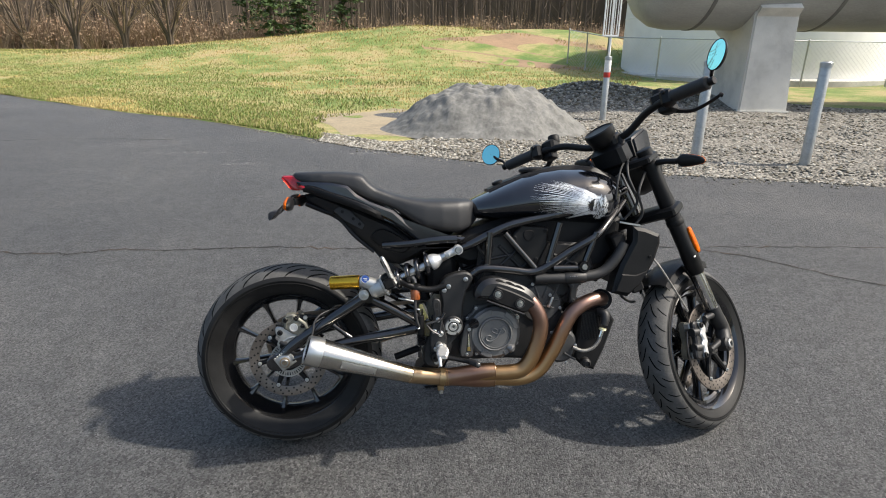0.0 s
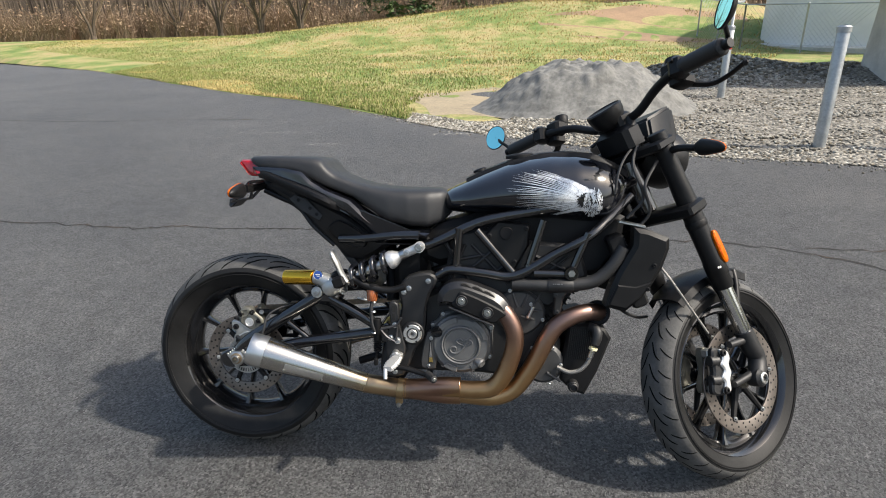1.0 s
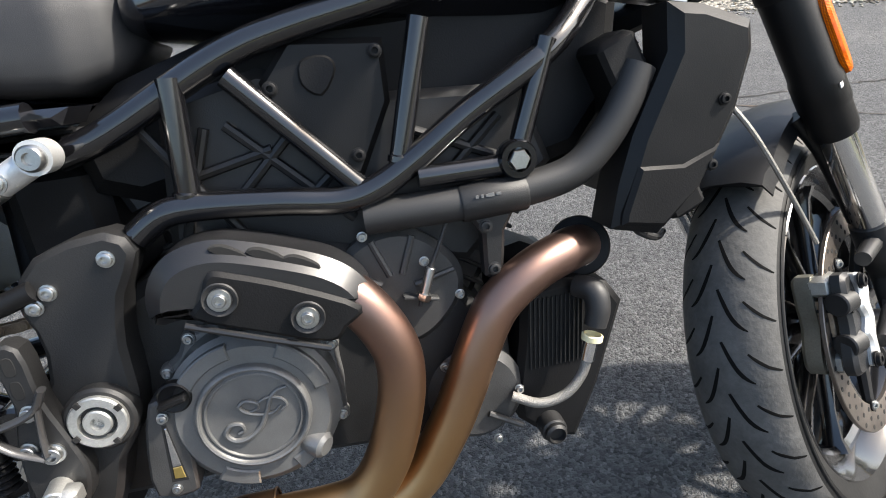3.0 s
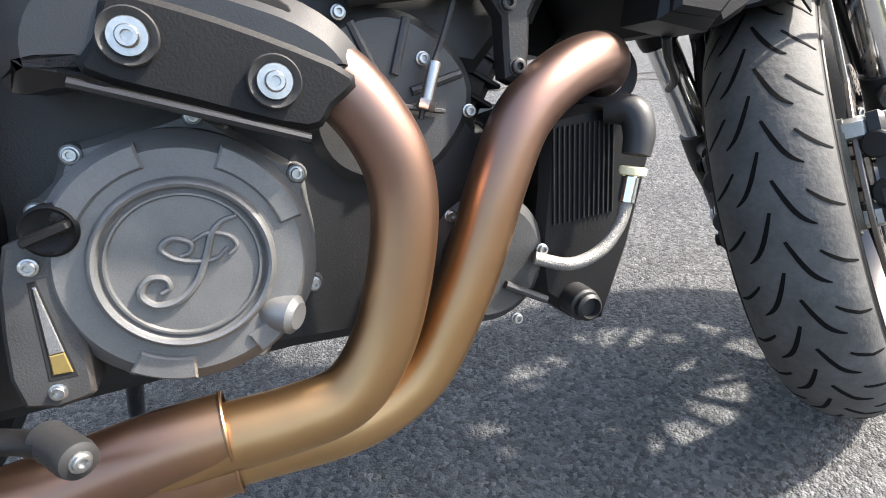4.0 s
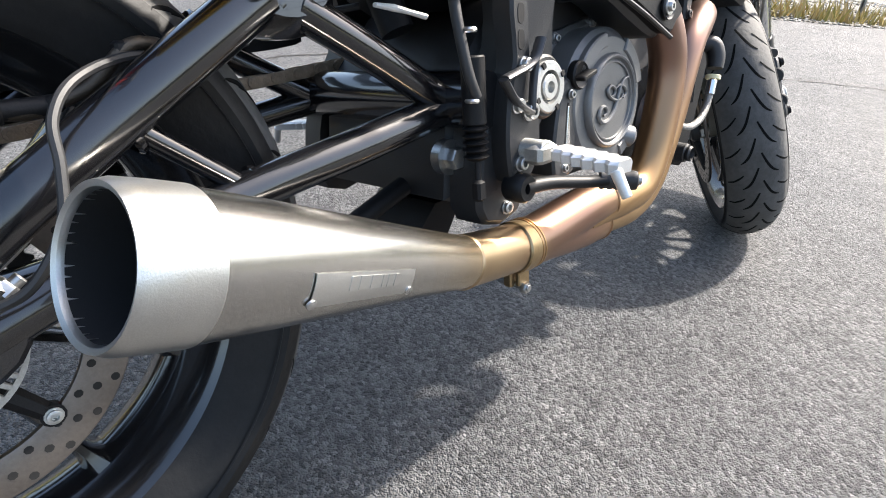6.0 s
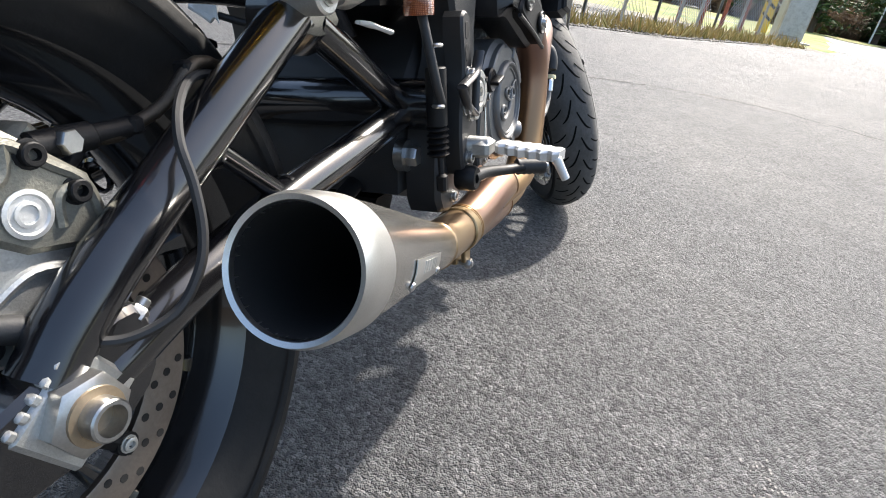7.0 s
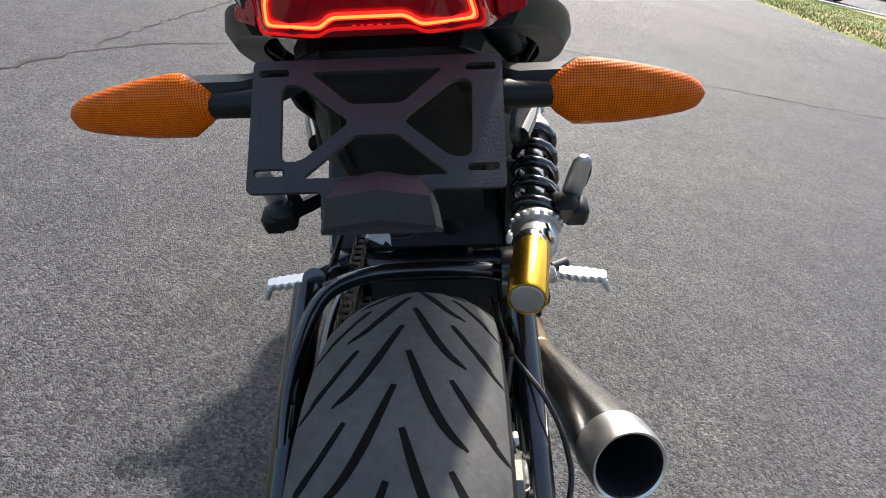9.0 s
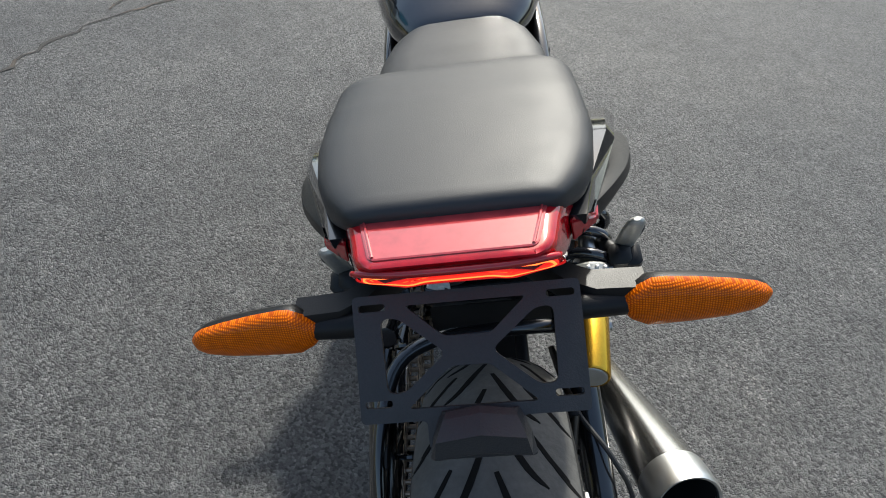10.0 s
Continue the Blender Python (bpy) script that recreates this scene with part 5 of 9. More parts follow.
# ---- swingarm ----
bm = bmesh.new()
rod(bm, (0.47, -0.17, 0.43), (0.47, 0.17, 0.43), 0.03)
swing = bike_part("swingarm", bm, FRAME_BLACK, label="gloss black tubular swingarm")
SWING = {"upper_tube": ([(0.262, 0.532), (0.05, 0.4), (-0.005, 0.352)], 0.0195), "front_tube": ([(0.29, 0.525), (0.36, 0.485), (0.46, 0.425)], 0.0165),
         "lower_tube": ([(0.47, 0.425), (0.35, 0.405), (0.22, 0.385), (0.1, 0.36), (0.02, 0.335)], 0.0175), "brace": ([(0.155, 0.445), (0.225, 0.388)], 0.0085)}
for s in (-1, 1):
    for nm, (pts, r) in SWING.items():
        bm = bmesh.new()
        tube(bm, [V(x, s * (0.122 + 0.006 * (x < 0.12) + (0.03 if s > 0 and x < 0.44 else 0)), z) for x, z in pts], r, 18, 5)
        bike_part(nm, bm, FRAME_BLACK, swing)
    bm = bmesh.new()
    plate(bm, smooth2([(0.05, 0.375), (0.06, 0.34), (0.035, 0.31), (-0.035, 0.3), (-0.06, 0.318), (-0.055, 0.345), (0.0, 0.365)], 3), s * 0.115, s * 0.142, 0.004)
    bike_part("axle_plate", bm, FRAME_BLACK, swing)
    for x, z, a in [(0.272, 0.525, 0.6), (0.145, 0.447, 0.6), (0.232, 0.387, 0.1), (0.45, 0.428, -0.5), (0.3, 0.52, -0.5)]:
        bm = bmesh.new()
        lathe(bm, [(0.0165, -0.004), (0.0195, -0.002), (0.0195, 0.002), (0.0165, 0.004)], (x, s * 0.118, z), (math.cos(a), 0, math.sin(a)), 18, caps=False)
        bike_part("weld", bm, FRAME_BLACK, swing)
bm = bmesh.new()
tube(bm, [V(0.278, -0.12, 0.53), V(0.27, -0.08, 0.548), V(0.262, 0, 0.556), V(0.255, 0.08, 0.552), V(0.22, 0.132, 0.535), V(0.13, 0.155, 0.48), V(0.04, 0.162, 0.38)], 0.0105, 16, 5)
bike_part("hoop", bm, FRAME_BLACK, swing)
bm = bmesh.new()
plate(bm, smooth2([(0.235, 0.52), (0.25, 0.565), (0.29, 0.572), (0.33, 0.53), (0.31, 0.505), (0.27, 0.5)], 3), -0.1, -0.137, 0.016)
bike_part("shock_mount", bm, FRAME_BLACK, swing)
# axle nut, adjuster
bm = bmesh.new()
block(bm, (0.0, -0.137, 0.336), (0.058, 0.016, 0.05), 0.003, Matrix.Rotation(-0.6, 4, "Y"))
for k in range(6):
    block(bm, V(0, -0.137, 0.336) + Matrix.Rotation(-0.6, 3, "Y") @ V(-0.024 + k * 0.0096, 0, 0.026), (0.006, 0.016, 0.006), 0.0015, Matrix.Rotation(-0.6, 4, "Y"))
bike_part("chain_adjuster", bm, ALLOY, swing, "notched alloy chain adjuster block")
bm = bmesh.new()
hexa(bm, (0.0, -0.144, 0.335), (0, -1, 0), 0.024, 0.013)
bike_part("axle_nut", bm, ZINC, swing, "zinc axle nut")
bm = bmesh.new()
lathe(bm, [(0.017, 0), (0.017, 0.0022), (0.0125, 0.0024)], (0.0, -0.1568, 0.335), (0, -1, 0), 28)
bike_part("axle_washer", bm, surface("bronze_washer", (0.36, 0.28, 0.19), 0.45, 0.8, 0.1), swing, "bronze washer")
bm = bmesh.new()
lathe(bm, [(0.0122, 0), (0.0122, 0.012), (0.0112, 0.013), (0.009, 0.013), (0.0085, 0.001)], (0.0, -0.157, 0.335), (0, -1, 0), 24)
bike_part("axle_end", bm, ZINC, swing, "hollow steel axle end")
bm = bmesh.new()
rod(bm, (0.03, -0.135, 0.352), (0.062, -0.135, 0.372), 0.0045)
hexa(bm, (0.05, -0.135, 0.3645), (0.85, 0, 0.53), 0.008, 0.008)
bike_part("adjuster_screw", bm, ZINC, swing)

# ---- rear brake ----
CAL = V(0.016, 0.003, -0.016)
bm = bmesh.new()
plate(bm, smooth2([(-0.046, 0.456), (-0.05, 0.432), (-0.038, 0.419), (-0.047, 0.4), (-0.044, 0.384), (-0.033, 0.376), (-0.018, 0.373), (-0.01, 0.386), (0.023, 0.379), (0.05, 0.392), (0.07, 0.412), (0.06, 0.432), (0.03, 0.436), (0.0, 0.444)], 3), -0.096, -0.108, 0.003)
hang = bike_part("caliper_hanger", bm, ALLOY, label="cast alloy caliper hanger")
bolts(hang, [(-0.036, -0.108, 0.436), (-0.03, -0.108, 0.39)], (0, -1, 0), 0.0075, 0.006, DULL)
for pts in ([(0.06, 0.418), (0.035, 0.414), (0.005, 0.42), (-0.02, 0.41), (-0.032, 0.4)], [(0.034, 0.414), (0.028, 0.4), (0.018, 0.39)]):
    bm = bmesh.new()
    tube(bm, [V(x, -0.108, z) for x, z in pts], 0.0034, 8, 5)
    bike_part("hanger_rib", bm, ALLOY, hang)
bm = bmesh.new()
plate(bm, smooth2([(0.058, 0.437), (0.052, 0.465), (0.032, 0.482), (0.01, 0.5), (-0.012, 0.498), (-0.028, 0.478), (-0.022, 0.45), (0.006, 0.43), (0.036, 0.424)], 1), -0.086, -0.112, 0.004)
cal = bike_part("rear_caliper", bm, CAST_OLIVE, label="grey cast rear brake caliper")
for pts in ([(0.052, 0.438), (0.046, 0.462), (0.028, 0.477), (0.008, 0.492), (-0.012, 0.49)], [(-0.014, 0.49), (-0.012, 0.472), (-0.016, 0.455)], [(0.046, 0.462), (0.03, 0.458), (0.026, 0.44)], [(0.008, 0.492), (0.004, 0.476), (-0.01, 0.468)]):
    bm = bmesh.new()
    tube(bm, [V(x, -0.1105, z) for x, z in pts], 0.0042, 8, 5)
    bike_part("caliper_rib", bm, CAST_OLIVE, cal)
bm = bmesh.new()
m = Matrix.Rotation(-0.62, 4, "Y")
block(bm, (0.012, -0.058, 0.463), (0.072, 0.03, 0.046), 0.007, m)
bike_part("caliper_half", bm, CAST_OLIVE, cal)
bm = bmesh.new()
block(bm, (-0.008, -0.08, 0.458), (0.04, 0.026, 0.034), 0.005, m)
block(bm, (0.036, -0.08, 0.482), (0.022, 0.026, 0.03), 0.004, m)
bike_part("caliper_bridge", bm, CAST_OLIVE, cal)
# A near-black block stands for the shade between the bridges.
bm = bmesh.new()
block(bm, (0.014, -0.08, 0.478), (0.026, 0.018, 0.02), 0.002, m)
bike_part("pad_window_shade", bm, SOOT_HOLE_SHADE, cal)
for dy in (-0.004, 0.004):
    bm = bmesh.new()
    block(bm, (0.014, -0.08 + dy, 0.486), (0.022, 0.003, 0.014), 0.0008, m)
    bike_part("brake_pad", bm, RUST_CHAIN, cal, "worn brake pad")
bm = bmesh.new()
rod(bm, (-0.008, -0.1, 0.482), (-0.008, -0.046, 0.482), 0.0035)
bike_part("pad_pin", bm, ZINC, cal)
for x, y, z in ((-0.022, -0.066, 0.446), (-0.014, -0.05, 0.462)):
    bm = bmesh.new()
    disc_bolt(bm, (x, y, z), (-0.8, 0, 0.35), 0.0055, 0.008)
    bike_part("bleed_bolt", bm, DULL, cal)
bm = bmesh.new()
lathe(bm, [(0.009, 0), (0.009, 0.002), (0.006, 0.004)], (0.008, -0.044, 0.462), (0, 1, 0), 6)
bike_part("piston_housing", bm, DULL, cal)
bm = bmesh.new()
hexa(bm, (0.048, -0.1, 0.484), (0.1, -1, 0.05), 0.008, 0.009)
bike_part("banjo_bolt", bm, ZINC, cal, "zinc banjo bolt")
for k, (x, z) in enumerate([(0.04, 0.458), (-0.016, 0.478), (0.02, 0.484)]):
    bm = bmesh.new()
    disc_bolt(bm, (x, -0.111, z), (0, -1, 0), 0.007, 0.007)
    bike_part("caliper_bolt", bm, DULL, cal)
bm = bmesh.new()
lathe(bm, [(0.0125, 0), (0.014, 0.002), (0.014, 0.003), (0.0115, 0.0035), (0.0105, 0.002)], (0.01, -0.1105, 0.453), (0, -1, 0), 24)
lathe(bm, [(0.0075, 0), (0.0075, 0.003), (0.0055, 0.0032), (0.005, 0.001)], (0.01, -0.1105, 0.453), (0, -1, 0), 20)
bike_part("caliper_emblem", bm, ALLOY_BRIGHT, cal, "plain round cast emblem")
bm = bmesh.new()
rod(bm, (0.03, -0.096, 0.484), (0.068, -0.098, 0.484), 0.009)
rod(bm, (0.06, -0.098, 0.484), (0.095, -0.098, 0.484), 0.0068)
bike_part("banjo", bm, DULL, cal)
bm = bmesh.new()
tube(bm, [V(0.063, -0.098, 0.484), V(0.083, -0.098, 0.482), V(0.1, -0.098, 0.485), V(0.123, -0.103, 0.495), V(0.147, -0.108, 0.517), V(0.165, -0.106, 0.519), V(0.189, -0.1, 0.514), V(0.25, -0.09, 0.52)], [0.0062, 0.0062, 0.0048, 0.0048, 0.0048, 0.0048, 0.0048, 0.0048], 10, 6)
bike_part("brake_hose", bm, BRONZE_HOSE, cal, "bronze-sheathed brake hose")
bm = bmesh.new()
tube(bm, [V(x, y, z) - CAL for x, y, z in ((0.0, -0.106, 0.381), (0.014, -0.13, 0.37), (0.032, -0.15, 0.363), (0.057, -0.165, 0.37), (0.076, -0.17, 0.39), (0.088, -0.167, 0.411), (0.095, -0.16, 0.438),
                                           (0.1, -0.15, 0.464), (0.12, -0.135, 0.484), (0.161, -0.11, 0.495), (0.205, -0.1, 0.493), (0.26, -0.094, 0.5))], 0.0034, 8, 8)
rod(bm, V(-0.02, -0.1, 0.387) - CAL, V(0.004, -0.112, 0.378) - CAL, 0.0085)
bike_part("sensor_cable", bm, HOSE, cal, "black wheel-sensor cable")
for p in [(0.145, -0.105, 0.516), (0.098, -0.099, 0.485)]:
    bm = bmesh.new()
    block(bm, p, (0.01, 0.014, 0.012), 0.003)
    bike_part("cable_clip", bm, DULL, cal)

hang.location = CAL
cal.location = CAL

# ---- chain, sprockets, side stand ----
CH_Y = 0.122
bm = bmesh.new()
prof = []
for k in range(42 * 4):
    a = 2 * math.pi * k / (42 * 4)
    rr = 0.103 if k % 4 in (1, 2) else 0.096
    prof.append((AXLE_R.x + rr * math.cos(a), AXLE_R.z + rr * math.sin(a)))
inner = [(AXLE_R.x + 0.08 * math.cos(2 * math.pi * k / 168), AXLE_R.z + 0.08 * math.sin(2 * math.pi * k / 168)) for k in range(168)]
ring_plate(bm, prof, inner, CH_Y - 0.003, CH_Y + 0.003)
sprocket = bike_part("sprocket", bm, DULL, rear_wheel, "dark rear sprocket")
for k in range(6):
    a = 2 * math.pi * k / 6
    bm = bmesh.new()
    tube(bm, [V(AXLE_R.x + 0.035 * math.cos(a), CH_Y, AXLE_R.z + 0.035 * math.sin(a)), V(AXLE_R.x + 0.084 * math.cos(a), CH_Y, AXLE_R.z + 0.084 * math.sin(a))], 0.007, 8, 1)
    bike_part("sprocket_arm", bm, DULL, rear_wheel)
chain = new("chain")
chain.parent = bike
chain.location = (0, 0, 0)
chain["label"] = "rusty brown drive chain"


def link_mesh(width, name):
    bm = bmesh.new()
    out = []
    for k in range(12):
        a = math.pi * (k / 5) - math.pi / 2 if k < 6 else math.pi * ((k - 6) / 5) + math.pi / 2
        cx = 0.0079 if k < 6 else -0.0079
        out.append((cx + 0.0072 * math.cos(a), 0.0072 * math.sin(a)))
    for s in (-1, 1):
        plate(bm, out, s * (width - 0.0016), s * width, 0.0005)
    for x in (-0.0079, 0.0079):
        rod(bm, (x, -width - 0.001, 0), (x, width + 0.001, 0), 0.0038, n=8)
    return mesh_from(bm, name, RUST_CHAIN)


LINKS = [link_mesh(0.0105, "chain_link"), link_mesh(0.0078, "chain_link")]
SPF = V(0.53, CH_Y, 0.425)


def chain_run():
    """Places and turns of the links round both sprockets."""
    r1, r2 = 0.1015, 0.042
    d = SPF - V(AXLE_R.x, CH_Y, AXLE_R.z)
    L = math.hypot(d.x, d.z)
    th = math.atan2(d.z, d.x)
    ga = math.acos((r1 - r2) / L)
    path = []
    def arc(c, r, a0, a1):
        n = max(2, int(abs(a1 - a0) * r / 0.004))
        return [(c.x + r * math.cos(a0 + (a1 - a0) * i / n), c.z + r * math.sin(a0 + (a1 - a0) * i / n)) for i in range(n + 1)]
    path += arc(AXLE_R, r1, th - ga, th + ga - 2 * math.pi)
    path = path[::1]
    path += arc(SPF, r2, th + ga, th - ga)
    path.append(path[0])
    out, acc, need, i = [], 0.0, 0.0, 0
    for (x0, z0), (x1, z1) in zip(path, path[1:]):
        seg = math.hypot(x1 - x0, z1 - z0)
        while need <= acc + seg and seg > 0:
            t = (need - acc) / seg
            out.append((x0 + (x1 - x0) * t, z0 + (z1 - z0) * t, math.atan2(z1 - z0, x1 - x0)))
            need += 0.01575
        acc += seg
    return out


for k, (x, z, a) in enumerate(chain_run()):
    o = new("chain_link", LINKS[k % 2])
    o.parent = chain
    o.matrix_local = Matrix.Translation((x, CH_Y, z)) @ Matrix.Rotation(-a, 4, "Y")
bm = bmesh.new()
plate(bm, smooth2([(0.12, 0.487), (0.2, 0.497), (0.42, 0.51), (0.46, 0.5), (0.42, 0.49), (0.2, 0.478), (0.12, 0.47)], 3), 0.143, 0.147, 0.0015)
bike_part("chain_guard", bm, SATIN, label="black plastic chain guard")
bm = bmesh.new()
rod(bm, (0.126, -0.004, 0.478), (0.126, -0.004, 0.502), 0.004)
bike_part("tyre_valve", bm, ZINC, rear_wheel)
bm = bmesh.new()
tube(bm, [V(0.6, 0.12, 0.31), V(0.57, 0.18, 0.22), V(0.53, 0.272, 0.075)], [0.014, 0.012, 0.011], 12, 4)
stand = bike_part("side_stand", bm, FRAME_BLACK, label="black side stand, down")
bm = bmesh.new()
block(bm, (0.52, 0.282, 0.068), (0.07, 0.035, 0.012), 0.004, Matrix.Rotation(-radians(LEAN), 4, "X").inverted())
bike_part("stand_foot", bm, FRAME_BLACK, stand)
bm = bmesh.new()
skin(bm, [[V(0.372 + 0.006 * math.sin(q * 0.9), 0.054 + 0.0065 * q * 0.8, 0.526 + 0.0065 * q * 0.45 + up) for up in (0.0, 0.018)] + [V(0.3732 + 0.006 * math.sin(q * 0.9), 0.054 + 0.0065 * q * 0.8, 0.526 + 0.0065 * q * 0.45 + up) for up in (0.018, 0.0)] for q in range(6)])
tube(bm, [V(0.37, 0.088, 0.546), V(0.372, 0.078, 0.54), V(0.376, 0.066, 0.53)], 0.0045, 8, 3)
bike_part("paper_tag", bm, WHITE, label="small white paper tag on a cable")
bm = bmesh.new()
tube(bm, [V(0.38, 0.06, 0.535), V(0.4, 0.03, 0.525), V(0.45, 0.0, 0.53)], 0.004, 8, 4)
bike_part("tag_cable", bm, HOSE)

# ---- exhaust ----
bm = bmesh.new()
tube(bm, [V(0.78, -0.165, 0.525), V(0.812, -0.176, 0.508), V(0.838, -0.18, 0.468), V(0.848, -0.18, 0.425), V(0.839, -0.18, 0.372), V(0.815, -0.18, 0.312), V(0.781, -0.18, 0.275), V(0.735, -0.178, 0.267), V(0.685, -0.174, 0.266), V(0.64, -0.17, 0.262)],
     0.0258, 24, 6)
exh = bike_part("exhaust_header", bm, HEADER, label="heat-tinted bronze exhaust header pipes")
bm = bmesh.new()
tube(bm, [V(1.1, -0.065, 0.475), V(1.09, -0.1, 0.489), V(1.06, -0.132, 0.497), V(1.012, -0.15, 0.488), V(0.966, -0.158, 0.46), V(0.936, -0.16, 0.412), V(0.914, -0.16, 0.365), V(0.888, -0.16, 0.318), V(0.845, -0.16, 0.262),
          V(0.785, -0.161, 0.239), V(0.7, -0.163, 0.244), V(0.63, -0.166, 0.25)], 0.0252, 24, 6)
bike_part("front_header", bm, HEADER, exh)
bm = bmesh.new()
lathe(bm, [(0.026, -0.004), (0.036, -0.003), (0.038, 0.0), (0.036, 0.004), (0.026, 0.005)], (1.094, -0.088, 0.484), (0.35, 0.9, -0.35), 30, caps=False, closed=True)
bike_part("header_flange", bm, DULL, exh, "black exhaust port flange")
bm = bmesh.new()
for (p, d) in [((0.524, -0.168, 0.2595), (1, 0, 0.05)), ((0.529, -0.168, 0.2595), (1, 0, 0.05))]:
    lathe(bm, [(0.0285, -0.0022), (0.0312, -0.001), (0.0312, 0.001), (0.0285, 0.0022)], p, d, 24, caps=False)
bike_part("weld_ring", bm, HEADER, exh)
bm = bmesh.new()
rings = []


def twin(a, r, c1, c2):
    """Reach of two joined pipes from the middle between them, in direction a."""
    best = 0.0
    for c in (c1, c2):
        u = c[0] * math.cos(a) + c[1] * math.sin(a)
        q = r * r - (c[0] ** 2 + c[1] ** 2 - u * u)
        if q > 0:
            best = max(best, u + math.sqrt(q))
    return best


for i in range(15):
    t = i / 14
    x = 0.688 - 0.168 * t
    k = step(0.15, 1.0, t)
    zc, r_ = 0.2585 + 0.001 * t, 0.0272 + 0.0022 * t
    c1, c2 = (-0.005 * (1 - k), 0.015 * (1 - k)), (0.004 * (1 - k), -0.015 * (1 - k))
    rings.append([V(x, -0.169 + twin(a, r_, c1, c2) * math.cos(a), zc + twin(a, r_, c1, c2) * math.sin(a)) for a in [2 * math.pi * q / 48 for q in range(48)]])
bead = [p + V(0.001, 0, 0) for p in rings[0]]
skin(bm, rings)
bike_part("collector", bm, COLLECTOR, exh, "bronze and purple heat-tinted collector")
bm = bmesh.new()
tube(bm, bead + bead[:1], 0.0016, 8, 1)
bike_part("weld_bead", bm, COLLECTOR, exh)
bm = bmesh.new()
tube(bm, [V(0.532, -0.168, 0.2585), V(0.48, -0.17, 0.264), V(0.408, -0.178, 0.277)], [0.0286, 0.0284, 0.028], 26, 5)
bike_part("link_pipe", bm, COLLECTOR, exh)
bm = bmesh.new()
lathe(bm, [(0.029, 0), (0.0308, 0.002), (0.0308, 0.02), (0.029, 0.022)], (0.5, -0.169, 0.2615), (1, 0.03, -0.14), 28, caps=False)
block(bm, (0.507, -0.165, 0.224), (0.02, 0.012, 0.024), 0.002)
block(bm, (0.507, -0.18, 0.226), (0.02, 0.006, 0.018), 0.002)
clamp = bike_part("exhaust_clamp", bm, surface("golden_clamp", (0.4, 0.29, 0.16), 0.36, 1, 0.1), exh, "golden band clamp")
bm = bmesh.new()
rod(bm, (0.507, -0.145, 0.214), (0.507, -0.19, 0.214), 0.004)
hexa(bm, (0.507, -0.18, 0.214), (0, -1, 0), 0.0075, 0.008)
bike_part("clamp_bolt", bm, ZINC, exh)
MA, MB = V(0.408, -0.178, 0.277), V(0.08, -0.237, 0.398)
md = (MB - MA)
ML = md.length
bm = bmesh.new()
lathe(bm, [(0.028, 0), (0.0288, ML * 0.08), (0.0328, ML * 0.27), (0.0385, ML * 0.5), (0.0435, ML * 0.7), (0.0462, ML * 0.84), (0.0466, ML * 0.865)], MA, md, 56, caps=False)
muffler = bike_part("muffler", bm, MUFFLER, exh, "brushed steel megaphone muffler tinted gold at its neck")
bm = bmesh.new()
lathe(bm, [(0.0466, ML * 0.865), (0.0477, ML * 0.868), (0.0477, ML * 0.93), (0.047, ML * 0.98), (0.0445, ML), (0.0412, ML * 0.996), (0.0402, ML * 0.985), (0.0402, ML * 0.9)], MA, md, 56, caps=False)
bike_part("muffler_tip", bm, TIP, exh, "satin steel muffler tip")
bm = bmesh.new()
lathe(bm, [(0.0402, ML * 0.985), (0.0395, ML * 0.8), (0.033, ML * 0.45), (0.001, ML * 0.42)], MA, md, 40, caps=False)
bike_part("muffler_bore", bm, SOOT_HOLE_SHADE, exh, "sooty black bore")
bm = bmesh.new()
lathe(bm, [(0.0278, -0.002), (0.0292, 0), (0.0278, 0.003)], MA, md, 30, caps=False)
bike_part("muffler_weld", bm, COLLECTOR, exh)
# name plate on the muffler: raised plain bars
ax, bx_, dx = frame_of(md)
out = V(0, -1, 0) - dx * V(0, -1, 0).dot(dx)
out.normalize()
upv = out.cross(dx).normalized()
if upv.z < 0:
    upv = -upv
bm = bmesh.new()
rings = []
for j in range(9):
    row = []
    a = radians(-26 + 32 * j / 8)
    for t, lift in ((0.36, 0.0), (0.36, 0.0008), (0.68, 0.0008), (0.68, 0.0)):
        rad = 0.0272 + (0.0462 - 0.0272) * min(1, max(0, (t - 0.02) / 0.82)) + 0.0012
        row.append(MA + md * t + (out * math.cos(a) + upv * math.sin(a)) * (rad + lift))
    rings.append(row)
skin(bm, rings, caps=True)
bike_part("name_plate", bm, TIP, exh, "riveted steel plate with plain raised bars")
for x, w, h in text_bars(6, 0.17, 1.0, 4):
    bm = bmesh.new()
    t0, t1 = 0.42 + x, 0.42 + x + w
    rings = []
    for t in (t0, t1):
        rad = 0.0272 + (0.0462 - 0.0272) * min(1, (t - 0.02) / 0.82) + 0.0016
        row = []
        for a, lf in ((-12, 0), (-12, 0.001), (2, 0.001), (2, 0)):
            row.append(MA + md * t + (out * math.cos(radians(a)) + upv * math.sin(radians(a))) * (rad + lf))
        rings.append(row)
    skin(bm, rings)
    bike_part("plate_bar", bm, TIP, exh)
for t in (0.365, 0.675):
    bm = bmesh.new()
    rad = 0.0272 + (0.0462 - 0.0272) * (t - 0.02) / 0.82 + 0.0016
    for a in (-22,):
        n_ = out * math.cos(radians(a)) + upv * math.sin(radians(a))
        lathe(bm, [(0.004, 0), (0.0038, 0.0015), (0.002, 0.0025)], MA + md * t + n_ * rad, n_, 12)
    bike_part("rivet", bm, STEEL, exh)

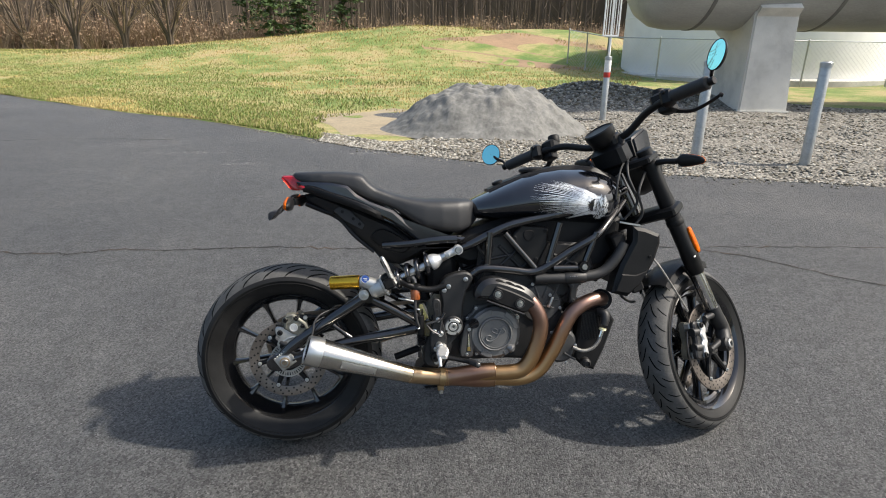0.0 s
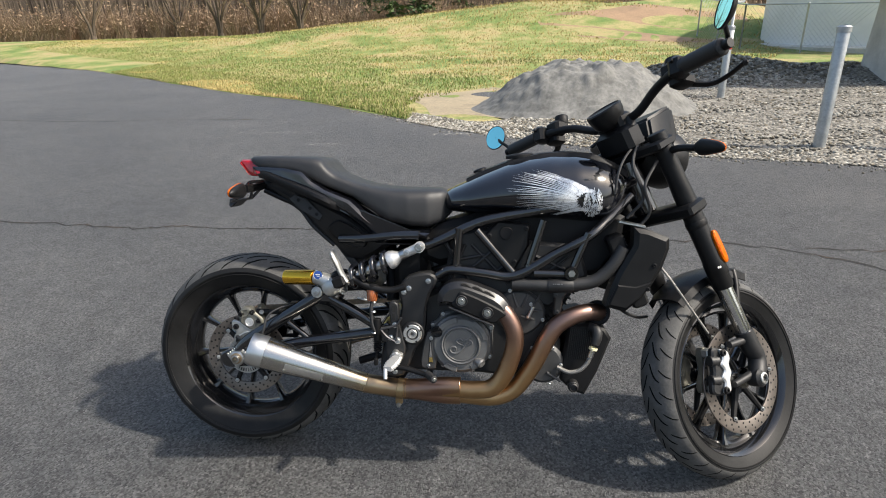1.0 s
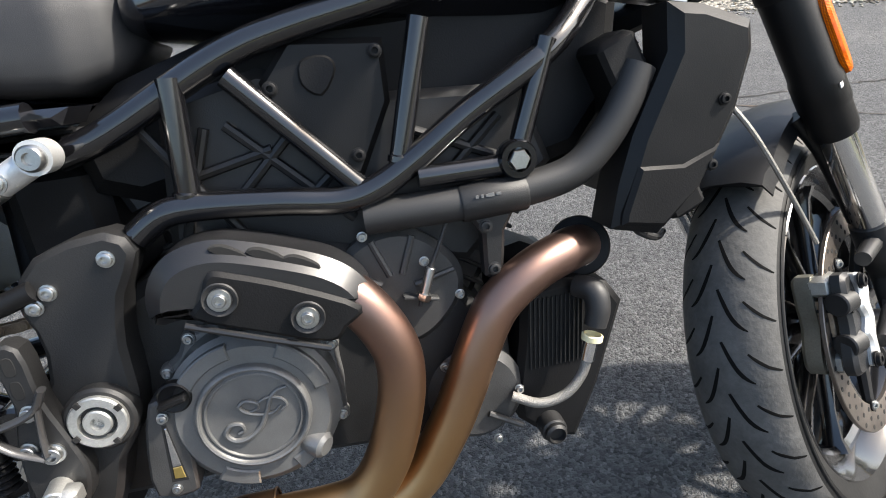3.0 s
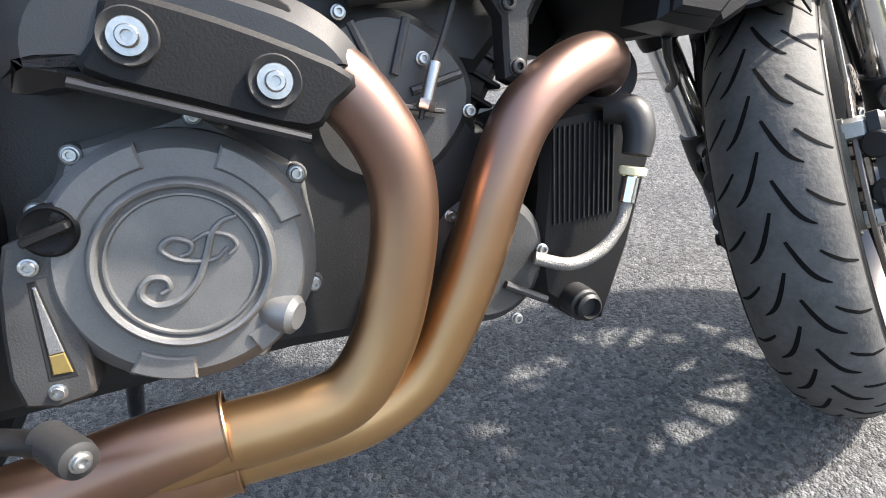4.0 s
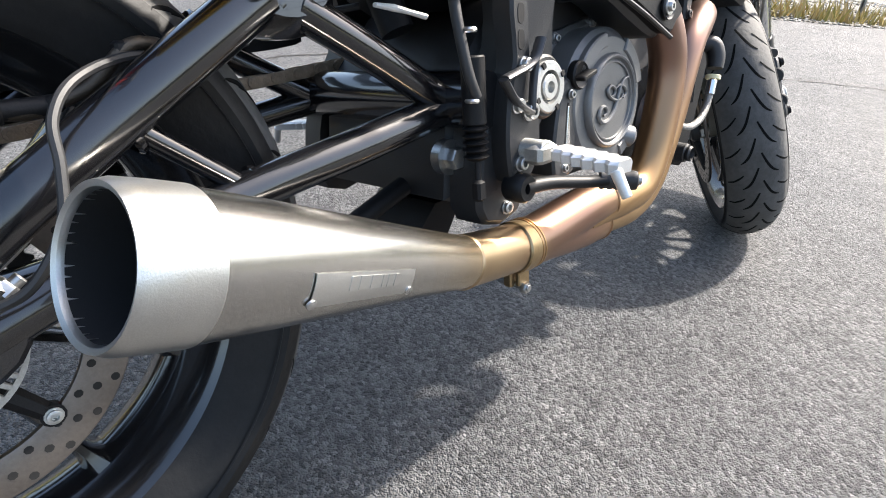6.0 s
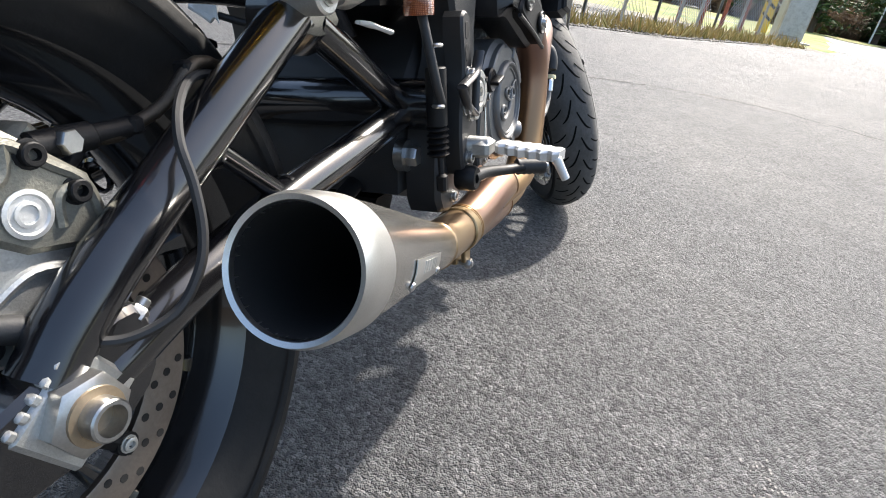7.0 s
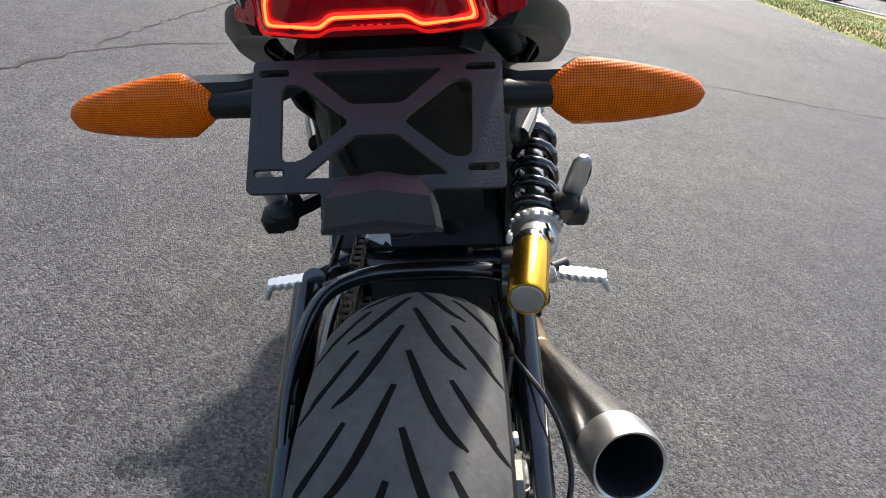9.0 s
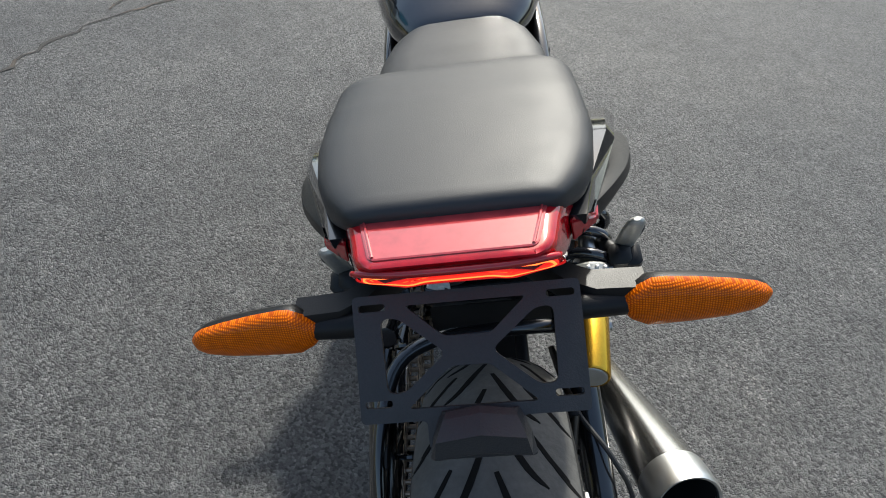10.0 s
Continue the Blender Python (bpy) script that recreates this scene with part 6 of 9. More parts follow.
# ---- engine ----
bm = bmesh.new()
case = [(0.455, 0.32), (0.51, 0.3), (0.62, 0.298), (0.75, 0.296), (0.86, 0.285), (0.93, 0.275), (0.985, 0.33), (0.985, 0.4), (0.93, 0.48), (0.86, 0.54), (0.76, 0.565), (0.64, 0.565), (0.55, 0.52), (0.47, 0.44)]
plate(bm, case, 0.0, -0.122, 0.012)
plate(bm, case, 0.0, 0.122, 0.012)
engine = bike_part("engine_case", bm, ENGINE, label="black V-twin engine case")


def cylinder(name, base, top, wx, wy):
    """A liquid-cooled barrel and head with ribs."""
    base, top = Vector(base), Vector(top)
    d = (top - base)
    m = d.to_track_quat("Z", "Y").to_matrix().to_4x4()
    bm = bmesh.new()
    L = d.length
    block(bm, base + d * 0.3, (wx, wy, L * 0.6), 0.012, m)
    block(bm, base + d * 0.72, (wx * 1.15, wy * 1.1, L * 0.3), 0.012, m)
    block(bm, base + d * 0.92, (wx * 0.95, wy * 1.02, L * 0.18), 0.015, m)
    c = bike_part(name, bm, ENGINE, engine)
    for k in range(7):
        bm = bmesh.new()
        block(bm, base + d * (0.1 + 0.08 * k), (wx * 1.06, wy * 1.05, 0.005), 0.0015, m)
        bike_part("cooling_rib", bm, ENGINE, engine)
    return c


cylinder("rear_cylinder", (0.75, 0, 0.5), (0.665, 0, 0.74), 0.125, 0.2)
cylinder("front_cylinder", (0.86, 0, 0.47), (1.0, 0, 0.68), 0.125, 0.2)
# web of ribs on the castings behind the frame
for a, b in [((0.655, 0.575), (0.7, 0.69)), ((0.7, 0.6), (0.8, 0.69)), ((0.72, 0.69), (0.83, 0.575)), ((0.66, 0.64), (0.76, 0.66)), ((0.93, 0.6), (1.0, 0.66)), ((0.9, 0.66), (1.03, 0.6)), ((0.64, 0.7), (0.72, 0.57)), ((0.78, 0.6), (0.86, 0.66))]:
    bm = bmesh.new()
    tube(bm, [V(a[0], -0.116, a[1]), V(b[0], -0.116, b[1])], 0.0055, 8, 1)
    bike_part("casting_rib", bm, ENGINE, engine)
bm = bmesh.new()
plate(bm, [(0.635, 0.56), (0.66, 0.72), (0.76, 0.74), (0.88, 0.7), (1.03, 0.69), (1.06, 0.6), (0.95, 0.5), (0.8, 0.54)], -0.06, -0.113, 0.01)
bike_part("head_casting", bm, ENGINE, engine, "ribbed black cylinder head castings")

# round right-hand cover
CC = V(0.6915, 0, 0.403)
bm = bmesh.new()
outl = [(0.0885 * math.cos(a) + CC.x, 0.0885 * math.sin(a) + CC.z) for a in [2 * math.pi * k / 64 for k in range(64)]]
outl = [(x - 0.012 * max(0, -(math.cos(2 * math.pi * k / 64))) ** 2 * 0, z) for k, (x, z) in enumerate(outl)]
plate(bm, outl, -0.11, -0.178, 0.012)
cover = bike_part("clutch_cover", bm, COVER, engine, "round grey cast clutch cover with a plain raised emblem")
bm = bmesh.new()
rim = []
for k in range(96):
    q = 2 * math.pi * k / 96
    lug = max(max(0.0, math.cos(q - radians(b))) ** 60 for b in (25, 75, 125, 152, 195, 235, 290, 330))
    rim.append((CC.x + (0.0935 + 0.0075 * lug) * math.cos(q), CC.z + (0.0935 + 0.0075 * lug) * math.sin(q)))
plate(bm, rim, -0.11, -0.134, 0.005)
bike_part("cover_flange", bm, COVER, engine)
bm = bmesh.new()
lathe(bm, [(0.0585, 0.0), (0.0582, 0.006), (0.0565, 0.0095), (0.0545, 0.0105), (0.0525, 0.0095), (0.0515, 0.0065), (0.0505, 0.0055), (0.0492, 0.0062), (0.0482, 0.0075), (0.0468, 0.0075), (0.0458, 0.0052), (0.0005, 0.0052)], (CC.x, -0.176, CC.z), (0, -1, 0), 72, caps=False)
bike_part("cover_ring", bm, COVER, engine, "raised double ring")
# plain emblem: a curl with a bar across
bm = bmesh.new()
for curl, rr in (([(0.038, 0.026), (0.028, 0.024), (0.02, 0.017), (0.014, 0.004), (0.004, -0.013), (-0.01, -0.023), (-0.024, -0.023), (-0.031, -0.014), (-0.025, -0.005), (-0.015, -0.006), (-0.013, -0.013), (-0.019, -0.016)], 0.003),
                 ([(0.028, 0.006), (0.019, 0.0), (0.006, 0.001), (-0.006, 0.006), (-0.012, 0.014), (-0.004, 0.019), (0.006, 0.014), (0.005, 0.008), (-0.002, 0.006)], 0.0024),
                 ([(0.006, 0.014), (0.018, 0.018), (0.03, 0.014), (0.034, 0.006), (0.028, 0.001)], 0.002)):
    tube(bm, [V(CC.x + x, -0.1825, CC.z + z) for x, z in curl], [rr * (0.45 + 0.55 * math.sin(math.pi * (k + 0.6) / (len(curl) + 0.2))) for k in range(len(curl))], 8, 5)
bike_part("cover_emblem", bm, COVER, engine, "plain raised scroll")
# raised sectors on the rim of the cover
for a0, a1 in ((12, 62), (98, 152), (-66, -36), (-128, -98)):
    bm = bmesh.new()
    n = 9
    arc = [radians(a0 + (a1 - a0) * k / n) for k in range(n + 1)]
    ol = [(CC.x + 0.083 * math.cos(q), CC.z + 0.083 * math.sin(q)) for q in arc] + [(CC.x + 0.0665 * math.cos(q), CC.z + 0.0665 * math.sin(q)) for q in arc[::-1]]
    plate(bm, ol, -0.172, -0.1805, 0.0016)
    bike_part("cover_sector", bm, COVER, engine)
for q in (25, 75, 125, 152, 195, 235, 290, 330):
    bm = bmesh.new()
    lathe(bm, [(0.0085, 0), (0.0085, 0.016), (0.007, 0.019)], (CC.x + 0.0965 * math.cos(radians(q)), -0.116, CC.z + 0.0965 * math.sin(radians(q))), (0, -1, 0), 16)
    bike_part("bolt_boss", bm, COVER, engine)
bolts(engine, [(0.605, -0.178, 0.421), (0.597, -0.175, 0.336)] + [(CC.x + 0.0965 * math.cos(radians(q)), -0.135, CC.z + 0.0965 * math.sin(radians(q))) for q in (25, 75, 125, 152, 195, 235, 290, 330)], r=0.0046, h=0.005)
# oil filler plug, sight glass, side cap
bm = bmesh.new()
lathe(bm, [(0.0165, 0), (0.0165, 0.008), (0.0145, 0.01), (0.0125, 0.0085)], (0.622, -0.172, 0.441), (0, -1, 0), 28)
block(bm, (0.622, -0.187, 0.441), (0.028, 0.014, 0.006), 0.002, Matrix.Rotation(-0.25, 4, "Y"))
bike_part("oil_plug", bm, SATIN, engine, "black oil filler plug")
bm = bmesh.new()
outer = [(0.594, 0.436), (0.618, 0.432), (0.622, 0.4), (0.619, 0.34), (0.612, 0.326), (0.576, 0.33), (0.578, 0.38)]
plate(bm, smooth2(outer, 2), -0.14, -0.176, 0.003)
bike_part("sight_panel", bm, COVER_DARK, engine)
# Flat near-black plate; the slot's shade is in its colour.
bm = bmesh.new()
plate(bm, [(0.6, 0.412), (0.6062, 0.412), (0.6118, 0.343), (0.5935, 0.344)], -0.17, -0.1764, 0.001)
bike_part("sight_slot_shade", bm, SOOT_HOLE_SHADE, engine)
bm = bmesh.new()
plate(bm, [(0.6022, 0.408), (0.6048, 0.408), (0.608, 0.362), (0.5985, 0.362)], -0.17, -0.1772, 0.001)
bike_part("sight_window", bm, CHROME, engine)
bm = bmesh.new()
plate(bm, [(0.5985, 0.362), (0.608, 0.362), (0.6092, 0.347), (0.5972, 0.348)], -0.17, -0.1772, 0.001)
bike_part("sight_glass", bm, surface("amber_oil_glass", (0.2, 0.15, 0.05), 0.12, 0.2, 0, coat=0.8), engine, "narrow oil sight glass")
bm = bmesh.new()
lathe(bm, [(0.014, -0.02), (0.015, 0.0), (0.0145, 0.014), (0.01, 0.018)], (0.742, -0.17, 0.352), (0.75, -0.6, -0.25), 22)
bike_part("sensor_cap", bm, COVER_HI, engine, "rounded cast cap")
# upper front cover with cable
bm = bmesh.new()
plate(bm, [(0.862 + 0.072 * math.cos(a) * (1 + 0.06 * math.cos(3 * a)), 0.488 + 0.07 * math.sin(a)) for a in [2 * math.pi * k / 40 for k in range(40)]], -0.11, -0.13, 0.008)
bike_part("alternator_cover", bm, COVER_DARK, engine, "grey cast side cover")
bolts(engine, [(0.833, -0.13, 0.556), (0.895, -0.13, 0.516), (0.93, -0.13, 0.47)], r=0.0046, h=0.006)
for a in (0.2, 1.2, 1.9, 2.6):
    bm = bmesh.new()
    tube(bm, [V(0.862 + 0.02 * math.cos(a), -0.131, 0.488 + 0.02 * math.sin(a)), V(0.862 + 0.066 * math.cos(a), -0.129, 0.488 + 0.064 * math.sin(a))], 0.004, 8, 1)
    bike_part("cover_rib", bm, COVER_DARK, engine)
bm = bmesh.new()
tube(bm, [V(0.925, -0.14, 0.56), V(0.91, -0.142, 0.53), V(0.892, -0.144, 0.498), V(0.882, -0.144, 0.47)], 0.0026, 8, 4)
bike_part("cable", bm, HOSE, engine)
bm = bmesh.new()
rod(bm, (0.9, -0.144, 0.512), (0.887, -0.145, 0.48), 0.0052)
hexa(bm, (0.889, -0.145, 0.484), (-0.4, 0, -0.9), 0.008, 0.008)
bike_part("cable_adjuster", bm, ZINC, engine, "zinc cable adjuster")
bm = bmesh.new()
block(bm, (0.885, -0.138, 0.478), (0.04, 0.012, 0.004), 0.0015, Matrix.Rotation(0.25, 4, "Y"))
bike_part("cable_bracket", bm, COVER_DARK, engine)
# lower front cover
bm = bmesh.new()
plate(bm, [(0.935 + 0.06 * math.cos(a), 0.335 + 0.062 * math.sin(a)) for a in [2 * math.pi * k / 36 for k in range(36)]], -0.1, -0.132, 0.01)
bike_part("pump_cover", bm, COVER_DARK, engine, "grey cast pump cover")
bolts(engine, [(0.986, -0.134, 0.335), (0.96, -0.134, 0.385), (0.953, -0.134, 0.274), (0.9, -0.134, 0.385)], r=0.0046, h=0.006)
bm = bmesh.new()
tube(bm, [V(0.945, -0.135, 0.31), V(0.985, -0.137, 0.285)], 0.004, 8, 1)
bike_part("pump_rib", bm, COVER_DARK, engine)

# heat shield over the rear header
bm = bmesh.new()
hs = [(0.626, 0.55), (0.64, 0.576), (0.662, 0.59), (0.69, 0.594), (0.718, 0.589), (0.765, 0.572), (0.799, 0.556), (0.823, 0.535), (0.832, 0.509), (0.803, 0.487), (0.783, 0.473), (0.718, 0.497), (0.662, 0.521), (0.628, 0.522)]
plate(bm, smooth2(hs, 3), -0.14, -0.203, 0.017)
shield = bike_part("heat_shield", bm, SHIELD, label="satin black exhaust heat shield with two steel bolts")
bm = bmesh.new()
plate(bm, smooth2([(0.678, 0.545), (0.69, 0.568), (0.712, 0.563), (0.765, 0.54), (0.82, 0.508), (0.803, 0.49), (0.784, 0.478), (0.72, 0.503), (0.668, 0.527)], 3), -0.19, -0.2085, 0.004)
bike_part("shield_panel", bm, DULL, shield)
bm = bmesh.new()
tube(bm, [V(0.66, -0.207, 0.523), V(0.72, -0.21, 0.499), V(0.784, -0.21, 0.473)], 0.0032, 8, 4)
bike_part("shield_lip", bm, SHIELD, shield)
# Vents are thin near-black plates, with a slot's shade as their colour.
for x, z in ((0.71, 0.585), (0.742, 0.576), (0.772, 0.563)):
    bm = bmesh.new()
    m = Matrix.Rotation(0.5, 4, "Y")
    out_ = smooth2([(x - 0.017, z + 0.003), (x - 0.004, z + 0.004), (x + 0.016, z - 0.009), (x + 0.012, z - 0.015), (x - 0.006, z - 0.007)], 3)
    plate(bm, out_, -0.19, -0.1972, 0.001)
    bike_part("vent", bm, SOOT_HOLE_SHADE, shield, "near-black plate drawn as a shaded vent slot")
for p in ((0.696, -0.2085, 0.543), (0.769, -0.2095, 0.51)):
    bm = bmesh.new()
    lathe(bm, [(0.0155, 0), (0.0165, 0.003), (0.0155, 0.0045), (0.0125, 0.002)], p, (0, -1, 0), 28)
    bike_part("grommet", bm, HOSE, shield, "black rubber grommet")
    bm = bmesh.new()
    lathe(bm, [(0.011, 0), (0.011, 0.003), (0.0105, 0.0038), (0.0065, 0.0038), (0.0062, 0.0072), (0.0055, 0.008), (0.0032, 0.008), (0.003, 0.005)], Vector(p) + V(0, -0.001, 0), (0, -1, 0), 24)
    bike_part("shield_bolt", bm, ZINC, shield, "flanged steel bolt")

# ---- frame ----
bm = bmesh.new()
rod(bm, HEAD + UPAXIS * 0.05, HEAD + UPAXIS * 0.22, 0.035)
frame_ob = bike_part("frame", bm, FRAME_BLACK, label="gloss black trellis frame")
FR = [("lower_rail", [(0.62, 0.6), (0.65, 0.617), (0.69, 0.618), (0.76, 0.61), (0.82, 0.601), (0.86, 0.609), (0.905, 0.633), (0.96, 0.668), (1.05, 0.718), (1.11, 0.765), (1.18, 0.83)], 0.142, 0.0145),
      ("upper_rail", [(0.57, 0.685), (0.62, 0.7), (0.73, 0.752), (0.8, 0.772), (0.9, 0.79), (1.05, 0.82), (1.19, 0.87)], 0.13, 0.015),
      ("strut", [(0.735, 0.735), (0.84, 0.612)], 0.138, 0.0115), ("strut", [(0.925, 0.765), (0.885, 0.63)], 0.138, 0.0115),
      ("strut", [(1.05, 0.73), (1.008, 0.62)], 0.146, 0.0115), ("strut", [(0.9, 0.612), (1.0, 0.61)], 0.146, 0.0115), ("strut", [(0.675, 0.625), (0.685, 0.74)], 0.138, 0.012),
      ("head_strut", [(1.1, 0.75), (1.18, 0.87)], 0.1, 0.013)]
for s in (-1, 1):
    for nm, pts, y, r in FR:
        bm = bmesh.new()
        n = len(pts)
        tube(bm, [V(x, s * (y - (0.085 * max(0, (x - 1.05) / 0.14) if nm != "strut" else 0)), z) for x, z in pts], r, 16, 5 if n > 2 else 1)
        bike_part(nm, bm, FRAME_BLACK, frame_ob)
    for x, z, a in [(0.843, 0.607, -0.9), (0.887, 0.632, 1.3), (1.05, 0.722, 1.2), (0.675, 0.63, 1.4)]:
        bm = bmesh.new()
        lathe(bm, [(0.0115, -0.005), (0.0145, -0.003), (0.0145, 0.003), (0.0115, 0.005)], (x, s * 0.138, z), (math.cos(a), 0, math.sin(a)), 16, caps=False)
        bike_part("weld", bm, FRAME_BLACK, frame_ob)
    bm = bmesh.new()
    lathe(bm, [(0.019, 0), (0.021, 0.004), (0.021, 0.018), (0.019, 0.022), (0.013, 0.022), (0.012, 0.012)], (1.005, s * 0.14, 0.615), (0, s, 0), 24)
    bike_part("engine_mount", bm, FRAME_BLACK, frame_ob)
    bm = bmesh.new()
    hexa(bm, (1.005, s * 0.152, 0.615), (0, s, 0), 0.0115, 0.013)
    bike_part("mount_bolt", bm, ZINC, frame_ob, "zinc hexagon bolt")
    # pivot plate
    bm = bmesh.new()
    pl = [(0.508, 0.562), (0.535, 0.6), (0.6, 0.613), (0.622, 0.59), (0.6, 0.55), (0.588, 0.5), (0.586, 0.45), (0.575, 0.405), (0.555, 0.38), (0.52, 0.3), (0.46, 0.3), (0.452, 0.345), (0.47, 0.42), (0.512, 0.48), (0.515, 0.53)]
    plate(bm, smooth2(pl, 2), s * 0.125, s * 0.168, 0.006)
    bike_part("pivot_plate", bm, ENGINE, frame_ob, "black cast swingarm pivot plate")
    bm = bmesh.new()
    lathe(bm, [(0.034, 0), (0.034, 0.016), (0.031, 0.019), (0.028, 0.019)], (0.551, s * 0.163, 0.435), (0, s, 0), 40)
    bike_part("pivot_boss", bm, ENGINE, frame_ob)
    bm = bmesh.new()
    lathe(bm, [(0.0275, 0.012), (0.0275, 0.021), (0.026, 0.0225), (0.018, 0.0225), (0.0165, 0.016)], (0.551, s * 0.165, 0.435), (0, s, 0), 40, caps=False)
    bike_part("pivot_ring", bm, ALLOY, frame_ob, "bright alloy castellated pivot ring")
    # Notches are small near-black blocks on the ring, coloured as if in shade.
    for k in range(4):
        a = k * math.pi / 2 + 0.5
        bm = bmesh.new()
        block(bm, (0.551 + 0.0255 * math.cos(a), s * 0.1875, 0.435 + 0.0255 * math.sin(a)), (0.006, 0.003, 0.006), 0.0005, Matrix.Rotation(-a, 4, "Y"))
        bike_part("ring_notch_shade", bm, SOOT_HOLE_SHADE, frame_ob)
    bm = bmesh.new()
    lathe(bm, [(0.0135, 0.012), (0.0135, 0.022), (0.012, 0.0235), (0.0065, 0.0235), (0.006, 0.017)], (0.551, s * 0.165, 0.435), (0, s, 0), 28)
    bike_part("pivot_bolt", bm, ALLOY, frame_ob)
bolts(frame_ob, [(0.597, -0.168, 0.589), (0.54, -0.168, 0.567), (0.525, -0.168, 0.555), (0.495, -0.168, 0.312)], r=0.0066, h=0.006)
# black panel in the frame
bm = bmesh.new()
plate(bm, [(0.762, 0.725), (0.795, 0.762), (0.888, 0.752), (0.886, 0.69), (0.848, 0.62), (0.83, 0.618), (0.768, 0.7)], -0.1, -0.13, 0.006)
pan = bike_part("side_panel", bm, SATIN, label="satin black triangular side panel")
bolts(pan, [(0.845, -0.13, 0.642), (0.772, -0.13, 0.718), (0.878, -0.13, 0.74)], r=0.0062, h=0.006, mat=DULL)
bm = bmesh.new()
plate(bm, smooth2([(0.805, 0.74), (0.83, 0.742), (0.838, 0.728), (0.82, 0.705), (0.802, 0.718)], 3), -0.12, -0.1335, 0.002)
bike_part("panel_badge", bm, DULL, pan)
# airbox that fills the frame below the tank
bm = bmesh.new()
box = [(0.56, 0.7), (0.62, 0.745), (0.75, 0.785), (1.12, 0.79), (1.165, 0.77), (1.15, 0.66), (1.1, 0.6), (1.03, 0.585), (0.9, 0.62), (0.72, 0.64), (0.62, 0.62), (0.57, 0.64)]
for s in (-1, 1):
    plate(bm, box, 0.0, s * 0.092, 0.02)
bike_part("airbox", bm, DULL, label="dull black airbox inside the frame")
# coolant pipe
bm = bmesh.new()
tube(bm, [V(0.84, -0.135, 0.577), V(0.9, -0.142, 0.577), V(0.95, -0.146, 0.577), V(1.01, -0.148, 0.58), V(1.065, -0.148, 0.59), V(1.1, -0.148, 0.615), V(1.128, -0.148, 0.65), V(1.15, -0.146, 0.69)], 0.0185, 18, 6)
cool = bike_part("coolant_hose", bm, HOSE, label="thick black coolant hose")
bm = bmesh.new()
lathe(bm, [(0.0195, 0), (0.0205, 0.002), (0.0205, 0.07), (0.0195, 0.072)], (0.94, -0.146, 0.5765), (1, -0.02, 0.03), 24, caps=False)
plate(bm, smooth2([(0.945, 0.57), (1.0, 0.57), (0.985, 0.54), (0.978, 0.492), (0.958, 0.492), (0.96, 0.54)], 2), -0.13, -0.152, 0.004)
bike_part("hose_bracket", bm, ENGINE, cool, "dark cast hose bracket with a plain bar")
bolts(cool, [(0.964, -0.152, 0.549), (0.968, -0.152, 0.5)], r=0.0062, h=0.005, mat=ENGINE)
bm = bmesh.new()
for x, w, h in text_bars(5, 0.03, 0.004, 8):
    block(bm, (0.955 + x, -0.1665, 0.585), (w, 0.0015, h), 0.0003)
bike_part("bracket_bars", bm, COVER_HI, cool)


# ---- tank ----
TANK = [(0.632, 0.79, 0.838, 0.05), (0.645, 0.78, 0.848, 0.085), (0.7, 0.774, 0.873, 0.118), (0.76, 0.772, 0.9, 0.137), (0.82, 0.77, 0.924, 0.15), (0.88, 0.765, 0.94, 0.158), (0.95, 0.756, 0.951, 0.164),
        (1.02, 0.748, 0.952, 0.163), (1.07, 0.744, 0.946, 0.156), (1.11, 0.755, 0.932, 0.142), (1.14, 0.785, 0.915, 0.118), (1.165, 0.82, 0.895, 0.08)]


def tank_at(x):
    for a, b in zip(TANK, TANK[1:]):
        if a[0] <= x <= b[0]:
            t = (x - a[0]) / (b[0] - a[0])
            return [p + (q - p) * t for p, q in zip(a, b)]
    return TANK[0] if x < 0.8 else TANK[-1]


def tank_y(x, z):
    """Half-width of the tank at a height."""
    _, zb, zt, w = tank_at(x)
    zm = zb + (zt - zb) * 0.42
    t = (z - zm) / ((zt - zm) if z > zm else (zm - zb))
    return w * max(0.0, 1 - abs(t) ** 2.3) ** (1 / 2.0)


bm = bmesh.new()
rings = []
for i in range(45):
    x = TANK[0][0] + (TANK[-1][0] - TANK[0][0]) * i / 44
    _, zb, zt, w = tank_at(x)
    zm = zb + (zt - zb) * 0.42
    ring = []
    for k in range(40):
        a = 2 * math.pi * k / 40
        c, s_ = math.cos(a), math.sin(a)
        yy = w * math.copysign(abs(c) ** 0.9, c)
        zz = zm + ((zt - zm) if s_ > 0 else (zm - zb)) * math.copysign(abs(s_) ** 0.87, s_)
        ring.append(V(x, yy, zz))
    rings.append(ring)
skin(bm, rings)
bmesh.ops.smooth_vert(bm, verts=bm.verts, factor=0.5, use_axis_x=True, use_axis_y=True, use_axis_z=True)
tank = bike_part("fuel_tank", bm, GLOSS, label="gloss black fuel tank with a silver feathered graphic", angle=80)
# centre console strip and filler cap
bm = bmesh.new()
rings = []
for x in (0.7, 0.76, 0.84, 0.92, 1.0, 1.07, 1.13, 1.17):
    zt = tank_at(x)[2]
    w = 0.045 + 0.02 * step(0.75, 1.1, x)
    rings.append([V(x, -w, zt - 0.014), V(x, -w * 0.85, zt + 0.006), V(x, 0, zt + 0.009), V(x, w * 0.85, zt + 0.006), V(x, w, zt - 0.014), V(x, 0, zt - 0.02)])
skin(bm, rings)
bike_part("tank_console", bm, SATIN, tank, "satin black centre console")
bm = bmesh.new()
lathe(bm, [(0.042, 0), (0.042, 0.008), (0.038, 0.012), (0.02, 0.014), (0.002, 0.014)], (0.86, 0, 0.94), (-0.1, 0, 1), 32)
bike_part("filler_cap", bm, DULL, tank, "black filler cap")
bm = bmesh.new()
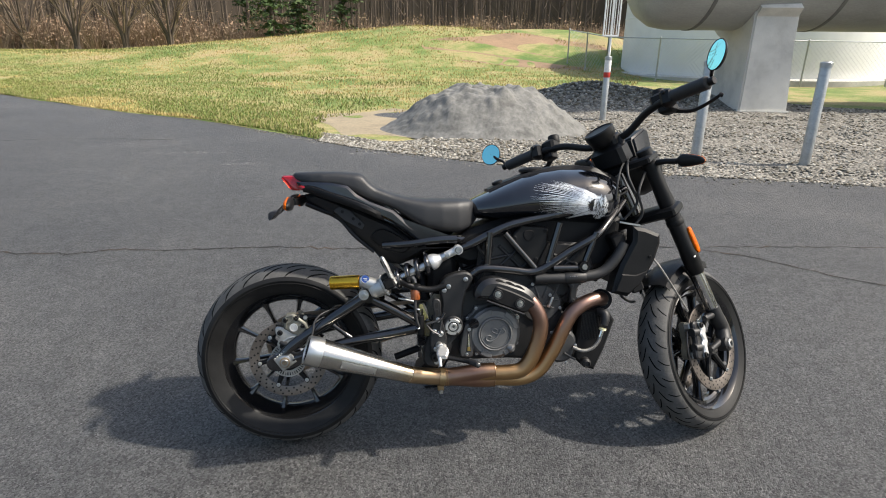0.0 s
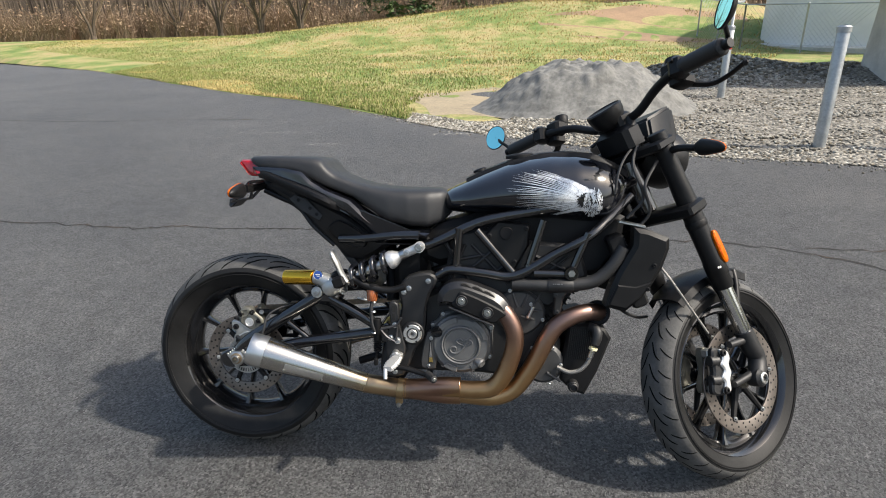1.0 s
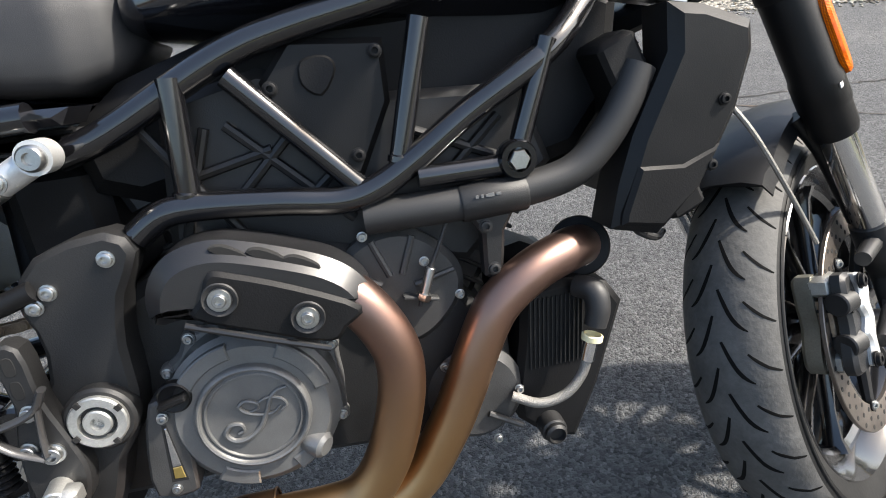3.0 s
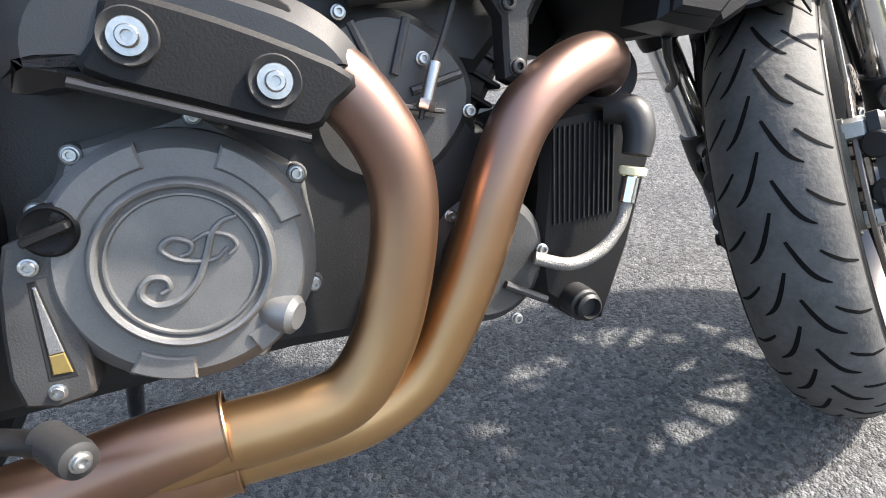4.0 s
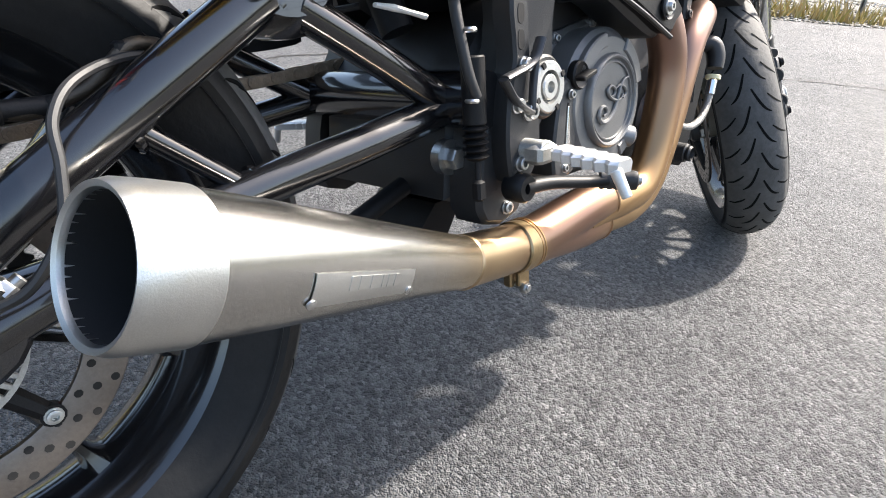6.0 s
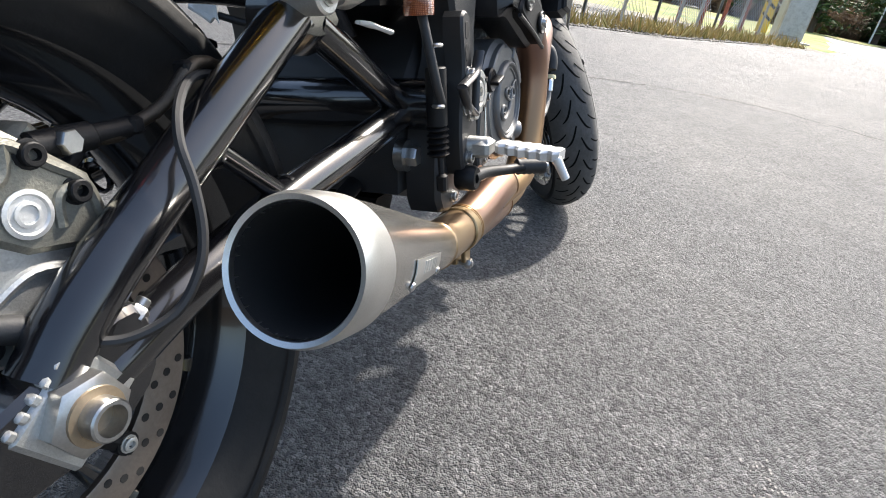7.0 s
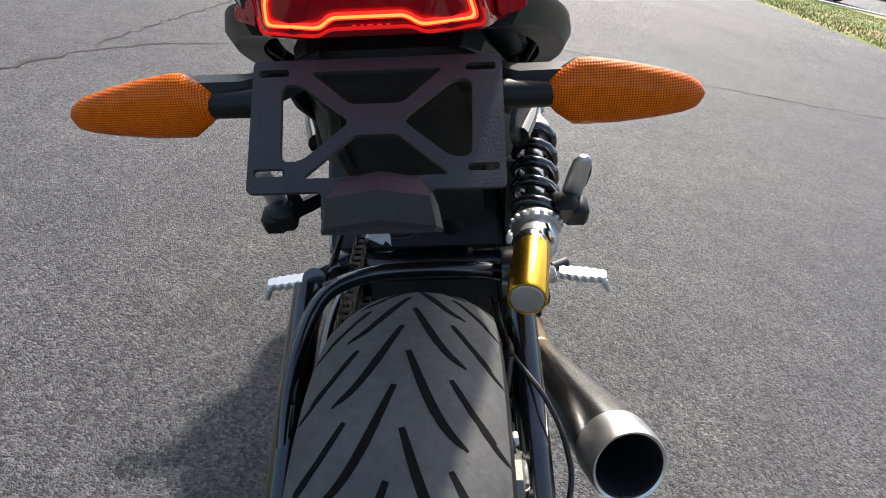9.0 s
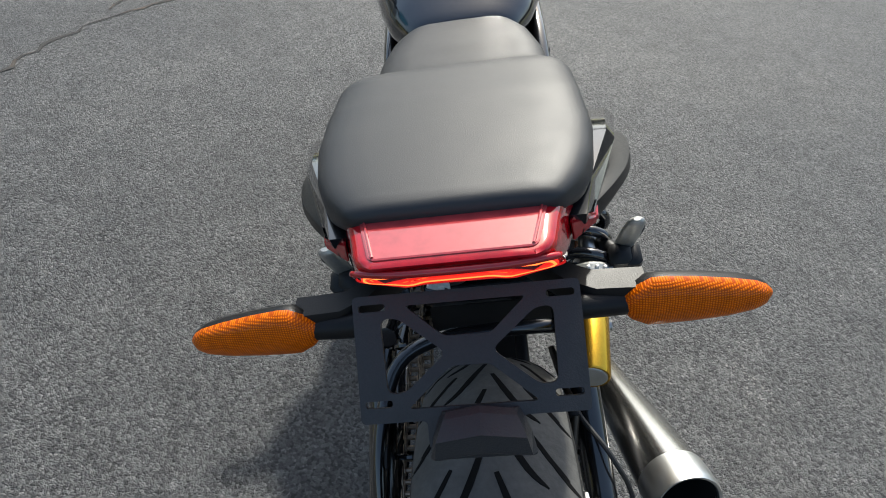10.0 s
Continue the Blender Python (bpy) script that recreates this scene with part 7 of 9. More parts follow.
lathe(bm, [(0.02, 0), (0.02, 0.006), (0.016, 0.009)], (0.74, 0.0, 0.9), (-0.35, 0, 1), 20)
bike_part("console_button", bm, SATIN, tank)
# graphic: a fan of tapered silver strokes swept to the rear from a plain oval
for side in (-1, 1):
    bm = bmesh.new()
    r = random.Random(17)
    hx, hz = 1.045, 0.822
    for k in range(150):
        u = (k + r.uniform(-0.4, 0.4)) / 149
        a = radians(62 + 215 * u)
        L = 0.05 + 0.16 * max(0, math.sin(math.pi * min(1, max(0, (u - 0.02) / 0.98)))) ** 1.6 * r.uniform(0.75, 1.08)
        L *= 0.55 if math.sin(a) < -0.35 else 1.0
        r0 = 0.027 + 0.012 * r.random()
        pts = []
        for j in range(9):
            t = j / 8
            d = r0 + (L - r0) * t
            x = hx + math.cos(a) * d - 0.05 * t * t * abs(math.sin(a)) - 0.02 * t * math.sin(a) ** 2
            z = hz + math.sin(a) * d * (0.72 + 0.1 * (1 - t)) - 0.012 * t * t + 0.028 * t * math.cos(a) * -0.3
            pts.append((x, z))
        last = None
        wd = r.uniform(0.0003, 0.0009)
        for j, (x, z) in enumerate(pts):
            x2, z2 = pts[min(j + 1, 8)]
            x1, z1 = pts[max(j - 1, 0)]
            q = math.hypot(x2 - x1, z2 - z1) or 1
            nx, nz = -(z2 - z1) / q, (x2 - x1) / q
            t = j / 8
            w = wd * (0.12 + 0.95 * math.sin(math.pi * (0.22 + 0.78 * t)) ** 0.9 * (1 - 0.35 * t))
            row = []
            for e in (-1, 1):
                px, pz = x + nx * w * e, z + nz * w * e
                zb, zt = tank_at(px)[1:3]
                pz = max(zb + 0.004, min(zt - 0.006, pz))
                row.append(bm.verts.new((px, side * (tank_y(px, pz) + 0.002 + 0.000006 * k), pz)))
            if last:
                bm.faces.new((last[0], last[1], row[1], row[0]))
            last = row
    bike_part("tank_graphic", bm, SILVER_INK, tank, "fan of thin silver strokes", smooth=False)["kind"] = "stuff"
    bm = bmesh.new()
    r = random.Random(23)
    for k in range(420):
        x, z = 1.056 + r.uniform(-0.026, 0.028), 0.815 + r.uniform(-0.04, 0.042)
        if ((x - 1.058) / 0.027) ** 2 + ((z - 0.815) / 0.041) ** 2 > 1:
            continue
        a, L, q = r.uniform(1.1, 2.0), r.uniform(0.002, 0.005), r.uniform(0.0004, 0.0009)
        ca, sa = math.cos(a), math.sin(a)
        quad = [(x - ca * L - sa * q, z - sa * L + ca * q), (x + ca * L - sa * q, z + sa * L + ca * q), (x + ca * L + sa * q, z + sa * L - ca * q), (x - ca * L + sa * q, z - sa * L - ca * q)]
        bm.faces.new([bm.verts.new((u, side * (tank_y(u, v) + 0.004 + 0.007 * step(1.035, 1.075, u) + 0.000003 * k), v)) for u, v in quad])
    bike_part("tank_emblem", bm, SILVER_INK, tank, "plain silver oval of short strokes", smooth=False)["kind"] = "stuff"

# ---- seat and tail ----
SEAT = [(0.043, 0.934, 0.945, 0.067), (0.048, 0.926, 0.949, 0.074), (0.07, 0.914, 0.95, 0.09), (0.1, 0.908, 0.95, 0.102), (0.14, 0.904, 0.95, 0.109), (0.19, 0.9, 0.949, 0.11), (0.25, 0.872, 0.945, 0.112), (0.27, 0.86, 0.94, 0.11), (0.288, 0.853, 0.916, 0.108), (0.31, 0.845, 0.897, 0.105), (0.365, 0.825, 0.874, 0.106), (0.42, 0.785, 0.86, 0.114),
        (0.47, 0.752, 0.853, 0.12), (0.53, 0.74, 0.85, 0.12), (0.59, 0.735, 0.85, 0.108), (0.63, 0.75, 0.848, 0.085), (0.655, 0.775, 0.835, 0.05)]
bm = bmesh.new()
rings = []
for i in range(81):
    x = SEAT[0][0] + (SEAT[-1][0] - SEAT[0][0]) * i / 80
    for a, b in zip(SEAT, SEAT[1:]):
        if a[0] <= x <= b[0] + 1e-9:
            t = (x - a[0]) / (b[0] - a[0])
            _, zb, zt, w = [p + (q - p) * t for p, q in zip(a, b)]
            break
    ring = []
    for k in range(32):
        a = 2 * math.pi * k / 32
        c, s_ = math.cos(a), math.sin(a)
        zm = zb + (zt - zb) * 0.35
        yy = w * math.copysign(abs(c) ** 0.32, c)
        zz = zm + ((zt - zm) if s_ > 0 else (zm - zb)) * math.copysign(abs(s_) ** 0.5, s_)
        ring.append(V(x, yy, zz))
    rings.append(ring)
skin(bm, rings)
for _ in range(1):
    bmesh.ops.smooth_vert(bm, verts=bm.verts, factor=0.25, use_axis_x=True, use_axis_y=True, use_axis_z=True)
seat = bike_part("seat", bm, SEAT_MAT, label="stepped black vinyl seat", angle=80)
for s in (-1, 1):
    bm = bmesh.new()
    tube(bm, [V(0.31, s * 0.085, 0.878), V(0.37, s * 0.096, 0.852), V(0.45, s * 0.1, 0.838), V(0.52, s * 0.096, 0.836), V(0.58, s * 0.085, 0.84)], 0.0016, 6, 5)
    bike_part("seat_seam", bm, SEAT_MAT, seat)


def narrow_tail(bm):
    """Draws the tail in towards its rear end."""
    for v in bm.verts:
        v.co.y *= 0.66 + 0.34 * step(0.04, 0.22, v.co.x)


def flare_tail(bm, gain):
    """Widens the tail's flanks ahead, where they wrap the subframe."""
    for v in bm.verts:
        v.co.y *= 1 + gain * step(0.22, 0.42, v.co.x) * step(0.655, 0.7, v.co.z)


top = [(0.055, 0.918), (0.1, 0.916), (0.165, 0.913), (0.222, 0.902), (0.25, 0.874), (0.29, 0.85), (0.366, 0.82), (0.418, 0.772), (0.464, 0.742), (0.525, 0.73), (0.6, 0.727)]
low = [(0.59, 0.712), (0.5, 0.712), (0.447, 0.716), (0.405, 0.752), (0.355, 0.785), (0.28, 0.822), (0.206, 0.855), (0.12, 0.893), (0.06, 0.905)]
for s in (-1, 1):
    bm = bmesh.new()
    plate(bm, top + low, s * 0.085, s * 0.142, 0.008)
    narrow_tail(bm)
    flare_tail(bm, 0.12)
    bike_part("tail_panel", bm, GLOSS, label="gloss black tail side panel")
    bm = bmesh.new()
    tube(bm, [V(x, s * 0.129, z - 0.002) for x, z in [(0.06, 0.902), (0.206, 0.852), (0.355, 0.782), (0.447, 0.713), (0.5, 0.709), (0.59, 0.709)]], 0.0035, 8, 4)
    narrow_tail(bm)
    bike_part("panel_edge", bm, SATIN)
    bm = bmesh.new()
    rail = curve([V(0.075, 0.098, 0.903), V(0.11, 0.121, 0.895), V(0.16, 0.144, 0.878), V(0.22, 0.16, 0.857), V(0.28, 0.167, 0.833), V(0.315, 0.158, 0.815), V(0.34, 0.14, 0.803)], 5)
    skin(bm, [[V(p.x, s * (p.y - e), p.z + h) for e, h in ((0.034, 0.006), (0.012, 0.008), (0.002, 0.004), (0.0, -0.006), (0.006, -0.018), (0.03, -0.02))] for p in rail])
    bike_part("grab_rail", bm, SATIN, label="black grab recess")
bm = bmesh.new()
under = [(0.11, 0.885), (0.206, 0.848), (0.355, 0.78), (0.447, 0.712), (0.59, 0.708), (0.6, 0.69), (0.478, 0.685), (0.43, 0.65), (0.387, 0.634), (0.334, 0.642), (0.308, 0.676), (0.245, 0.731), (0.205, 0.784), (0.14, 0.822), (0.085, 0.85), (0.075, 0.872)]
for s in (-1, 1):
    plate(bm, under, 0.0, s * 0.096, 0.016)
narrow_tail(bm)
flare_tail(bm, 0.5)
tailbox = bike_part("tail_underside", bm, TAIL_PLASTIC, label="dull black plastic under the tail")
for s in (-1, 1):
    bm = bmesh.new()
    plate(bm, smooth2([(0.33, 0.76), (0.41, 0.715), (0.4, 0.68), (0.34, 0.69), (0.29, 0.73)], 3), s * 0.09, s * 0.101, 0.003)
    flare_tail(bm, 0.5)
    bike_part("tail_recess", bm, SATIN, tailbox)
    bm = bmesh.new()
    tube(bm, [V(0.33, s * 0.125, 0.705), V(0.41, s * 0.146, 0.71), V(0.5, s * 0.156, 0.72), V(0.57, s * 0.16, 0.722)], 0.0135, 12, 4)
    bike_part("subframe_bar", bm, FRAME_BLACK, tailbox, "gloss black subframe tube")
    bm = bmesh.new()
    plate(bm, [(0.19, 0.835), (0.225, 0.822), (0.272, 0.772), (0.262, 0.757), (0.205, 0.79), (0.172, 0.822)], s * 0.104, s * 0.1085, 0.001)
    flank = bike_part("flank_plate", bm, POWDER, tailbox, "drilled steel bracket")
    # Holes are near-black studs; nothing is cut, their shade is the colour.
    bolts(flank, [(0.255, s * 0.1085, 0.776), (0.235, s * 0.1085, 0.794), (0.2, s * 0.1085, 0.818)], (0, s, 0), r=0.0042, h=0.0012, mat=SOOT_HOLE_SHADE, name="hole")
    bm = bmesh.new()
    tube(bm, [V(0.12, s * 0.062, 0.83), V(0.19, s * 0.07, 0.79), V(0.235, s * 0.08, 0.737), V(0.3, s * 0.084, 0.68)], 0.007, 10, 5)
    bike_part("tail_rib", bm, TAIL_PLASTIC, tailbox, "moulded edge rib")
bm = bmesh.new()
skin(bm, [[V(0.3, -0.075, 0.7), V(0.3, 0.075, 0.7), V(0.27, 0.075, 0.72), V(0.27, -0.075, 0.72)], [V(0.44, -0.085, 0.55), V(0.44, 0.085, 0.55), V(0.4, 0.085, 0.55), V(0.4, -0.085, 0.55)]])
bike_part("mud_guard", bm, TAIL_PLASTIC, label="dull black inner mudguard", smooth=False)
bm = bmesh.new()
tube(bm, [V(0.2, -0.07, 0.8), V(0.15, -0.066, 0.815), V(0.08, -0.06, 0.845)], 0.009, 10, 4)
bolts(tailbox, [(0.172, -0.088, 0.815), (0.24, -0.097, 0.79)], r=0.004, h=0.003, mat=DULL)
bike_part("tail_bracket", bm, SATIN)

# ---- tail light ----
def rounded(pts, r):
    """An outline with its corners cut round."""
    out_, n = [], len(pts)
    for i in range(n):
        p0, p1, p2 = Vector(pts[i - 1]), Vector(pts[i]), Vector(pts[(i + 1) % n])
        a, b = p1 + (p0 - p1).normalized() * r, p1 + (p2 - p1).normalized() * r
        for k in range(5):
            t = k / 4
            out_.append(tuple(a * (1 - t) ** 2 + p1 * (2 * t * (1 - t)) + b * t * t))
    return out_


def face(y, z, back=0.0):
    """The slanting rear face of the light."""
    return V(0.0 + (0.936 - z) * 0.66 + max(0.0, abs(y) - 0.05) * 0.4 - back * 0.8, y, z - back * 0.6)


def lens_loop(z, cut=0.0):
    """The light's outline seen from above at one height, with round rear corners and flaring sides."""
    t = (z - 0.889) / 0.047
    xr = (0.936 - z) * 0.66 + cut
    wc = 0.077 - 0.015 * t - cut
    ws = 0.104 - 0.02 * t - cut
    q = [max(0.0, wc - e - 0.05) * 0.4 for e in (0.009, 0.004, 0.001)]
    half = [(0.0, xr), (0.03, xr), (0.05, xr), (wc - 0.009, xr + q[0]), (wc - 0.004, xr + q[1] + 0.001), (wc - 0.001, xr + q[2] + 0.004), (wc + 0.001, xr + q[2] + 0.009),
            (wc + 0.005, xr + 0.032), (ws - 0.004, 0.082 + xr * 0.3), (ws, 0.1 + xr * 0.3), (ws - 0.004, 0.118)]
    return [V(x, y, z) for y, x in half] + [V(x, -y, z) for y, x in half[:0:-1]]


bm = bmesh.new()
skin(bm, [lens_loop(0.889, 0.004), lens_loop(0.8905, 0.001), lens_loop(0.9), lens_loop(0.912), lens_loop(0.924), lens_loop(0.932), lens_loop(0.9352, 0.0014), lens_loop(0.9366, 0.005)])
light = bike_part("tail_light", bm, RED_LENS, label="lit red tail light with a glowing outline strip", angle=60)
outl = [(-0.061, 0.93), (0.061, 0.93), (0.067, 0.924), (0.073, 0.894), (0.034, 0.8915), (0.025, 0.896), (-0.025, 0.896), (-0.034, 0.8915), (-0.073, 0.894), (-0.067, 0.924)]


def band(edge, wide, lift, mat, name, label):
    """A thin raised strip along an outline of the light's face."""
    out_b, in_b = rounded(edge, 0.004), rounded(inset2(edge, wide), 0.004)
    bm = bmesh.new()
    skin(bm, [[face(y, z, 0.0004) for y, z in out_b], [face(y, z, lift) for y, z in out_b], [face(y, z, lift) for y, z in in_b], [face(y, z, 0.0004) for y, z in in_b]], close=True, caps=False)
    bike_part(name, bm, mat, light, label, smooth=False)


bm = bmesh.new()
skin(bm, [[face(y, z, 0.0002) for y, z in inset2(outl, 0.0035)], [face(y, z, 0.0005) for y, z in inset2(outl, 0.004)]])
bike_part("reflector_field", bm, RED_DEEP, light, "deep red reflector", smooth=False)
band(outl, 0.0014, 0.0018, GLOW_RIM, "lens_rim", "dimly lit red rim of the lens")
loop = [(-0.056, 0.9235), (0.056, 0.9235), (0.0625, 0.917), (0.068, 0.899), (0.031, 0.8965), (0.022, 0.903), (-0.022, 0.903), (-0.031, 0.8965), (-0.068, 0.899), (-0.0625, 0.917)]
band(loop, 0.004, 0.0019, GLOW_RED, "light_guide", "red light guide round the strip")
band(inset2(loop, 0.0012), 0.0016, 0.0023, GLOW, "light_strip", "glowing orange-red outline strip")
bm = bmesh.new()
tube(bm, [face(-0.07, 0.906, 0.001), face(-0.066, 0.923, 0.002), face(-0.06, 0.9305, 0.0028), face(-0.03, 0.9312, 0.0028), face(0.03, 0.9312, 0.0028), face(0.06, 0.9305, 0.0028), face(0.066, 0.923, 0.002), face(0.07, 0.906, 0.001)], [0.001, 0.0018, 0.0024, 0.0026, 0.0026, 0.0024, 0.0018, 0.001], 10, 4)
bike_part("lens_brow", bm, RED_LENS, light, "raised red edge of the lens")
# Unlit lettering as plain bars, with a faint red glow added to them.
bm = bmesh.new()
for x, w, h in text_bars(5, 0.026, 0.003, 3):
    p = face(-0.013 + x + w / 2, 0.8985, 0.0012)
    block(bm, p, (0.0008, w * 0.8, h * 0.5), 0.0002, Matrix.Rotation(radians(-40), 4, "Y"))
bike_part("unlit_bars_with_glow", bm, GLOW_RIM, light)
bm = bmesh.new()
rim_t = rounded([(0.007, -0.052), (0.007, 0.052), (0.052, 0.064), (0.052, -0.064)], 0.005)
skin(bm, [[V(x, y, 0.9355) for x, y in rim_t], [V(x, y, 0.9374) for x, y in rim_t], [V(x, y, 0.9379) for x, y in inset2(rim_t, 0.0012)]])
bike_part("top_lens", bm, TOP_LENS, light, "paler clear top of the lens", smooth=False)
for s in (-1, 1):
    bm = bmesh.new()
    tube(bm, [V(0.009, s * 0.0495, 0.938), V(0.05, s * 0.06, 0.938)], 0.0011, 8, 2)
    bike_part("lens_ridge", bm, TOP_LENS, light)
for s in (-1, 1):
    bm = bmesh.new()
    skin(bm, [[V(0.05, s * 0.077, 0.917), V(0.053, s * 0.08, 0.894), V(0.1, s * 0.092, 0.889), V(0.1, s * 0.09, 0.915)], [V(0.07, s * 0.1, 0.904), V(0.071, s * 0.101, 0.896), V(0.108, s * 0.108, 0.894), V(0.108, s * 0.106, 0.904)]])
    bmesh.ops.bevel(bm, geom=list(bm.edges), offset=0.002, segments=2, affect="EDGES")
    bike_part("side_lens", bm, RED_LENS, light, "red side lens")

# ---- plate bracket ----
PB = Matrix.Translation((0.007, 0.0, 0.841)) @ Matrix.Rotation(radians(45), 4, "Y")


def pierced(outer, holes, th):
    """A flat sheet of steel with holes cut through it, in the bracket's plane."""
    bm = bmesh.new()
    edges = []
    for lp in [outer] + holes:
        vs = [bm.verts.new(PB @ V(-th / 2, y, z)) for y, z in lp]
        edges += [bm.edges.new((vs[i], vs[(i + 1) % len(vs)])) for i in range(len(vs))]
    bmesh.ops.triangle_fill(bm, edges=edges, use_beauty=True)
    ext = bmesh.ops.extrude_face_region(bm, geom=list(bm.faces), use_keep_orig=True)
    d = PB.to_3x3() @ V(th, 0, 0)
    for v in ext["geom"]:
        if isinstance(v, bmesh.types.BMVert):
            v.co += d
    bmesh.ops.recalc_face_normals(bm, faces=bm.faces)
    return bm


rim = rounded([(-0.082, -0.046), (-0.034, -0.046), (-0.034, -0.066), (0.034, -0.066), (0.034, -0.046), (0.082, -0.046), (0.082, 0.046), (-0.082, 0.046)], 0.004)
cuts = [rounded([(-0.044, 0.037), (0.044, 0.037), (0.017, 0.013), (-0.017, 0.013)], 0.004), rounded([(-0.047, -0.037), (-0.014, -0.0085), (0.014, -0.0085), (0.047, -0.037)], 0.004)]
for s in (-1, 1):
    cuts.append(rounded([(s * 0.0165, 0.001), (s * 0.05, 0.0285), (s * 0.0625, 0.0285), (s * 0.061, -0.0255), (s * 0.048, -0.0255)], 0.006))
    for z in (-0.0325, 0.037):
        cuts.append(rounded([(s * 0.058, z - 0.0026), (s * 0.078, z - 0.0026), (s * 0.078, z + 0.0026), (s * 0.058, z + 0.0026)], 0.0024))
plateb = bike_part("plate_bracket", pierced(rim, cuts, 0.004), POWDER, label="black X-shaped number plate bracket without a plate", smooth=False)
bm = bmesh.new()
rings = []
for t, w, hgt in [(0.0, 0.024, 0.004), (0.004, 0.026, 0.009), (0.017, 0.031, 0.018), (0.032, 0.034, 0.006), (0.034, 0.033, 0.001)]:
    rings.append([PB @ V(-0.003 - hgt, -w - 0.004, -0.04 - t), PB @ V(-0.0045 - hgt, -0.004, -0.036 - t), PB @ V(-0.003 - hgt, w - 0.004, -0.04 - t), PB @ V(-0.001, w, -0.04 - t), PB @ V(-0.001, -w - 0.008, -0.04 - t)])
skin(bm, rings)
bike_part("plate_lamp", bm, POWDER, plateb, "black plate lamp housing", smooth=False)

# ---- rear indicators ----
def indicator(base, tip_dir, steer=False, size=1.0, name="indicator", flip=1):
    """An almond-shaped amber lens on a black stalk, pointing along tip_dir."""
    d = Vector(tip_dir).normalized()
    up = V(0, 0, 1)
    bk = d.cross(up).normalized() * flip
    up = bk.cross(d) * flip
    base = Vector(base)
    bm = bmesh.new()
    tube(bm, [base - d * 0.03, base + d * 0.006], [0.0105, 0.0095], 12, 1)
    ind = bike_part(name, bm, SATIN, label="almond-shaped amber indicator on a black stalk", steer=steer)
    def rings(depth0, depth1, k):
        out_ = []
        for t, h, o in [(0.0, 0.007, 0.001), (0.007, 0.014, 0.001), (0.019, 0.0222, 0.001), (0.028, 0.0225, 0.001), (0.05, 0.0205, 0.0), (0.075, 0.0165, -0.001), (0.093, 0.0125, -0.002), (0.101, 0.0088, -0.003), (0.106, 0.003, -0.003)]:
            c = base + d * t * size + up * o
            ring = []
            for q in range(14):
                a = 2 * math.pi * q / 14
                dep = depth0 if math.cos(a) < 0 else depth1
                ring.append(c + up * (h * k * size * math.sin(a)) + bk * (dep * min(1, h / 0.015) * abs(math.cos(a)) ** 0.7 * (1 if math.cos(a) > 0 else -1)))
            out_.append(ring)
        return out_
    bm = bmesh.new()
    skin(bm, rings(0.0, 0.0135, 1.0))
    bike_part("lens", bm, ORANGE, ind, "amber ribbed lens", steer)
    bm = bmesh.new()
    skin(bm, rings(0.014, 0.002, 0.97))
    bike_part("shell", bm, SATIN, ind, "black back shell", steer)
    return ind


indicator((0.036, -0.112, 0.848), (0.02, -1, -0.02), flip=1)
indicator((0.036, 0.112, 0.848), (0.02, 1, -0.02), flip=-1)
for s in (-1, 1):
    bm = bmesh.new()
    skin(bm, [[V(x + a_, s * y, z + c_) for a_, c_ in ((-0.011, -0.01), (-0.013, 0.0), (-0.009, 0.011), (0.011, 0.011), (0.014, 0.0), (0.011, -0.01))] for x, y, z in ((0.078, 0.045, 0.863), (0.056, 0.074, 0.854), (0.046, 0.094, 0.852), (0.043, 0.13, 0.853))])
    bike_part("indicator_stalk", bm, SATIN)

# ---- shock absorber with gold reservoir ----
LO, HI = V(0.3, -0.15, 0.562), V(0.572, -0.169, 0.689)
sd = (HI - LO).normalized()
SL = (HI - LO).length
bm = bmesh.new()
lathe(bm, [(0.014, SL * 0.1), (0.014, SL * 0.85)], LO, sd, 20)
shock = bike_part("shock_absorber", bm, STEEL, label="side-mounted shock absorber with a black spring")
bm = bmesh.new()
ax, bx2, _ = frame_of(sd)
pts = []
turns = 4.3
for k in range(int(turns * 14) + 1):
    t = k / (turns * 14)
    a = t * turns * 2 * math.pi
    pts.append(LO + sd * (SL * (0.16 + 0.5 * t)) + (ax * math.cos(a) + bx2 * math.sin(a)) * 0.0275)
tube(bm, pts, 0.0082, 10, 1)
bike_part("spring", bm, GLOSS, shock, "gloss black coil spring")
bm = bmesh.new()
lathe(bm, [(0.018, 0), (0.026, 0.003), (0.027, 0.012), (0.023, 0.024), (0.015, 0.036), (0.011, 0.055)], LO + sd * SL * 0.66, sd, 30)
rod(bm, LO + sd * SL * 0.85, HI, 0.013)
bike_part("shock_cap", bm, ALLOY_BRIGHT, shock, "bright alloy upper spring seat")
bm = bmesh.new()
lathe(bm, [(0.0155, -0.012), (0.0155, 0.012)], HI + V(0, -0.0, 0), (0, 1, 0), 24)
bike_part("shock_eye", bm, ALLOY_BRIGHT, shock)
bm = bmesh.new()
lathe(bm, [(0.0118, 0), (0.0118, 0.005), (0.0095, 0.008), (0.0055, 0.008), (0.005, 0.004)], HI + V(0, -0.012, 0), (0, -1, 0), 24)
bike_part("shock_bolt", bm, ZINC, shock)
bolts(shock, [tuple(LO + sd * SL * 0.87 + V(0, -0.013, 0))], r=0.0075, h=0.005)
bm = bmesh.new()
lathe(bm, [(0.027, 0), (0.0335, 0.004), (0.0335, 0.014), (0.03, 0.018)], LO + sd * SL * 0.085, sd, 30)
bike_part("preload_collar", bm, ALLOY, shock, "notched alloy preload collar")
bm = bmesh.new()
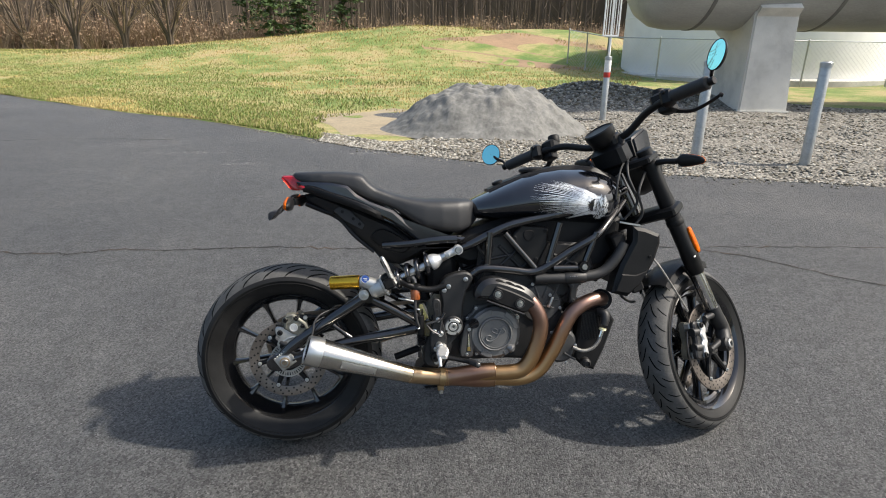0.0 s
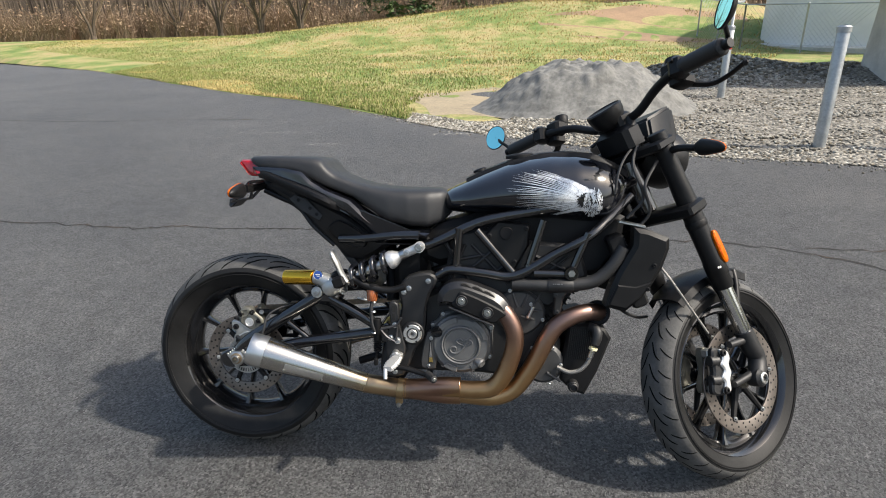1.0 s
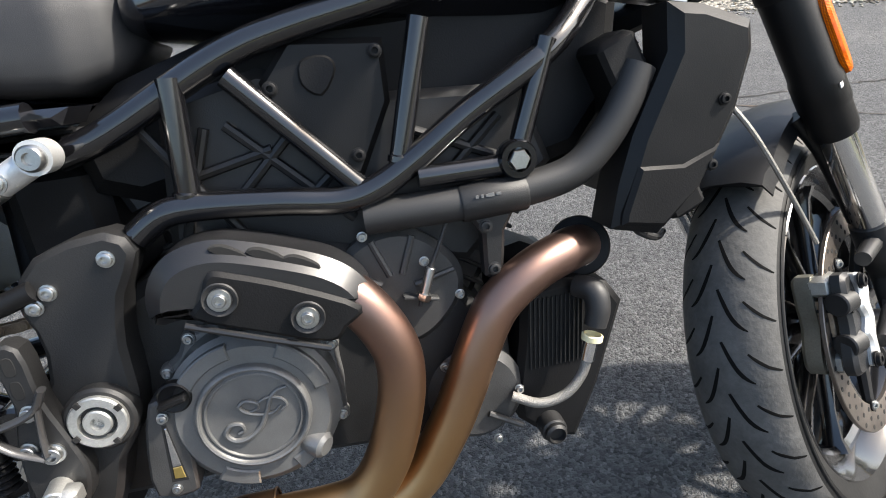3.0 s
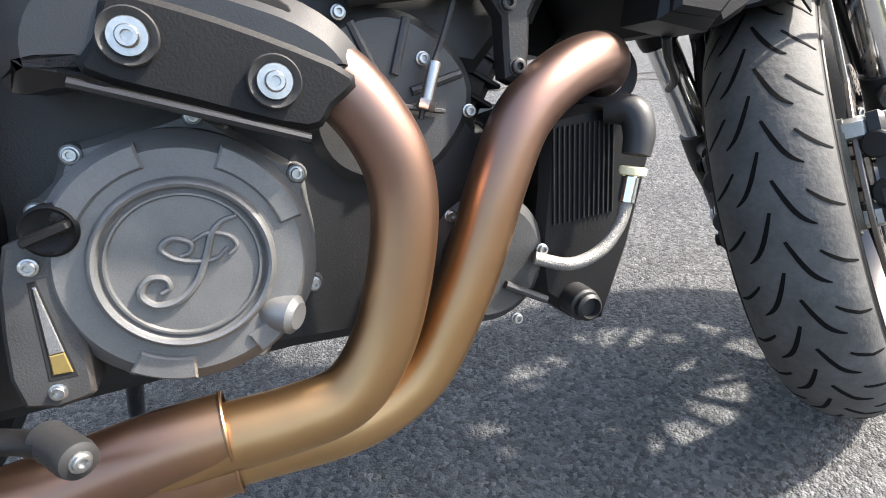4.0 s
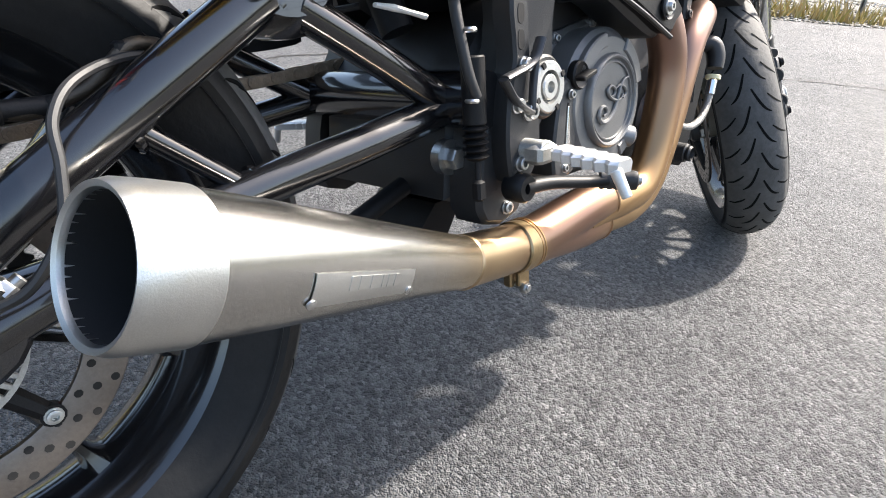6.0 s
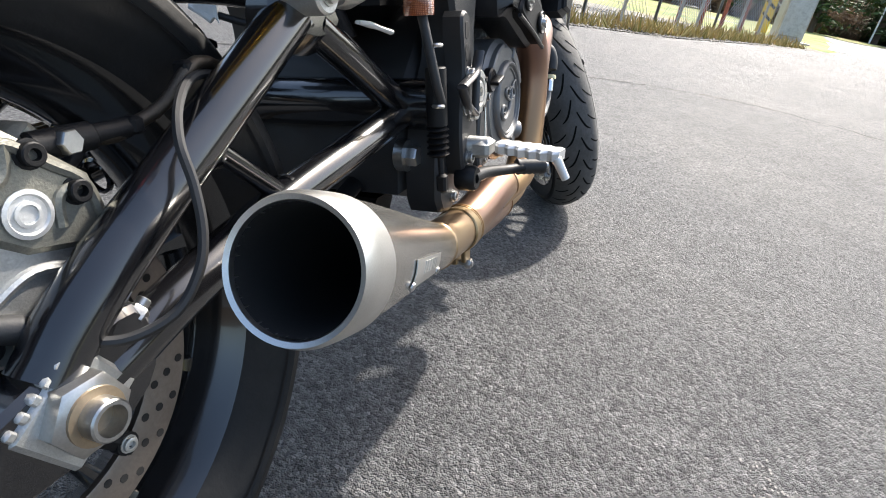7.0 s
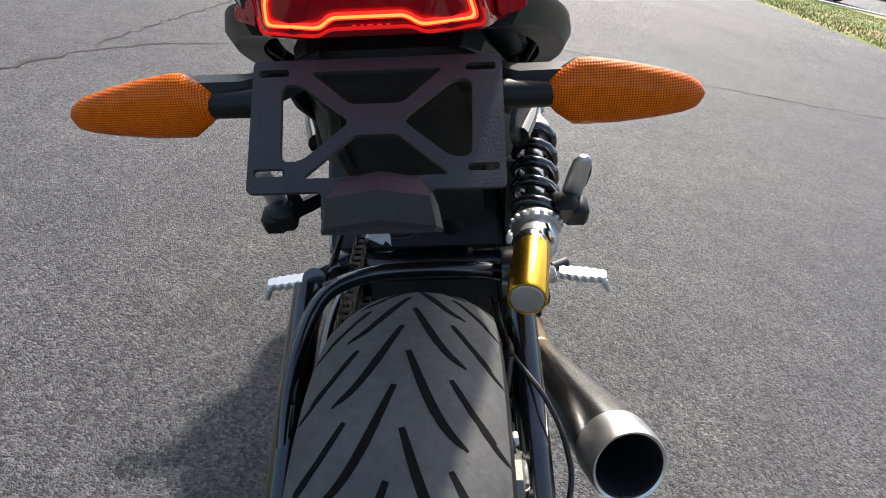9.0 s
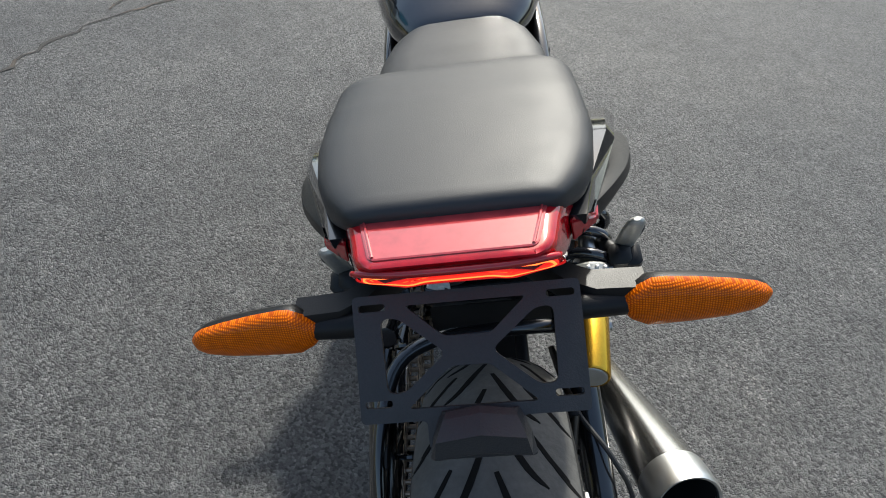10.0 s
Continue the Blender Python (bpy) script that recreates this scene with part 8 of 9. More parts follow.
for k in range(18):
    a = 2 * math.pi * k / 18
    p = LO + sd * (SL * 0.085 + 0.009) + (ax * math.cos(a) + bx2 * math.sin(a)) * 0.034
    block(bm, p, (0.005, 0.005, 0.006), 0.001)
bike_part("collar_notch", bm, ALLOY_BRIGHT, shock)
bm = bmesh.new()
lathe(bm, [(0.018, -0.045), (0.026, -0.035), (0.029, -0.015), (0.028, 0.005), (0.022, 0.02)], LO + sd * SL * 0.09, sd, 28)
rod(bm, V(0.262, -0.122, 0.548), V(0.262, -0.162, 0.548), 0.017, n=20)
tube(bm, [V(0.255, -0.14, 0.59), V(0.275, -0.145, 0.585), V(0.3, -0.148, 0.575)], [0.02, 0.021, 0.024], 20, 3)
bike_part("shock_body", bm, ALLOY, shock, "cast alloy shock body")
bm = bmesh.new()
disc_bolt(bm, (0.262, -0.162, 0.548), (0, -1, 0), 0.0085, 0.006)
bike_part("lower_bolt", bm, ZINC, shock)
bm = bmesh.new()
RA, RB = V(0.25, -0.137, 0.589), V(0.155, -0.121, 0.585)
lathe(bm, [(0.021, 0), (0.0228, 0.001), (0.0228, (RB - RA).length - 0.003), (0.0215, (RB - RA).length), (0.0198, (RB - RA).length), (0.0195, (RB - RA).length - 0.002)], RA, RB - RA, 36)
bike_part("shock_reservoir", bm, GOLD, shock, "gold anodised shock reservoir")
bm = bmesh.new()
lathe(bm, [(0.0188, -0.002), (0.0188, 0.0), (0.018, 0.0008), (0.001, 0.0008)], RB, RB - RA, 32)
bike_part("reservoir_cap", bm, ALLOY, shock, "round alloy end cap")
bm = bmesh.new()
lathe(bm, [(0.021, 0), (0.0222, 0.003), (0.0222, 0.014), (0.02, 0.018)], RA + V(0.018, 0, 0), (-1, 0, 0), 30)
bike_part("reservoir_collar", bm, CHROME, shock)
bm = bmesh.new()
lathe(bm, [(0.0135, 0), (0.0145, 0.003), (0.0135, 0.005), (0.0125, 0.0045)], (0.268, -0.158, 0.6), (0.1, -1, 0.25), 26)
bike_part("badge_rim", bm, CHROME, shock)
bm = bmesh.new()
lathe(bm, [(0.0122, 0), (0.0122, 0.002), (0.001, 0.0022)], (0.268, -0.1605, 0.6008), (0.1, -1, 0.25), 24)
bike_part("badge", bm, BLUE, shock, "blue round adjuster badge")
bm = bmesh.new()
for z in (-0.003, 0.002):
    block(bm, (0.268, -0.1632, 0.6012 + z), (0.013, 0.0008, 0.0018), 0.0002)
bike_part("badge_bars", bm, WHITE, shock)

# ---- pegs, levers ----
def serrated_peg(p0, p1, width, parent, name, label, up=V(0, 0, 1), steer=False):
    """A flat alloy peg with a toothed edge."""
    p0, p1 = Vector(p0), Vector(p1)
    d = (p1 - p0)
    L = d.length
    d.normalize()
    sdv = d.cross(up).normalized()
    upv_ = sdv.cross(d)
    bm = bmesh.new()
    n = 6
    ringsA = []
    outl_ = []
    for k in range(n * 2 + 1):
        t = k / (n * 2)
        outl_.append((t, (1.0 if k % 2 else 0.72) * (0.75 + 0.25 * math.sin(math.pi * t))))
    lo_, hi_ = [], []
    pts_ = [(t, w) for t, w in outl_] + [(t, -w) for t, w in outl_[::-1]]
    skin(bm, [[p0 + d * L * t + sdv * w * width * 0.9 - upv_ * 0.006 for t, w in pts_], [p0 + d * L * t + sdv * w * width + upv_ * 0.003 for t, w in pts_],
              [p0 + d * L * t + sdv * w * width * 0.8 + upv_ * 0.006 for t, w in pts_]])
    return bike_part(name, bm, ALLOY_BRIGHT, parent, label, steer, smooth=False)


for s in (-1, 1):
    bm = bmesh.new()
    rod(bm, (0.5, s * 0.17, 0.378), (0.505, s * 0.215, 0.376), 0.012)
    block(bm, (0.508, s * 0.205, 0.374), (0.034, 0.025, 0.022), 0.005)
    pegm = bike_part("footpeg", bm, ALLOY, label="bright serrated alloy rider footpeg")
    serrated_peg((0.512, s * 0.224, 0.376), (0.5, s * 0.305, 0.372), 0.02, pegm, "tread", "")
    bm = bmesh.new()
    rod(bm, (0.492, s * 0.3, 0.37), (0.494, s * 0.312, 0.345), 0.006, 0.005)
    bike_part("peg_feeler", bm, ALLOY_BRIGHT, pegm)
    bm = bmesh.new()
    if s < 0:
        tube(bm, [V(0.53, s * 0.17, 0.572), V(0.48, s * 0.168, 0.56), V(0.42, s * 0.17, 0.572), V(0.37, s * 0.178, 0.598), V(0.345, s * 0.188, 0.6)], [0.01, 0.011, 0.011, 0.012, 0.013], 12, 5)
    else:
        skin(bm, [[V(x, y + a_, z + c_) for a_, c_ in ((-0.007, -0.011), (0.007, -0.011), (0.009, 0.0), (0.006, 0.011), (-0.006, 0.011), (-0.009, 0.0))] for x, y, z in ((0.55, 0.15, 0.556), (0.475, 0.158, 0.566), (0.4, 0.18, 0.582), (0.345, 0.2, 0.594))])
        skin(bm, [[V(0.4, y, 0.584), V(0.352, y, 0.588), V(0.348, y, 0.655), V(0.356, y, 0.664), V(0.366, y, 0.63)] for y in (0.178, 0.186)])
    block(bm, (0.338, s * 0.19, 0.6), (0.03, 0.03, 0.045), 0.008, Matrix.Rotation(-0.5, 4, "Y"))
    block(bm, (0.345, s * 0.206, 0.592), (0.036, 0.032, 0.034), 0.006, Matrix.Rotation(-0.35, 4, "Y"))
    prm = bike_part("pillion_bracket", bm, SATIN, label="black pillion footrest bracket with the peg folded up")
    bm = bmesh.new()
    tube(bm, [V(0.366, s * 0.199, 0.59), V(0.35, s * 0.2, 0.615), V(0.337, s * 0.204, 0.648), V(0.326, s * 0.206, 0.672), V(0.323, s * 0.206, 0.68)], [0.01, 0.0145, 0.0145, 0.012, 0.005], 14, 5, flat=0.6)
    bike_part("pillion_peg", bm, ALLOY, prm, "folded cast alloy pillion peg")
    bm = bmesh.new()
    tube(bm, [V(0.345, s * 0.2135, 0.628), V(0.335, s * 0.2145, 0.65), V(0.329, s * 0.2145, 0.664)], [0.004, 0.006, 0.004], 10, 4, flat=0.5)
    bike_part("peg_pad", bm, HOSE, prm, "dark rubber inlay")
    bm = bmesh.new()
    lathe(bm, [(0.011, 0), (0.011, 0.03), (0.008, 0.034)], (0.345, s * 0.182, 0.596), (0, s, 0), 16)
    bike_part("peg_pivot", bm, SATIN, prm)
bm = bmesh.new()
lathe(bm, [(0.014, 0), (0.016, 0.003), (0.016, 0.022), (0.013, 0.026), (0.006, 0.026), (0.005, 0.015)], (0.489, -0.178, 0.339), (0, -1, 0), 24)
tube(bm, [V(0.489, -0.195, 0.339), V(0.53, -0.2, 0.336), V(0.58, -0.215, 0.328), V(0.605, -0.235, 0.327)], [0.012, 0.01, 0.009, 0.009], 12, 5, flat=0.8)
pedal = bike_part("brake_pedal", bm, SATIN, label="black rear brake pedal with a ribbed rubber toe")
bm = bmesh.new()
lathe(bm, [(0.009, 0), (0.0115, 0.002)] + [(0.0115 - 0.0012 * (k % 2), 0.004 + 0.004 * k) for k in range(9)] + [(0.0105, 0.042), (0.006, 0.044)], (0.598, -0.222, 0.328), (0.55, -0.82, -0.05), 20)
bike_part("toe_rubber", bm, HOSE, pedal)
bm = bmesh.new()
disc_bolt(bm, (0.622, -0.258, 0.326), (0.55, -0.82, -0.05), 0.005, 0.004)
bike_part("toe_bolt", bm, ZINC, pedal)
bm = bmesh.new()
plate(bm, smooth2([(0.484, 0.525), (0.509, 0.525), (0.513, 0.47), (0.524, 0.425), (0.53, 0.385), (0.515, 0.348), (0.482, 0.345), (0.474, 0.385), (0.478, 0.43), (0.488, 0.47)], 3), -0.166, -0.19, 0.003)
rest = bike_part("footrest_bracket", bm, ENGINE, label="black cast footrest bracket with three bolts")
# Two near-black plates carry the shade of slots that aren't cut.
bm = bmesh.new()
for z0, z1 in ((0.502, 0.518), (0.478, 0.494)):
    plate(bm, smooth2([(0.493, z0), (0.502, z0), (0.502, z1), (0.493, z1)], 3), -0.18, -0.1905, 0.0006)
bike_part("bracket_slot_shade", bm, SOOT_HOLE_SHADE, rest)
bolts(rest, [(0.501, -0.19, 0.462), (0.488, -0.19, 0.424), (0.492, -0.19, 0.364)], r=0.0068, h=0.008)
bolts(rest, [(0.508, -0.19, 0.416)], r=0.0085, h=0.009)
GREY_SATIN = surface("grey_satin_metal", (0.06, 0.06, 0.062), 0.36, 0.5, 0.1, 600, stain=0.3)
for pts, r_ in (([(0.521, 0.486), (0.505, 0.464), (0.462, 0.452)], 0.0066), ([(0.46, 0.452), (0.478, 0.43), (0.503, 0.415)], 0.006), ([(0.512, 0.472), (0.507, 0.44), (0.505, 0.418)], 0.005)):
    bm = bmesh.new()
    tube(bm, [V(x, -0.197, z) for x, z in pts], r_, 10, 4, flat=0.55)
    bike_part("heel_guard", bm, GREY_SATIN, label="grey triangular heel guard")
bm = bmesh.new()
rod(bm, (0.445, -0.172, 0.475), (0.445, -0.172, 0.41), 0.012)
for k in range(5):
    lathe(bm, [(0.009, 0), (0.0135, 0.0035), (0.009, 0.007)], (0.445, -0.172, 0.375 + 0.007 * k), (0, 0, 1), 16)
rod(bm, (0.443, -0.175, 0.38), (0.44, -0.178, 0.34), 0.0035)
block(bm, (0.44, -0.178, 0.345), (0.012, 0.012, 0.022), 0.003)
mc = bike_part("rear_master_cylinder", bm, DULL, label="black rear brake master cylinder")
bm = bmesh.new()
tube(bm, [V(0.43, -0.165, 0.53), V(0.428, -0.172, 0.5), V(0.432, -0.178, 0.46), V(0.44, -0.18, 0.437)], 0.0055, 10, 5)
bike_part("feed_hose", bm, HOSE, mc)
bm = bmesh.new()
lathe(bm, [(0.0155, 0), (0.0165, 0.003), (0.0165, 0.032), (0.014, 0.036)], (0.43, -0.162, 0.528), (0, 0, 1), 24)
bike_part("fluid_reservoir", bm, clear_lens("amber_fluid", (0.55, 0.17, 0.05), 0.25, trans=0.3), mc, "orange fluid reservoir")
bm = bmesh.new()
lathe(bm, [(0.018, 0), (0.018, 0.014), (0.014, 0.017)], (0.43, -0.162, 0.563), (0, 0, 1), 24)
bike_part("reservoir_lid", bm, SATIN, mc)
for z in (0.434, 0.498):
    bm = bmesh.new()
    lathe(bm, [(0.0065, -0.002), (0.0078, 0), (0.0065, 0.002)], (0.436, -0.178, z), (0.1, 0, 1), 16, caps=False)
    bike_part("hose_clip", bm, STEEL, mc)
bm = bmesh.new()
tube(bm, [V(0.375, -0.12, 0.524), V(0.395, -0.122, 0.521), V(0.412, -0.124, 0.517), V(0.43, -0.128, 0.512)], [0.0035, 0.0055, 0.004, 0.0045], 10, 2, flat=0.6)
bike_part("cable_tag", bm, WHITE, label="pale plastic cable connector")
bm = bmesh.new()
hexa(bm, (0.451, -0.128, 0.372), (0, -1, 0), 0.0125, 0.016)
lathe(bm, [(0.019, 0), (0.019, 0.012)], (0.451, -0.118, 0.372), (0, -1, 0), 20)
bike_part("linkage_bolt", bm, ZINC)
bm = bmesh.new()
plate(bm, [(0.49, 0.3), (0.54, 0.3), (0.47, 0.2), (0.43, 0.215), (0.44, 0.25)], -0.06, 0.06, 0.01)
tube(bm, [V(0.36, -0.05, 0.3), V(0.45, -0.05, 0.33)], 0.012, 10, 1)
bike_part("linkage", bm, DULL, label="dull black suspension linkage")
bm = bmesh.new()
tube(bm, [V(0.47, -0.04, 0.5), V(0.46, 0.0, 0.6), V(0.45, 0.03, 0.68)], 0.02, 12, 3)
block(bm, (0.53, 0, 0.6), (0.1, 0.16, 0.16), 0.02)
bike_part("battery_box", bm, DULL)

# ---- radiator, shrouds, oil cooler ----
bm = bmesh.new()
block(bm, (1.165, 0, 0.62), (0.045, 0.3, 0.22), 0.006, Matrix.Rotation(-0.4, 4, "Y"))
rad = bike_part("radiator", bm, DULL, label="black radiator between satin side shrouds")
for k in range(22):
    bm = bmesh.new()
    block(bm, V(1.165, 0, 0.62) + Matrix.Rotation(-0.4, 3, "Y") @ V(0.024, 0, -0.1 + 0.0095 * k), (0.004, 0.28, 0.0025), 0.0005, Matrix.Rotation(-0.4, 4, "Y"))
    bike_part("fin", bm, ENGINE, rad)
for s in (-1, 1):
    bm = bmesh.new()
    ol = [(1.172, 0.748), (1.21, 0.742), (1.266, 0.72), (1.268, 0.69), (1.25, 0.632), (1.225, 0.585), (1.2, 0.548), (1.155, 0.508), (1.1, 0.523), (1.112, 0.57), (1.13, 0.62), (1.172, 0.7)]
    plate(bm, ol, s * 0.115, s * 0.176, 0.012)
    bike_part("radiator_shroud", bm, SATIN, rad, "satin black radiator shroud")
    bm = bmesh.new()
    plate(bm, [(1.11, 0.54), (1.13, 0.59), (1.18, 0.585), (1.225, 0.6), (1.2, 0.556), (1.157, 0.518), (1.108, 0.528)], s * 0.165, s * 0.1795, 0.005)
    bike_part("shroud_facet", bm, DULL, rad)
    bm = bmesh.new()
    block(bm, (1.17, s * 0.13, 0.755), (0.075, 0.035, 0.008), 0.003, Matrix.Rotation(0.2, 4, "Y"))
    bike_part("shroud_cap", bm, STEEL, rad)
    bolts(rad, [(1.228, s * 0.177, 0.645), (1.213, s * 0.177, 0.578)], (0, s, 0), 0.0055, 0.004, DULL)
bm = bmesh.new()
tube(bm, [V(1.24, -0.15, 0.65), V(1.28, -0.155, 0.6), V(1.34, -0.142, 0.52), V(1.404, -0.12, 0.437)], 0.0034, 8, 5)
bike_part("braided_brake_line", bm, BRAID, label="braided steel brake line")
bm = bmesh.new()
tube(bm, [V(1.15, -0.12, 0.51), V(1.17, -0.1, 0.49), V(1.215, -0.06, 0.465), V(1.26, 0, 0.45)], 0.0048, 8, 5)
bike_part("horn_cable", bm, HOSE)
bm = bmesh.new()
plate(bm, [(1.004, 0.456), (1.06, 0.46), (1.112, 0.445), (1.13, 0.416), (1.093, 0.313), (1.058, 0.24), (1.022, 0.25), (0.985, 0.285), (0.984, 0.33), (0.996, 0.39)], -0.05, -0.128, 0.008)
plate(bm, [(1.0, 0.45), (1.06, 0.46), (1.112, 0.432), (1.1, 0.39), (1.053, 0.281), (1.015, 0.258), (0.985, 0.285), (0.984, 0.33), (0.996, 0.39)], 0.05, 0.128, 0.008)
cooler = bike_part("oil_cooler", bm, DULL, label="black finned oil cooler")
for k in range(13):
    bm = bmesh.new()
    block(bm, (1.008 + 0.0055 * k, -0.1285, 0.398), (0.0016, 0.004, 0.09), 0.0004, Matrix.Rotation(0.08, 4, "Y"))
    bike_part("core_fin", bm, ENGINE, cooler)
for k in range(14):
    bm = bmesh.new()
    block(bm, (1.03 + 0.003 * k - 0.035 + 0.045, -0.0, 0.29 + 0.0115 * k), (0.05, 0.25, 0.003), 0.0008)
    bike_part("fin", bm, ENGINE, cooler)
bm = bmesh.new()
tube(bm, [V(1.068, -0.132, 0.452), V(1.082, -0.15, 0.448), V(1.083, -0.158, 0.43), V(1.077, -0.16, 0.41)], [0.013, 0.015, 0.0145, 0.013], 16, 4)
bike_part("cooler_elbow", bm, HOSE, cooler, "black hose elbow")
bm = bmesh.new()
lathe(bm, [(0.0105, -0.004), (0.0125, -0.003), (0.0125, 0.003), (0.0105, 0.004)], (1.0725, -0.16, 0.396), (0.25, 0, 1), 20, caps=False)
bike_part("hose_ring", bm, CREAM, cooler, "cream plastic ring")
bm = bmesh.new()
rod(bm, (1.071, -0.16, 0.392), (1.064, -0.16, 0.368), 0.0085)
bike_part("hose_ferrule", bm, CHROME, cooler)
bm = bmesh.new()
tube(bm, [V(1.065, -0.16, 0.37), V(1.055, -0.16, 0.348), V(1.035, -0.158, 0.328), V(1.005, -0.152, 0.32), V(0.975, -0.14, 0.33)], 0.0062, 10, 5)
bike_part("oil_hose", bm, BRAID, cooler, "braided steel oil hose")
bm = bmesh.new()
rod(bm, (1.022, -0.12, 0.275), (1.022, -0.148, 0.272), 0.0165)
lathe(bm, [(0.0125, 0), (0.0135, 0.008), (0.0105, 0.011), (0.009, 0.004)], (1.022, -0.146, 0.272), (0, -1, 0), 22)
bike_part("cooler_mount", bm, ENGINE, cooler)

# ---- fork, front brakes, mudguard ----
bm = bmesh.new()
block(bm, HEAD + FWD * 0.02 + UPAXIS * 0.035, (0.085, 0.3, 0.035), 0.012, Matrix.Rotation(-RAKE, 4, "Y"))
block(bm, HEAD + FWD * 0.02 + UPAXIS * 0.235, (0.08, 0.28, 0.028), 0.01, Matrix.Rotation(-RAKE, 4, "Y"))
fork = bike_part("fork", bm, SATIN, label="black upside-down fork with polished stanchions", steer=True)
for s in (-1, 1):
    bm = bmesh.new()
    a, b = on_leg(s, 0.985), on_leg(s, 0.545)
    L = (b - a).length
    lathe(bm, [(0.02, 0), (0.0265, 0.003), (0.0265, 0.15), (0.0285, 0.19), (0.0285, L - 0.09), (0.0305, L - 0.08), (0.0305, L - 0.045), (0.0285, L - 0.04), (0.0285, L - 0.01), (0.026, L)], a, b - a, 32)
    bike_part("fork_tube", bm, SATIN, fork, "satin black outer fork tube", True)
    bm = bmesh.new()
    lathe(bm, [(0.0293, 0), (0.0303, 0.002), (0.0303, 0.018), (0.0293, 0.02)], on_leg(s, 0.72), UPAXIS, 28, caps=False)
    bike_part("fork_band", bm, DULL, fork, "", True)
    bm = bmesh.new()
    lathe(bm, [(0.0215, 0), (0.0215, (on_leg(s, 0.545) - on_leg(s, 0.4)).length)], on_leg(s, 0.545), on_leg(s, 0.4) - on_leg(s, 0.545), 28)
    bike_part("stanchion", bm, CHROME, fork, "polished stanchion", True)
    bm = bmesh.new()
    tube(bm, [on_leg(s, 0.415), on_leg(s, 0.37), on_leg(s, 0.33) + V(0.005, 0, 0), AXLE_F + V(0, s * HALF, 0)], [0.0255, 0.027, 0.025, 0.024], 20, 4)
    lathe(bm, [(0.025, -0.018), (0.026, 0.014), (0.02, 0.02), (0.013, 0.02)], AXLE_F + V(0, s * HALF, 0), (0, s, 0), 26)
    for dz in (0.1, -0.01):
        tube(bm, [on_leg(s, 0.39 if dz > 0 else 0.3), AXLE_F + V(-0.09, s * 0.1, dz)], [0.013, 0.01], 10, 1)
    bike_part("fork_foot", bm, ENGINE, fork, "black cast fork foot", True)
    bm = bmesh.new()
    lathe(bm, [(0.0165, 0), (0.0165, 0.004), (0.0135, 0.006), (0.011, 0.006), (0.01, -0.01)], AXLE_F + V(0, s * (HALF + 0.02), 0), (0, s, 0), 28)
    bike_part("axle_cap", bm, ALLOY, fork, "hollow steel axle end", True)
    # four-piston caliper: two halves, two bridges, pads in the window between
    outer_face = smooth2([(-0.14, 0.098), (-0.09, 0.088), (-0.083, 0.07), (-0.088, 0.05), (-0.082, 0.028), (-0.09, 0.006), (-0.088, -0.02), (-0.1, -0.034), (-0.15, -0.03), (-0.154, 0.0), (-0.143, 0.03), (-0.146, 0.065)], 3)
    bm = bmesh.new()
    plate(bm, [(AXLE_F.x + u, AXLE_F.z + v) for u, v in outer_face], AXLE_F.y + s * 0.08, AXLE_F.y + s * 0.096, 0.005)
    cal2 = bike_part("front_caliper", bm, ENGINE, fork, "black four-piston front brake caliper with a bright cover", "wheel")
    wavy = smooth2([(-0.122, 0.094), (-0.092, 0.087), (-0.084, 0.068), (-0.09, 0.05), (-0.083, 0.028), (-0.091, 0.006), (-0.089, -0.018), (-0.1, -0.03), (-0.118, -0.026), (-0.112, 0.0), (-0.122, 0.016), (-0.11, 0.034), (-0.122, 0.052), (-0.113, 0.07)], 3)
    bm = bmesh.new()
    plate(bm, [(AXLE_F.x + u, AXLE_F.z + v) for u, v in wavy], AXLE_F.y + s * 0.09, AXLE_F.y + s * 0.104, 0.004)
    bike_part("caliper_cover", bm, ALLOY_BRIGHT, fork, "bright wavy caliper cover", "wheel")
    for dz in (0.062, 0.008):
        bm = bmesh.new()
        rod(bm, AXLE_F + V(-0.15, s * 0.084, dz), AXLE_F + V(-0.122, s * 0.09, dz), 0.0155)
        bike_part("piston_housing", bm, ENGINE, fork, "", "wheel")
    for u, v in ((-0.115, 0.084), (-0.114, -0.02)):
        bm = bmesh.new()
        disc_bolt(bm, AXLE_F + V(u, s * 0.1035, v), (0, s, 0), 0.0085, 0.007)
        bike_part("caliper_bolt", bm, DULL, fork, "", "wheel")
    bm = bmesh.new()
    plate(bm, [(AXLE_F.x + u, AXLE_F.z + v) for u, v in outer_face], AXLE_F.y + s * 0.058, AXLE_F.y + s * 0.034, 0.005)
    bike_part("caliper_half", bm, CAST_OLIVE, fork, "", "wheel")
    for dz in (0.083, -0.018):
        bm = bmesh.new()
        block(bm, AXLE_F + V(-0.124, s * 0.066, dz), (0.044, 0.028, 0.026), 0.005)
        bike_part("caliper_bridge", bm, ALLOY, fork, "", "wheel")
    for q in (-1, 1):
        bm = bmesh.new()
        block(bm, AXLE_F + V(-0.128, s * (0.066 + q * 0.006), 0.033), (0.026, 0.006, 0.066), 0.001)
        bike_part("brake_pad", bm, RUST_CHAIN, fork, "rusty brake pad", "wheel")
    bm = bmesh.new()
    for dz in (0.015, 0.052):
        rod(bm, AXLE_F + V(-0.138, s * 0.036, dz), AXLE_F + V(-0.138, s * 0.098, dz), 0.004)
    bike_part("pad_pin", bm, DULL, fork, "", "wheel")
    bm = bmesh.new()
    ol = on_leg(s, 0.655) + V(0, s * 0.0275, 0)
